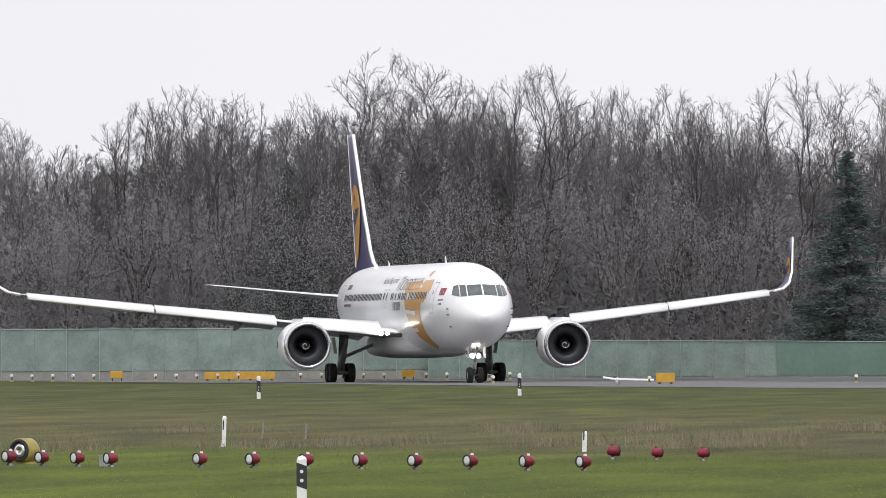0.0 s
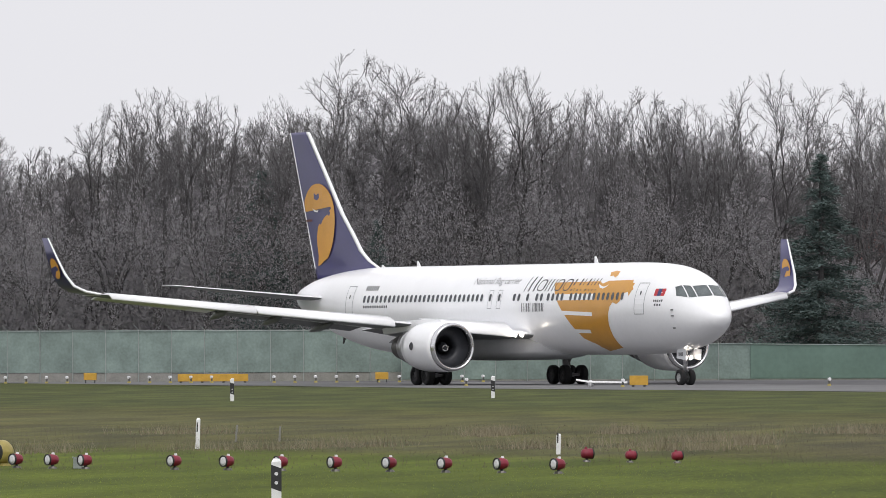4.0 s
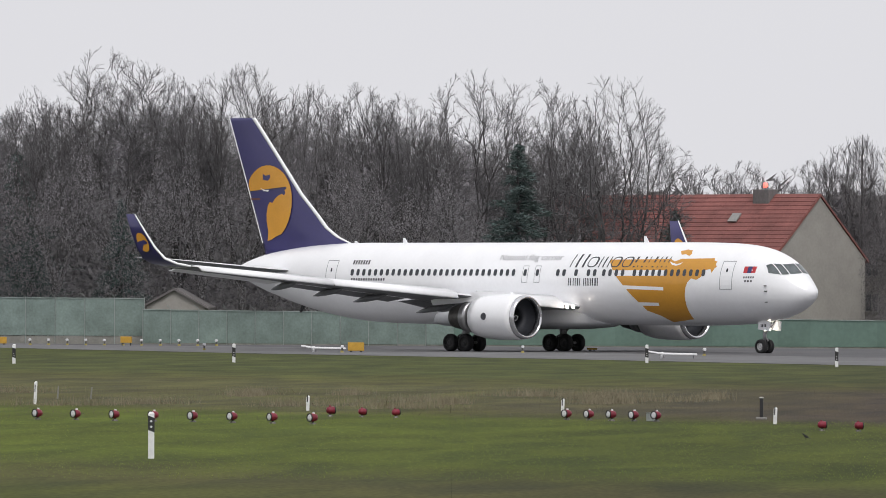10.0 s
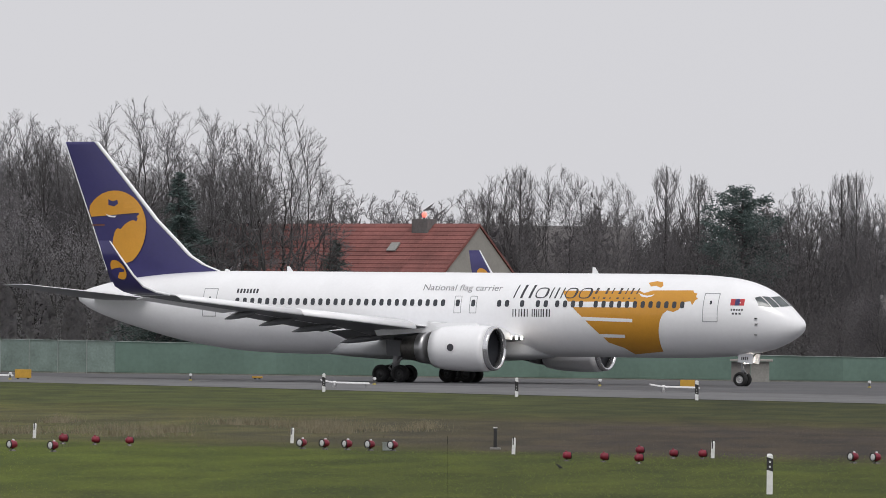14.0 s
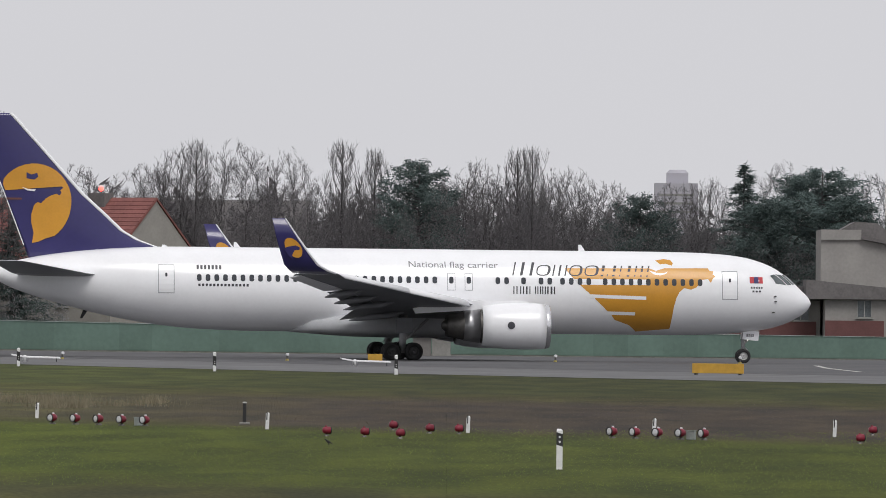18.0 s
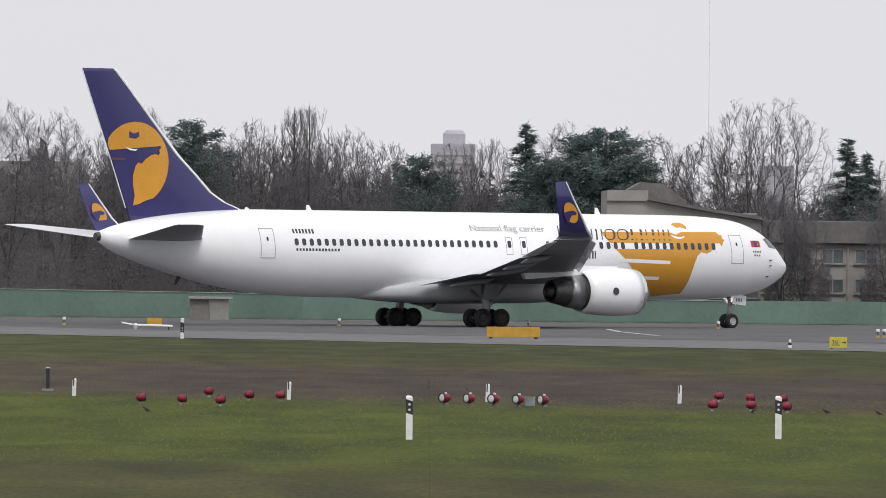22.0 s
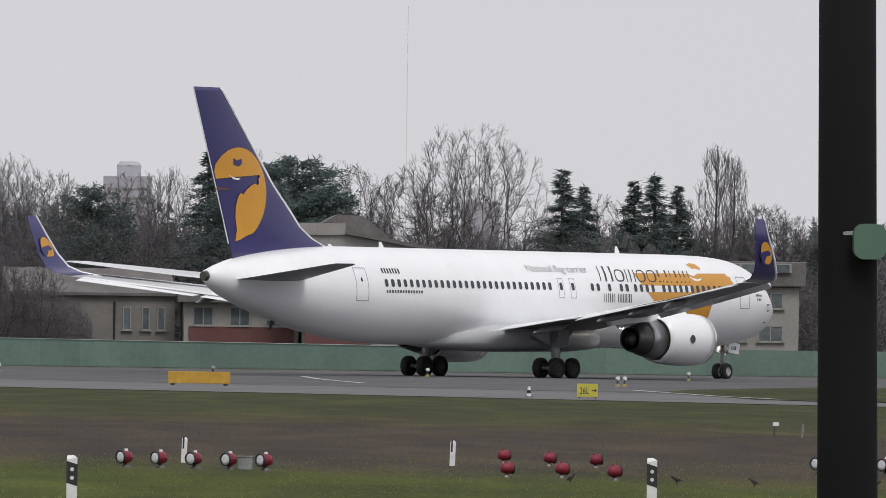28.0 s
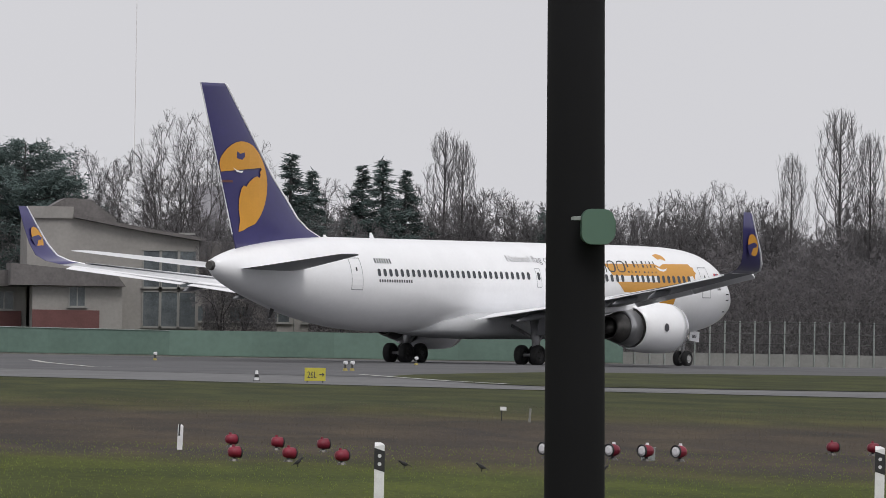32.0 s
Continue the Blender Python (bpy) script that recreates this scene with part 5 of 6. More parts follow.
    for z in zs:
        lead, tail, th = fin_at(z)
        rings.append([(x, y, z) for x, y, _ in (lambda r: [(p[0], p[2], 0) for p in r])(wing_ring(lead, lead - tail, 0, 0, th, (0, 1), 0, 10))])
        w = 0.16 if z > 7.3 else 0.1
        edge.append([(lead + 0.03, 0, z), (lead - 0.06, 0.085, z), (lead - w - 0.1, side_of_fin(lead - w - 0.1, z) + 0.012, z), (lead - w - 0.1, -side_of_fin(lead - w - 0.1, z) - 0.012, z), (lead - 0.06, -0.085, z)])
    rings = [[(p[0], p[1], z) for p in r] for r, z in zip(rings, zs)]
    fin = part("tail_fin", loft(rings), M_NAVY, plane, "tall navy tail fin with white leading edge", smooth=True)
    part("leading_edge", loft(edge[1:]), M_WHITE, fin, smooth=True)
    part("trailing_edge", tube([(fin_at(z)[1] - 0.01, 0, z) for z in (7.2, 10, 13, 15.7)], 0.035, 6), M_WHITE, fin)
    for s in (-1, 1):
        c, r = (-23.5, 10.05), 2.42
        cap = [(c[0] + r * math.cos(radians(a)), c[1] + r * math.sin(radians(a))) for a in range(24, 165, 10)]
        cap = [(max(x, fin_at(z)[1] + 0.12), z) for x, z in cap]
        logo = part("emblem", decal(cap, side_of_fin, s, 0.02), M_GOLD, fin, "round gold emblem on the tail fin")
        low = [(c[0] + r * math.cos(radians(k)), c[1] + r * math.sin(radians(k)) * (1.0 if k > 0 else 1.12)) for k in range(24, -62, -8)]
        low += [(-22.75, 7.62), (-23.2, 7.42), (-23.6, 7.33), (-23.5, 8.0), (-23.66, 8.64), (-23.66, 9.2), (-23.5, 9.75), (-23.3, 9.98), (-23.05, 9.9), (-22.75, 10.2), (-22.4, 10.42), (-22.05, 10.52), (-21.85, 10.42), (-21.72, 10.6), (-21.82, 10.76), (-21.62, 10.9), (-21.72, 11.03)]
        part("emblem_lower", decal(low, side_of_fin, s, 0.02), M_GOLD, logo)
        part("emblem_eye", decal([(-24.0, 11.5), (-23.5, 11.42), (-23.25, 11.6), (-23.3, 11.85), (-23.7, 11.75), (-24.0, 11.9)], side_of_fin, s, 0.03), M_NAVY, logo)
        part("emblem_line", decal([(-24.3, 10.95), (-23.95, 10.72), (-23.5, 10.68), (-23.35, 10.8), (-23.7, 10.79), (-24.0, 10.85)], side_of_fin, s, 0.03), M_WHITE, logo)
        part("marking_bar", decal([(-25.3, 10.12), (-24.3, 10.12), (-24.3, 10.25), (-25.3, 10.25)], side_of_fin, s, 0.03), M_BRICKRED, logo)
    # tailplanes
    for s in (-1, 1):
        rings = [wing_ring(lead, ch, s * y, z, th, (0, 1)) for lead, ch, y, z, th in ((-18.9, 5.6, 0.9, 5.25, 0.38), (-20.2, 4.9, 2.6, 5.4, 0.3), (-24.6, 2.2, 9.1, 6.1, 0.14), (-25.2, 1.5, 9.45, 6.15, 0.06))]
        tp = part("tailplane", loft(rings), [M_WING, M_SHADOWGREY], plane, "swept tailplane, pale above, shadow painted grey below", smooth=True)
        # the tailplane's shadow is painted on its downward faces
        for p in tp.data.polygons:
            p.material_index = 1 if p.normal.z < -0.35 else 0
    # wings
    for s in (-1, 1):
        spans = ((8.3, 10.6, 1.8, 2.95, 0.72), (7.9, 10.2, 2.6, 3.05, 0.66), (4.15, 6.2, 8.2, 3.65, 0.4), (-1.0, 4.4, 15.9, 4.55, 0.27), (-6.2, 2.65, 23.6, 5.5, 0.16))
        wing = part("wing", loft([wing_ring(a, c, s * y, z, th, (0, 1), 0.022 * c) for a, c, y, z, th in spans]), [M_WING, M_SHADOWGREY], plane, "swept wing, white above, shade-darkened grey below", smooth=True)
        # downward faces carry the painted underwing shade
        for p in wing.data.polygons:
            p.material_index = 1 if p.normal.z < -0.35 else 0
        for run in (((7.45, 9.4, 3.3, 3.12, 0.62), (4.6, 6.4, 7.5, 3.58, 0.44)), ((3.5, 5.9, 9.1, 3.76, 0.38), (-1.0, 4.4, 15.9, 4.55, 0.27)), ((-1.05, 4.4, 16.0, 4.56, 0.27), (-5.9, 2.75, 23.2, 5.45, 0.17))):
            part("slat", loft([[(a + 0.36, s * y, z - 0.28), (a + 0.4, s * y, z - 0.2), (a + 0.24, s * y, z + th * 0.3), (a - 0.25, s * y, z + th * 0.75), (a - 0.75, s * y, z + th * 0.99), (a - 0.6, s * y, z + th * 0.6), (a, s * y, z - th * 0.1)] for a, c, y, z, th in run]), M_WHITE, wing, "white leading edge slat, drooped", smooth=True)
        part("aileron", loft([[(x + 0.25, s * y, z + 0.07), (x + 0.25, s * y, z - 0.05), (x - c, s * y, z - 0.16), (x - c, s * y, z - 0.13)] for x, y, z, c in ((-5.3, 16.6, 4.54, 0.9), (-8.5, 22.9, 5.35, 0.5))]), M_WHITE, wing, "white aileron")
        wl = ((-6.2, 2.65, 23.6, 5.5, 0.16, 0), (-6.75, 2.4, 24.3, 5.66, 0.13, 25), (-7.4, 2.1, 24.8, 6.0, 0.1, 55), (-8.0, 1.75, 25.1, 6.7, 0.08, 72), (-8.8, 1.3, 25.3, 7.8, 0.06, 79), (-9.55, 0.8, 25.48, 8.88, 0.04, 80))
        rings = [wing_ring(a, c, s * y, z, th, (-s * math.sin(radians(r)), math.cos(radians(r)))) for a, c, y, z, th, r in wl]
        wlet = part("winglet", loft(rings), M_NAVY, wing, "navy blended winglet", smooth=True)
        # white edge thickened to paint in the glare along the winglet's front
        part("leading_edge", tube([(a + 0.02, s * y, z) for a, c, y, z, th, r in wl], [0.08, 0.085, 0.085, 0.075, 0.06, 0.04], 6), M_WHITE, wlet)
        disc = []
        for f in (-1, 1):
            bm = bmesh.new()
            bm.faces.new([bm.verts.new((-8.98 + 0.5 * math.cos(t) - 0.45 * math.sin(t) * 0.6, s * (25.17 + 0.17 * math.sin(t) * 0.5 + f * 0.1), 7.05 + 0.62 * math.sin(t))) for t in (2 * math.pi * k / 24 for k in range(24))])
            em = part("emblem", bm, M_GOLD, wlet, "small round gold emblem")
            bm = bmesh.new()
            bm.faces.new([bm.verts.new((x, s * (25.17 + 0.14 * (z - 7.05) + f * 0.106), z)) for x, z in ((-9.6, 7.0), (-9.3, 7.12), (-8.85, 7.2), (-8.55, 7.05), (-8.62, 6.92), (-8.9, 6.9), (-9.05, 6.6), (-9.0, 6.35), (-9.2, 6.5))])
            part("emblem_mark", bm, M_NAVY, em)
        # flaps and the fairings of their tracks
        for y0, y1, x0, x1, z0, z1, c0, c1 in ((2.9, 7.6, -2.1, -1.95, 2.86, 3.46, 1.8, 1.4), (8.4, 16.2, -2.1, -5.1, 3.55, 4.49, 1.3, 0.9)):
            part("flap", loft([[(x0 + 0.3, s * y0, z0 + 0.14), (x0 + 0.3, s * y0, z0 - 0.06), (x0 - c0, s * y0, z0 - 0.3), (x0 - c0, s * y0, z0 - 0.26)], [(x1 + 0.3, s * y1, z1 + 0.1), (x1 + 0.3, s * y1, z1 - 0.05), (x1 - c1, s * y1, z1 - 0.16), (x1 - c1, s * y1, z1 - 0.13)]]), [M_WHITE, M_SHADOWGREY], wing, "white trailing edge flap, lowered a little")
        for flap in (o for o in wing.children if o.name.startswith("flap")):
            # lower flap faces take the same painted shade
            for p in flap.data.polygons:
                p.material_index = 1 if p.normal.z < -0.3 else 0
        for y, x, z, l in ((5.6, -1.6, 3.0, 2.6), (10.6, -2.6, 3.68, 2.4), (13.4, -3.7, 4.06, 2.1), (16.4, -4.8, 4.45, 1.8)):
            part("flap_track_fairing", tube([(x + l * 0.6, s * y, z + 0.1), (x + l * 0.3, s * y, z - 0.1), (x - l * 0.2, s * y, z - 0.22), (x - l * 0.55, s * y, z - 0.36), (x - l * 0.75, s * y, z - 0.45)], [0.05, 0.18, 0.21, 0.13, 0.03], 8), M_SHADOWGREY, wing, smooth=True)
        bm = bmesh.new()
        for k in (0, 0.34):
            bmesh.ops.create_cone(bm, cap_ends=True, segments=14, radius1=0.13, radius2=0.13, depth=0.02, matrix=pose(8.36 - 0.6 * k, s * (3.0 + k), 2.98, 0, 90, s * 12))
        part("landing_light", bm, M_GLOW, wing, "bright landing light in the wing root")
        # engine under the wing
        eng = thing("engine", pose(0, s * 7.95, 2.28), "white engine nacelle with a polished lip", "")
        eng.parent = plane
        if "category" in eng:
            del eng["category"]

        def spun(profile, n=48):
            return loft([[(x, r * math.cos(2 * math.pi * k / n), r * math.sin(2 * math.pi * k / n)) for x, r in profile] for k in range(n + 1)], caps=False)
        part("cowl", spun([(8.82, 1.43), (8.3, 1.475), (7.4, 1.49), (6.2, 1.46), (5.4, 1.38), (4.75, 1.24), (4.75, 1.18), (6.5, 1.2), (8.6, 1.2)]), M_WHITE, eng, smooth=True)
        part("lip", spun([(8.6, 1.19), (9.0, 1.2), (9.12, 1.26), (9.12, 1.34), (9.02, 1.405), (8.82, 1.435)]), M_LIP, eng, "polished bare metal inlet lip", smooth=True)
        part("inlet_duct", spun([(8.62, 1.195), (7.5, 1.19), (7.4, 0.2)]), M_DARKFAN, eng, smooth=True)
        fan = bmesh.new()
        for k in range(30):
            t = 2 * math.pi * k / 30
            c, d = math.cos(t), math.sin(t)
            c2, d2 = math.cos(t + 0.17), math.sin(t + 0.17)
            vs = [fan.verts.new(p) for p in ((7.62, 0.35 * c, 0.35 * d), (7.75, 1.16 * c, 1.16 * d), (7.55, 1.16 * c2, 1.16 * d2), (7.5, 0.35 * c2, 0.35 * d2))]
            fan.faces.new(vs)
        part("fan", fan, M_DARKFAN, eng, "dark fan blades")
        sp = part("spinner", spun([(8.15, 0.01), (8.0, 0.14), (7.75, 0.28), (7.55, 0.36)], 20), M_DARKFAN, eng, smooth=True)
        part("spiral", tube([(8.16 - 0.035 * k, (0.05 + 0.03 * k) * math.cos(k * 0.8), (0.05 + 0.03 * k) * math.sin(k * 0.8)) for k in range(9)], 0.03, 5), M_POST, sp)
        part("core_nozzle", spun([(5.2, 1.12), (4.7, 1.08), (3.8, 0.95), (2.6, 0.72), (2.45, 0.68), (2.5, 0.6), (4.0, 0.6)]), M_EXHAUST, eng, "burnt metal core nozzle", smooth=True)
        part("nozzle_band", spun([(4.62, 1.1), (3.6, 0.95), (3.58, 0.9)]), M_METAL, eng, smooth=True)
        part("exhaust_plug", spun([(3.0, 0.5), (2.45, 0.4), (2.2, 0.2), (2.15, 0.02)], 24), M_EXHAUST, eng, smooth=True)
        part("pylon", loft([[(8.0, -0.12, 1.35), (8.0, 0.12, 1.35), (7.6, 0.12, 1.62), (7.6, -0.12, 1.62)], [(5.5, -0.22, 1.1), (5.5, 0.22, 1.1), (4.3, 0.22, 1.62), (4.3, -0.22, 1.62)], [(0.5, -0.16, 0.75), (0.5, 0.16, 0.75), (0.3, 0.16, 1.1), (0.3, -0.16, 1.1)]]), M_WHITE, eng)
        for f in (-1, 1):
            bm = bmesh.new()
            bm.faces.new([bm.verts.new((6.52 + 0.24 * math.cos(t), f * math.sqrt(1.49**2 - (0.05 + 0.24 * math.sin(t)) ** 2) + f * 0.01, 0.05 + 0.24 * math.sin(t))) for t in (2 * math.pi * k / 20 for k in range(20))])
            part("round_mark", bm, M_INK, eng, "small dark round mark")
        # main leg
        gear = thing("main_gear", pose(0, s * 4.65, 0), "grey main gear leg with four black wheels", "")
        gear.parent = plane
        if "category" in gear:
            del gear["category"]
        part("leg", tube([(0.0, 0, 0.62), (0.05, s * -0.1, 1.4), (0.1, s * -0.25, 2.9)], [0.2, 0.25, 0.3], 12), M_STRUT, gear, smooth=True)
        part("side_brace", tube([(0.05, s * -0.1, 1.5), (0.3, s * -2.0, 2.3)], 0.1, 8), M_STRUT, gear)
        part("drag_brace", tube([(0.05, 0, 1.2), (1.7, s * -0.2, 2.7)], 0.09, 8), M_STRUT, gear)
        part("bogie_beam", tube([(-0.72, 0, 0.585), (0.72, 0, 0.585)], 0.13, 10), M_STRUT, gear)
        part("torque_link", tube([(-0.05, 0, 0.7), (-0.45, 0, 1.0), (-0.1, 0, 1.35)], 0.06, 6), M_STRUT, gear)
        # door coloured dark for the shade it hangs in
        part("gear_door", box(1.1, 0.05, 1.0, 0.1, s * 0.36, 1.75, rot=Matrix.Rotation(radians(s * -8), 4, "X")), M_SHADOWGREY, gear, "main gear door in the painted shade grey")
        for ax in (-0.71, 0.71):
            part("axle", tube([(ax, -0.6, 0.585), (ax, 0.6, 0.585)], 0.09, 8), M_STRUT, gear)
            for wy in (-0.57, 0.57):
                WHEELS.append((wheel(gear, ax, wy, 0.585, 0.44, M_TYREHUB), 0.585))
    # nose leg
    gear = thing("nose_gear", pose(22.76, 0, 0), "grey nose gear with two wheels and lit taxi lights", "")
    gear.parent = plane
    if "category" in gear:
        del gear["category"]
    part("leg", tube([(0, 0, 0.47), (0, 0, 1.1), (0.05, 0, 2.2)], [0.08, 0.12, 0.14], 12), M_STRUT, gear, smooth=True)
    part("drag_brace", tube([(0, 0, 1.2), (1.0, 0, 2.2)], 0.06, 8), M_STRUT, gear)
    part("torque_link", tube([(0.05, 0, 0.6), (0.32, 0, 0.85), (0.08, 0, 1.1)], 0.05, 6), M_STRUT, gear)
    part("axle", tube([(0, -0.4, 0.47), (0, 0.4, 0.47)], 0.07, 8), M_STRUT, gear)
    for wy in (-0.3, 0.3):
        WHEELS.append((wheel(gear, 0, wy, 0.47, 0.34, M_HUB), 0.47))
        bm = bmesh.new()
        bmesh.ops.create_cone(bm, cap_ends=True, segments=14, radius1=0.17, radius2=0.1, depth=0.16, matrix=pose(0.16, wy * 0.62, 1.62, 0, -90, 0))
        lt = part("taxi_light", bm, M_METAL, gear)
        bm = bmesh.new()
        bmesh.ops.create_cone(bm, cap_ends=True, segments=14, radius1=0.145, radius2=0.145, depth=0.02, matrix=pose(0.26, wy * 0.62, 1.62, 0, 90, 0))
        part("lens", bm, M_GLOW, lt, "lit taxi light lens")
        d = part("gear_door", box(1.05, 0.04, 0.62, 0.25 + 0.2, wy * 1.7, 1.52, rot=Matrix.Rotation(radians(6), 4, "Y")), M_WHITE, gear, "white nose gear door with small marking")
        for k in range(4):
            part("marking_bar", box(0.07, 0.008, 0.2, 0.2 + 0.13 * k, wy * 1.7 + (0.026 if wy > 0 else -0.026), 1.72), M_INK, d)
    return plane


# ---- airfield lights and markers ----
def approach_lamp(lens=True):
    """A drum-shaped red lamp on a short stalk; its lens faces -y in its own space."""
    lamp = thing("approach_lamp", pose(0, 0, -500), "round red approach lamp with a bright white lens" if lens else "round red approach lamp seen from behind", "lamp")
    n = 20

    def drum(profile):
        return loft([[(r * math.cos(2 * math.pi * k / n), y, 0.2 + r * math.sin(2 * math.pi * k / n)) for y, r in profile] for k in range(n + 1)], caps=False)
    part("housing", drum([(-0.1, 0.112), (-0.09, 0.125), (0.06, 0.12), (0.14, 0.1), (0.17, 0.03), (0.17, 0.001)]), M_RED, lamp, smooth=True)
    part("bezel", drum([(-0.1, 0.1), (-0.12, 0.112), (-0.12, 0.126), (-0.085, 0.13)]), M_BLACK, lamp)
    bm = bmesh.new()
    bmesh.ops.create_cone(bm, cap_ends=True, segments=n, radius1=0.1, radius2=0.06, depth=0.025, matrix=pose(0, -0.115, 0.2, 90, 0, 0))
    part("lens", bm, M_LENS if lens else M_BLACK, lamp)
    part("stalk", tube([(0, 0.03, 0), (0, 0.03, 0.1)], 0.035, 8), M_BLACK, lamp)
    part("foot", tube([(0, 0.03, 0), (0, 0.03, 0.05)], [0.11, 0.08], 8), M_EXHAUST, lamp)
    part("cap", tube([(0, 0.05, 0.31), (0, 0.05, 0.36)], [0.04, 0.03], 8), M_LENS if lens else M_RED, lamp)
    return lamp


lamp_front, lamp_back = approach_lamp(), approach_lamp(False)
placed = set()


def put(src, m, group=""):
    if src.name not in placed:
        placed.add(src.name)
        src.matrix_basis = m
        ob = src
    else:
        ob = copy_thing(src, m)
    return tagged(ob, group=group) if group else ob


def row_of(a, b, n):
    return [(a[0] + (b[0] - a[0]) * k / max(1, n - 1), a[1] + (b[1] - a[1]) * k / max(1, n - 1)) for k in range(n)]


for k, (x, y) in enumerate([(-31.12, 190.2), (-30.29, 189.2), (-29.4, 188.1), (-28.58, 187.1)] + row_of((-26.59, 185.7), (-18.25, 178.4), 8) + row_of((-12.3, 191), (-9.6, 188), 5) + row_of((3.2, 172.3), (5.55, 170.2), 5) + row_of((15.5, 175.2), (17.7, 173.6), 5)):
    put(lamp_front, pose(x, y, 0, 0, 0, -44 + 5 * math.sin(k * 1.7)) @ Matrix.Scale(0.95, 4), "approach lamps in the grass")
for k, (x, y) in enumerate(((-19.45, 196.6), (-18.45, 195.5), (-17.38, 194.4), (-4.2, 170.6), (-3.2, 169.2), (-2.25, 167.4), (-2.65, 184.5), (-1.6, 178.2), (-0.8, 177.8), (9.5, 166.2), (10.4, 166.1), (11.15, 164), (10.45, 184), (11.1, 180.8), (11.85, 179.2), (21.9, 186.2), (22.6, 185.7))):
    put(lamp_back, pose(x, y, 0, 4 * math.sin(k * 2.1), 0, 118 + 9 * math.sin(k * 1.3)) @ Matrix.Scale(0.88, 4), "red lamps seen from behind")

spot = thing("spotlight", pose(-31.23, 192.8, 0, 0, 0, -25), "large ochre floodlight with a round glass", "floodlight")
n = 24
part("housing", loft([[(r * math.cos(2 * math.pi * k / n), y, 0.28 + r * math.sin(2 * math.pi * k / n)) for y, r in ((-0.16, 0.2), (-0.15, 0.25), (0.2, 0.25), (0.34, 0.18), (0.36, 0.01))] for k in range(n + 1)], caps=False), M_OCHRE, spot, smooth=True)
part("rim", loft([[(r * math.cos(2 * math.pi * k / n), y, 0.28 + r * math.sin(2 * math.pi * k / n)) for y, r in ((-0.15, 0.17), (-0.19, 0.19), (-0.18, 0.23), (-0.14, 0.24))] for k in range(n + 1)], caps=False), M_BLACK, spot)
part("glass", loft([[(r * math.cos(2 * math.pi * k / n), y, 0.28 + r * math.sin(2 * math.pi * k / n)) for y, r in ((-0.15, 0.18), (-0.17, 0.1), (-0.175, 0.001))] for k in range(n + 1)], caps=False), M_LIP, spot, smooth=True)
part("foot", box(0.4, 0.3, 0.05, 0, 0.05, 0), M_OCHRE, spot)
for x, y in ((-28.75, 187.6), (-9.8, 189), (5.25, 170.9), (17.25, 174.5)):
    bx = thing("junction_box", pose(x, y, 0, 0, 0, -20), "small grey metal box in the grass", "box", "junction boxes")
    part("case", box(0.22, 0.16, 0.22, 0, 0, 0, 0.01), M_FENCE_POST, bx)
    part("lid", box(0.24, 0.18, 0.02, 0, 0, 0.222), M_FENCE_POST, bx)


def marker_post(high, wide, label, band=True, spot=False, low=0.58, top=0.9):
    """A white plastic verge post with a slanted top, black band and two round reflectors."""
    post = thing("marker_post", pose(0, 0, -500), label, "post")
    w, d = wide / 2, wide * 0.4
    part("shaft", loft([[(-w, -d, 0), (w, -d, 0), (w * 0.6, d, 0), (-w * 0.6, d, 0)], [(-w, -d, high - 0.05), (w, -d, high - 0.03), (w * 0.6, d, high), (-w * 0.6, d, high)]]), M_POST, post)
    if band:
        b = part("band", loft([[(-w - 0.003, -d - 0.003, high * (low + 0.03)), (w + 0.003, -d - 0.003, high * (low - 0.02)), (w * 0.6 + 0.003, d + 0.003, high * low), (-w * 0.6 - 0.003, d + 0.003, high * low)],
                               [(-w - 0.003, -d - 0.003, high * (top + 0.02)), (w + 0.003, -d - 0.003, high * (top - 0.03)), (w * 0.6 + 0.003, d + 0.003, high * top), (-w * 0.6 - 0.003, d + 0.003, high * top)]]), M_BLACK, post)
        for z in (low + 0.1, low + 0.22):
            bm = bmesh.new()
            bmesh.ops.create_cone(bm, cap_ends=True, segments=14, radius1=0.024, radius2=0.024, depth=0.006, matrix=pose(0, -d - 0.006, high * z, 90, 0, 0))
            part("reflector", bm, M_LENS, b)
    if spot:
        part("black_mark", box(0.03, 0.006, 0.22, -w * 0.4, -d - 0.004, high * 0.55), M_BLACK, post)
    return post


near_post = marker_post(0.85, 0.13, "white verge post with black band and two reflectors")
mid_post = marker_post(0.46, 0.1, "plain white verge post with a small black mark", False, True)
far_post = marker_post(1.0, 0.17, "white and black verge post beside the taxiway", low=0.3, top=0.8)
high_post = marker_post(0.98, 0.13, "tall white verge post with black band and two reflectors")
put(high_post, pose(-15.98, 119.5, 0, 0, 0, 8), "verge posts near the fence")
tall_mid = marker_post(0.73, 0.1, "plain tall white verge post with a small black mark", False, True)
put(tall_mid, pose(-31.55, 225.2, 0, 0, 2, 5), "verge posts in the rough grass")
for x, y in ((1.6, 120.4), (8.95, 125), (15.8, 129.2)):
    put(near_post, pose(x, y, 0, 0, 0, 8), "verge posts near the fence")
for x, y in ((-21.52, 211), (-13.4, 205), (-6.1, 184), (-0.6, 180.4), (4.4, 179.4), (9.25, 179.6)):
    put(mid_post, pose(x, y, 0, 0, 2, 5), "verge posts in the rough grass")
for x, y in ((-57.13, 422.4), (-47.56, 440), (-26.29, 452.2), (-14.87, 426.4), (-5.35, 414.9)):
    put(far_post, pose(x, y, 0), "verge posts by the taxiway")
dark = thing("dark_post", pose(-7.0, 194.5, 0), "black post on a small concrete foot", "post")
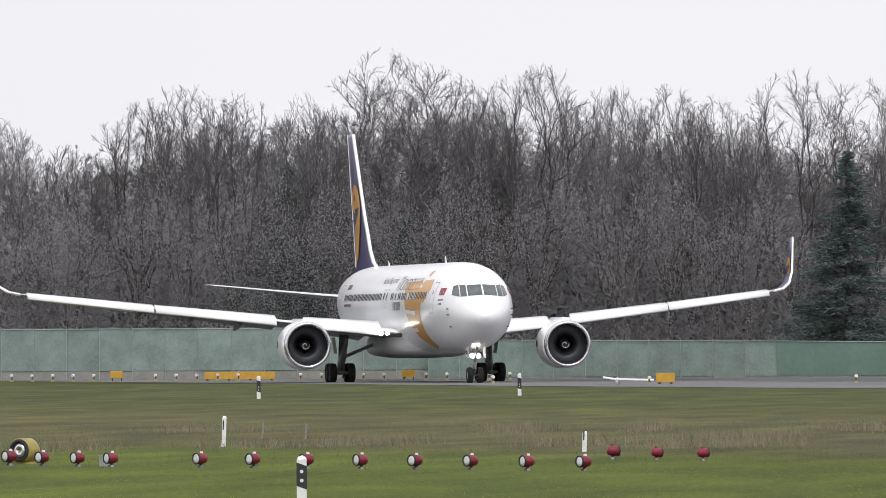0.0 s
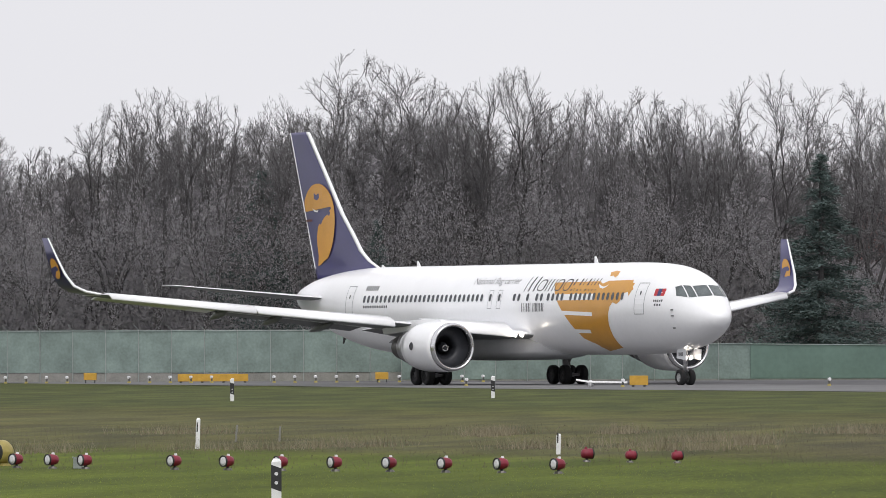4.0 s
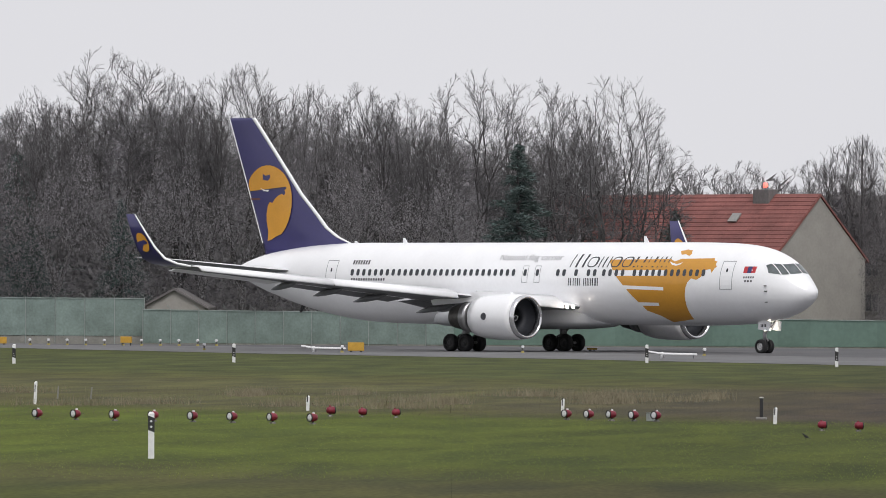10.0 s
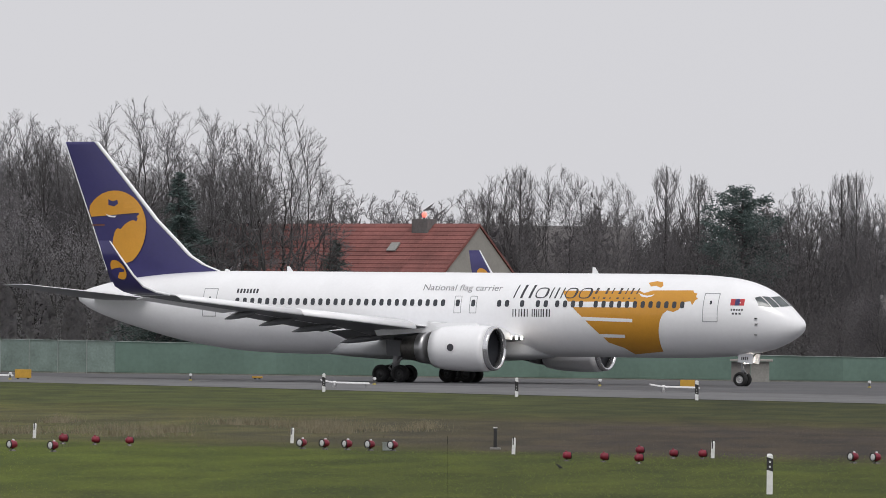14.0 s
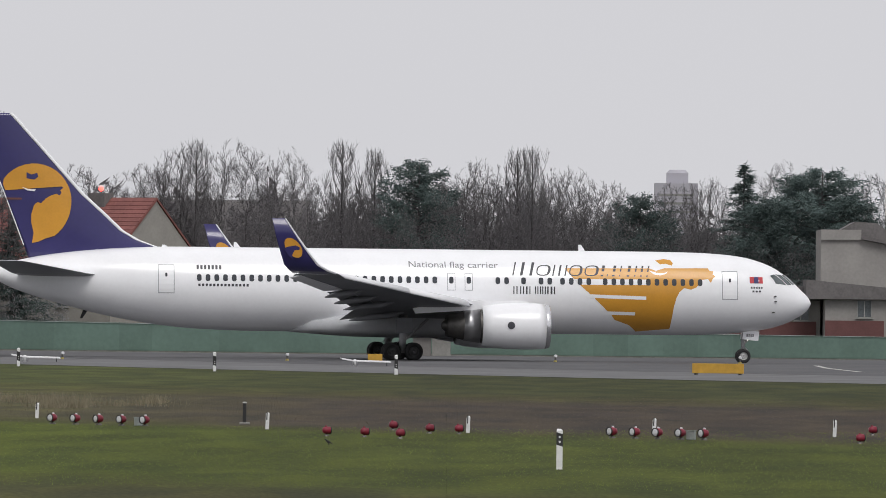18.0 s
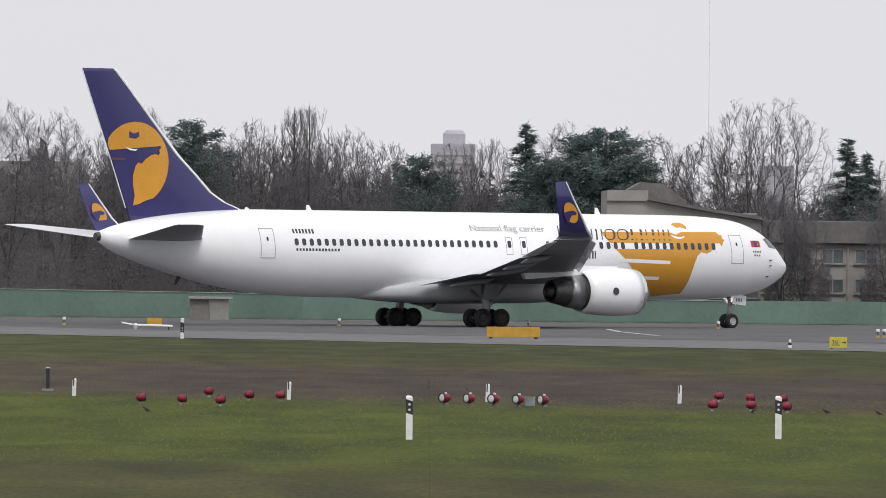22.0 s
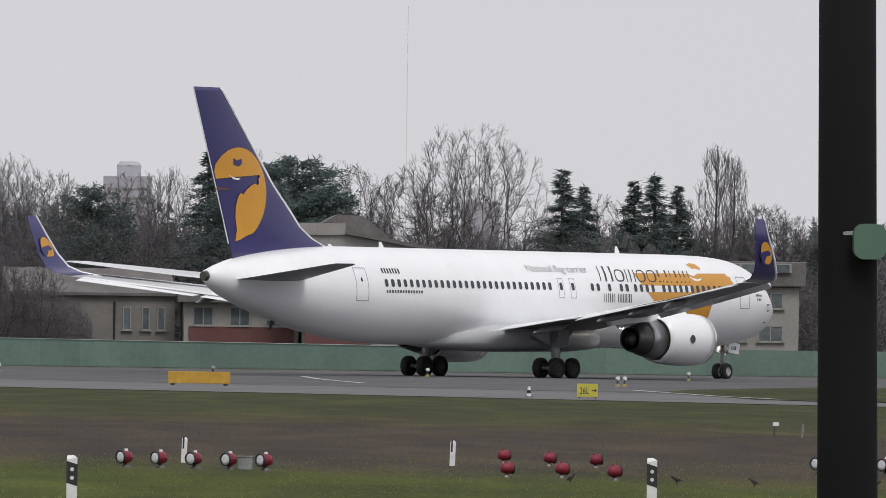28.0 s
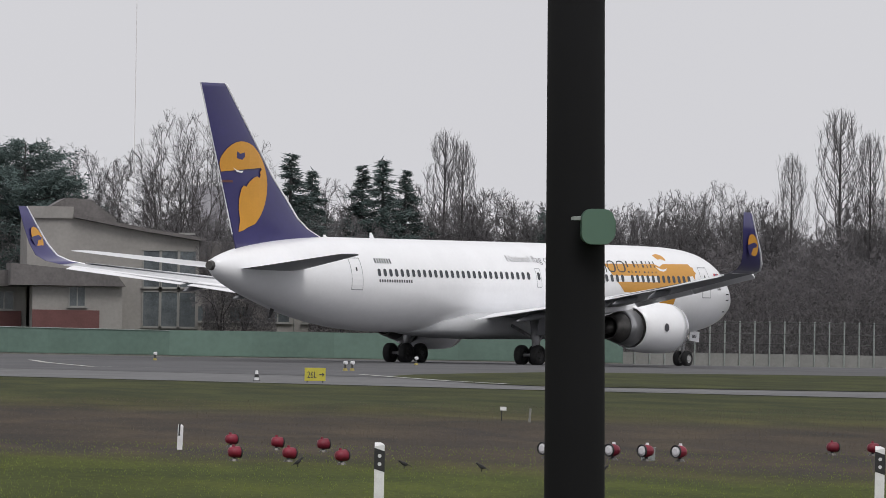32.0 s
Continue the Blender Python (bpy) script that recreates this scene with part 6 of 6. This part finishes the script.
part("shaft", box(0.1, 0.1, 0.55, 0, 0, 0.05, 0.01), M_BLACK, dark)
part("cap", box(0.11, 0.11, 0.03, 0, 0, 0.61), M_POST, dark)
part("foot", box(0.3, 0.3, 0.06, 0, 0, 0, 0.01), M_PLINTH, dark)
for x, y, hgt in ((-32.93, 242.4, 0.42), (-31.75, 241.9, 0.4), (20.8, 239.7, 0.34)):
    st = thing("stake", pose(x, y, 0, 0, 4, 0), "thin grey wooden stake in the grass", "stake", "stakes")
    part("shaft", tube([(0, 0, 0), (0, 0, hgt)], [0.03, 0.025], 6), M_PLINTH, st)
sg = thing("small_plate", pose(20.4, 243, 0), "small white plate on a dark stick", "sign")
part("stick", tube([(0, 0, 0), (0, 0, 0.32)], 0.012, 6), M_BLACK, sg)
part("plate", box(0.15, 0.02, 0.09, 0.04, -0.02, 0.25), M_POST, sg)


def barrier(x, y, turn, length, high, label):
    b = thing("yellow_barrier", pose(x, y, 0.02, 0, 0, turn), label, "barrier")
    part("board", box(length, 0.08, high - 0.08, 0, 0, 0.08, 0.01), M_YELLOW, b)
    for k in range(max(2, round(length / 1.2))):
        part("foot", box(0.12, 0.4, 0.08, -length / 2 + 0.2 + (length - 0.4) * k / max(1, round(length / 1.2) - 1), 0, 0), M_BLACK, b)
    return b


barrier(11.31, 435.1, -12, 2.75, 0.6, "long yellow barrier board beside the runway")
barrier(-86.2, 630, 0, 4.6, 0.56, "long yellow barrier board at the taxiway edge")
barrier(-51.03, 549.1, 0, 1.05, 0.62, "small yellow box beside the taxiway")
barrier(-8.0, 527, 0, 0.9, 0.5, "small yellow box beside the taxiway")
barrier(-37.73, 577, 0, 0.7, 0.2, "small yellow box beside the taxiway")
rw = thing("hazard_board", pose(-103.6, 631, 0.02), "red and white striped hazard board", "barrier")
part("board", box(2.2, 0.08, 0.75, 0, 0, 0.0), M_POST, rw)
for k in range(3):
    part("stripe", loft([[(-1.05 + 0.75 * k, -0.046, 0.06), (-0.7 + 0.75 * k, -0.046, 0.06), (-0.45 + 0.75 * k, -0.046, 0.74), (-0.8 + 0.75 * k, -0.046, 0.74)], [(-1.05 + 0.75 * k, -0.042, 0.06), (-0.7 + 0.75 * k, -0.042, 0.06), (-0.45 + 0.75 * k, -0.042, 0.74), (-0.8 + 0.75 * k, -0.042, 0.74)]]), M_REDWHITE, rw)


def stake_lamp():
    s = thing("stake_lamp", pose(0, 0, -500), "small pale runway lamp on a short stem", "lamp")
    part("stem", tube([(0, 0, 0), (0, 0, 0.3)], 0.05, 6), M_EXHAUST, s)
    part("foot", tube([(0, 0, 0), (0, 0, 0.12)], [0.12, 0.09], 8), M_OCHRE, s)
    part("head", loft([[(r * math.cos(2 * math.pi * k / 12), y, 0.38 + r * math.sin(2 * math.pi * k / 12)) for y, r in ((-0.1, 0.07), (-0.09, 0.095), (0.06, 0.08), (0.1, 0.01))] for k in range(13)], caps=False), M_POST, s)
    part("lens", tube([(0, -0.085, 0.38), (0, -0.1, 0.38)], 0.07, 12), M_LENS, s)
    return s


slamp = stake_lamp()
for k in range(25):
    if k in (5, 6, 12, 13):
        continue
    put(slamp, pose(-100.8 + 1.46 * k * 0.94, 628 - k * 0.2, 0.02, 0, 0, -35), "runway lamps along the taxiway")
for x, y in ((-50.9, 538), (-27, 520), (-13.5, 530), (3.2, 545), (15, 548), (32, 470), (32.4, 471), (27, 552), (41, 545), (-62, 560), (-40, 545)):
    put(slamp, pose(x, y, 0.04, 0, 0, 30), "runway lamps along the taxiway")
frm = thing("control_cabinet", pose(-94.0, 628.5, 0.02), "small ochre cabinet on legs by the taxiway", "cabinet")
part("case", box(0.8, 0.5, 0.45, 0, 0, 0.2, 0.02), M_YELLOW, frm)
for a in (-0.3, 0.3):
    part("leg", box(0.06, 0.06, 0.2, a, 0, 0), M_BLACK, frm)
frm = copy_thing(frm, pose(-74.3, 622.5, 0.02))
for x, y, turn in ((-27.46, 493.5, 8), (-8.06, 484.6, 10), (-52.8, 545, 4)):
    mk = thing("flat_marker", pose(x, y, 0.02, 0, 0, turn), "low white winged marker beside the taxiway", "marker", "flat markers")
    part("body", tube([(-0.55, -0.3, 0.0), (-0.55, -0.3, 0.12), (-0.55, -0.3, 0.3), (-0.55, -0.3, 0.38)], [0.1, 0.15, 0.15, 0.06], 10), M_POST, mk)
    for x0, x1, z1 in ((-0.5, 1.5, 0.2), (-0.6, -1.35, 0.36)):
        part("wing", loft([[(x, -0.3 + q, z + h) for q, h in ((-0.35, 0), (0.35, 0.06), (0.35, 0.1), (-0.35, 0.05))] for x, z in ((x0, 0.24), (x1, z1))]), M_POST, mk, "flat white board of the marker")
    part("stay", tube([(1.3, -0.3, 0), (1.3, -0.3, 0.22)], 0.02, 6), M_BLACK, mk)
sign = thing("runway_sign", pose(24.65, 378.9, 0, 0, 0, -4), "small yellow sign with black runway designator", "sign")
part("face", box(0.8, 0.07, 0.5, 0, 0, 0.08, 0.008), M_SIGN, sign)
for a in (-0.3, 0.3):
    part("leg", box(0.04, 0.04, 0.1, a, 0, 0), M_BLACK, sign)
cu = bpy.data.curves.new("writing", "FONT")
cu.body, cu.size, cu.extrude = "26L", 0.36, 0.002
ob = new("writing_source", cu)
me = bpy.data.meshes.new_from_object(ob)
bpy.data.objects.remove(ob)
for v in me.vertices:
    v.co = Vector((-0.3 + v.co.x * 0.68, -0.04 - v.co.z, 0.19 + v.co.y))
me.materials.append(M_INK)
new("writing", me).parent = sign
bm = bmesh.new()
box(0.14, 0.006, 0.035, 0.23, -0.04, 0.31, bm=bm)
bm.faces.new([bm.verts.new(p) for p in ((0.28, -0.042, 0.25), (0.36, -0.042, 0.3275), (0.28, -0.042, 0.405))])
part("arrow", bm, M_INK, sign)
cone = thing("marker_cone", pose(22.7, 383.6, 0), "small white and dark marker cone", "cone")
part("body", tube([(0, 0, 0), (0, 0, 0.42)], [0.1, 0.05], 10), M_POST, cone)
part("band", tube([(0, 0, 0.16), (0, 0, 0.28)], [0.09, 0.076], 10), M_BLACK, cone)
part("base", box(0.28, 0.28, 0.04), M_BLACK, cone)


def crow(x, y, turn, tilt, label):
    c = thing("crow", pose(x, y, 0, 0, 0, turn) @ Matrix.Scale(0.55, 4), label, "bird", "crows in the grass")
    b = pose(0, 0, 0.14, 0, -tilt, 0)
    rings = [[tuple(b @ Vector((px, r * math.cos(t), pz + r * 0.9 * math.sin(t)))) for t in (2 * math.pi * k / 10 for k in range(10))] for px, pz, r in ((-0.12, 0.0, 0.02), (-0.06, 0.0, 0.055), (0.02, 0.01, 0.07), (0.09, 0.03, 0.05), (0.12, 0.05, 0.038), (0.16, 0.06, 0.04), (0.19, 0.06, 0.02))]
    part("body", loft(rings), M_CROW, c, smooth=True)
    part("beak", loft([[tuple(b @ Vector(p)) for p in ((0.18, -0.012, 0.055), (0.18, 0.012, 0.055), (0.18, 0.0, 0.075))], [tuple(b @ Vector(p)) for p in ((0.24, -0.002, 0.05), (0.24, 0.002, 0.05), (0.24, 0.0, 0.055))]]), M_BLACK, c)
    part("tail", loft([[tuple(b @ Vector(p)) for p in ((-0.1, -0.025, 0), (-0.1, 0.025, 0), (-0.1, 0.025, 0.015), (-0.1, -0.025, 0.015))], [tuple(b @ Vector(p)) for p in ((-0.24, -0.04, -0.03), (-0.24, 0.04, -0.03), (-0.24, 0.04, -0.022), (-0.24, -0.04, -0.022))]]), M_CROW, c)
    for s in (-1, 1):
        part("wing", loft([[tuple(b @ Vector(p)) for p in ((0.07, s * 0.06, 0.04), (0.07, s * 0.075, 0.0), (0.0, s * 0.078, -0.02), (0.0, s * 0.066, 0.05))], [tuple(b @ Vector(p)) for p in ((-0.16, s * 0.03, 0.0), (-0.16, s * 0.034, -0.01), (-0.17, s * 0.034, -0.012), (-0.17, s * 0.03, 0.0))]]), M_CROW, c)
        part("leg", tube([(0, s * 0.03, 0), (0, s * 0.03, 0.1)], 0.008, 5), M_BLACK, c)
    return c


crow(-3.85, 153.6, 170, 20, "black crow standing in the short grass")
crow(10.2, 160.7, 10, 25, "black crow pecking in the short grass")
crow(11.9, 160.4, 190, 10, "black crow standing in the short grass")
crow(13.0, 158.5, 160, 15, "black crow walking in the short grass")
crow(14.9, 158.0, 30, 10, "black crow standing in the short grass")

# ---- dark pole close to the camera, shrunk to millimetres to fit its view ----
pole = thing("fence_wire", pose(0.0549, 0.6, 0), "dark pole shrunk to fit the camera's view, with a green plastic clip", "fence")
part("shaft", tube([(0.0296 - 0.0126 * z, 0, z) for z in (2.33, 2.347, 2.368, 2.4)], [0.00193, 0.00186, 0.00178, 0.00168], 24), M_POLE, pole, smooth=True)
# lower shaft thinned so that it vanishes from the farther camera places
part("core", tube([(0.0296, 0, 0), (0.0002, 0, 2.335)], 0.0005, 8), M_POLE, pole, "hair-thin lower shaft, shaped to vanish from farther back")
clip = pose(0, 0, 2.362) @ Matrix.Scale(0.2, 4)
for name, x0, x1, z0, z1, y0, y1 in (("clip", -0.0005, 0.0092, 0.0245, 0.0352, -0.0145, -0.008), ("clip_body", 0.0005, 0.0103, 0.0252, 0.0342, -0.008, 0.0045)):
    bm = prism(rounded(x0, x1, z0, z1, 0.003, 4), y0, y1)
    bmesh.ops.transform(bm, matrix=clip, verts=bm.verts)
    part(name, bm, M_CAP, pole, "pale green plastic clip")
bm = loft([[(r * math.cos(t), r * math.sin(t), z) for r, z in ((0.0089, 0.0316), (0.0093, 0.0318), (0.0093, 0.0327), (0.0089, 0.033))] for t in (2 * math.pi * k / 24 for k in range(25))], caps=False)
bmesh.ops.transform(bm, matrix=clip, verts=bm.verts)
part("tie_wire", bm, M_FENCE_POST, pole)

# ---- grass that stands up ----
def tufts(name, count, area, height, material, label, seed, lean=0.35, clump=None):
    r = np.random.RandomState(seed)
    x, y = r.uniform(area[0], area[1], count), r.uniform(area[2], area[3], count)
    if clump:
        cx, cy = r.uniform(area[0], area[1], clump), r.uniform(area[2], area[3], clump)
        k = r.randint(0, clump, count)
        x, y = cx[k] + r.normal(0, 0.55, count) * (0.5 + (k % 5) * 0.35), cy[k] + r.normal(0, 2.0, count)
    h = height * r.uniform(0.4, 1.2, count)
    a = r.uniform(0, 6.283, count)
    w = 0.006 + 0.1 * h * 0.12
    dx, dy = np.cos(a), np.sin(a)
    lx, ly = r.normal(0, lean, count) * h, r.normal(0, lean, count) * h
    v = np.stack([np.stack([x - dx * w, y - dy * w, 0 * x], 1), np.stack([x + dx * w, y + dy * w, 0 * x], 1), np.stack([x + lx, y + ly, h], 1)], 1).reshape(-1, 3)
    me = bpy.data.meshes.new(name)
    me.from_pydata(v.tolist(), [], np.arange(3 * count).reshape(-1, 3).tolist())
    me.materials.append(material)
    return tagged(new(name, me), label, "grass", kind="stuff")


tufts("short_grass", 60000, (-34, 32, 96, 190), 0.035, M_BLADE, "short green grass blades on the airfield", 1)
tufts("rough_grass", 30000, (-48, 40, 186, 290), 0.06, M_ROUGH, "rough brown winter grass strip", 2)
tufts("dry_clumps", 9000, (-44, -8, 212, 268), 0.3, M_DRY, "tall pale dry grass clumps", 3, 0.35, 26)


# ---- what moves ----
plane = airliner()


def rolled(t):
    """How far the airliner has rolled after t seconds, in metres: it speeds up slowly."""
    return float(np.interp(t, (0, 4.5, 9, 14, 19, 24, 28, 30, 32), (0, 18.1, 38.9, 62.8, 86.7, 107.2, 123.2, 133.0, 144.5)))


def motions():
    walk(plane, [
        (0, pose(-70.88, 597.15, 0, 0, 0, -74.38)),
        (0.5, pose(-70.13, 595.83, 0, 0, 0, -71.97)),
        (1, pose(-69.34, 594.51, 0, 0, 0, -69.57)),
        (1.5, pose(-68.47, 593.18, 0, 0, 0, -67.19)),
        (2, pose(-67.48, 591.85, 0, 0, 0, -64.82)),
        (2.5, pose(-66.39, 590.49, 0, 0, 0, -62.47)),
        (4.5, pose(-61.54, 584.91, 0, 0, 0, -53.42)),
        (5, pose(-60.08, 583.56, 0, 0, 0, -51.34)),
        (5.5, pose(-58.55, 582.18, 0, 0, 0, -49.44)),
        (6, pose(-56.97, 580.77, 0, 0, 0, -47.70)),
        (6.5, pose(-55.32, 579.33, 0, 0, 0, -46.05)),
        (7, pose(-53.58, 577.86, 0, 0, 0, -44.50)),
        (7.5, pose(-51.74, 576.41, 0, 0, 0, -43.25)),
        (8, pose(-49.98, 575.01, 0, 0, 0, -43.02)),
        (8.5, pose(-48.29, 573.60, 0, 0, 0, -43.29)),
        (9, pose(-46.28, 572.17, 0, 0, 0, -42.69)),
        (9.5, pose(-44.30, 570.67, 0, 0, 0, -41.61)),
        (10, pose(-42.35, 569.20, 0, 0, 0, -40.52)),
        (10.5, pose(-40.35, 567.79, 0, 0, 0, -39.42)),
        (11, pose(-38.34, 566.46, 0, 0, 0, -38.22)),
        (11.5, pose(-36.25, 565.21, 0, 0, 0, -36.81)),
        (12, pose(-34.16, 564.06, 0, 0, 0, -35.15)),
        (12.5, pose(-32.07, 563.02, 0, 0, 0, -33.20)),
        (13, pose(-29.92, 562.10, 0, 0, 0, -30.89)),
        (13.5, pose(-27.75, 561.32, 0, 0, 0, -28.19)),
        (14, pose(-25.55, 560.69, 0, 0, 0, -25.09)),
        (14.5, pose(-23.33, 560.17, 0, 0, 0, -21.56)),
        (16.5, pose(-14.17, 558.57, 0, 0, 0, -5.78)),
        (17, pose(-11.82, 558.17, 0, 0, 0, -1.69)),
        (17.5, pose(-9.50, 557.72, 0, 0, 0, 2.45)),
        (18, pose(-7.17, 557.23, 0, 0, 0, 6.56)),
        (18.5, pose(-4.90, 556.70, 0, 0, 0, 10.57)),
        (19, pose(-2.62, 556.12, 0, 0, 0, 14.44)),
        (19.5, pose(-0.43, 555.50, 0, 0, 0, 18.14)),
        (20, pose(1.73, 554.87, 0, 0, 0, 21.67)),
        (20.5, pose(3.89, 554.23, 0, 0, 0, 25.03)),
        (21, pose(6.02, 553.64, 0, 0, 0, 28.32)),
        (21.5, pose(8.03, 553.15, 0, 0, 0, 31.73)),
        (22, pose(9.72, 552.79, 0, 0, 0, 35.25)),
        (22.5, pose(11.30, 552.37, 0, 0, 0, 37.82)),
        (23, pose(13.44, 551.81, 0, 0, 0, 38.85)),
        (23.5, pose(15.49, 551.46, 0, 0, 0, 39.43)),
        (24, pose(17.38, 551.67, 0, 0, 0, 40.68)),
        (24.5, pose(19.28, 552.43, 0, 0, 0, 42.33)),
        (26.5, pose(26.09, 557.50, 0, 0, 0, 48.67)),
        (27, pose(27.73, 559.02, 0, 0, 0, 49.52)),
        (27.5, pose(29.40, 560.75, 0, 0, 0, 49.98)),
        (28, pose(31.06, 562.66, 0, 0, 0, 50.27)),
        (28.5, pose(32.79, 564.70, 0, 0, 0, 50.50)),
        (29, pose(34.54, 566.84, 0, 0, 0, 50.63)),
        (29.5, pose(36.32, 569.08, 0, 0, 0, 50.67)),
        (30, pose(38.18, 571.41, 0, 0, 0, 50.67)),
        (30.5, pose(40.15, 573.81, 0, 0, 0, 50.71)),
        (31, pose(42.30, 576.25, 0, 0, 0, 50.80)),
        (31.5, pose(44.55, 578.71, 0, 0, 0, 50.92)),
        (32, pose(46.91, 581.16, 0, 0, 0, 51.10)),
    ])
    # the wheels turn with the ground
    for w, r in WHEELS:
        x, y, z = w.matrix_basis.translation
        w.rotation_mode = "QUATERNION"
        steps = [0.1 * k for k in range(321)]
        walk(w, [(t, pose(x, y, z) @ Matrix.Rotation(rolled(t) / r, 4, "Y")) for t in steps])


motions()
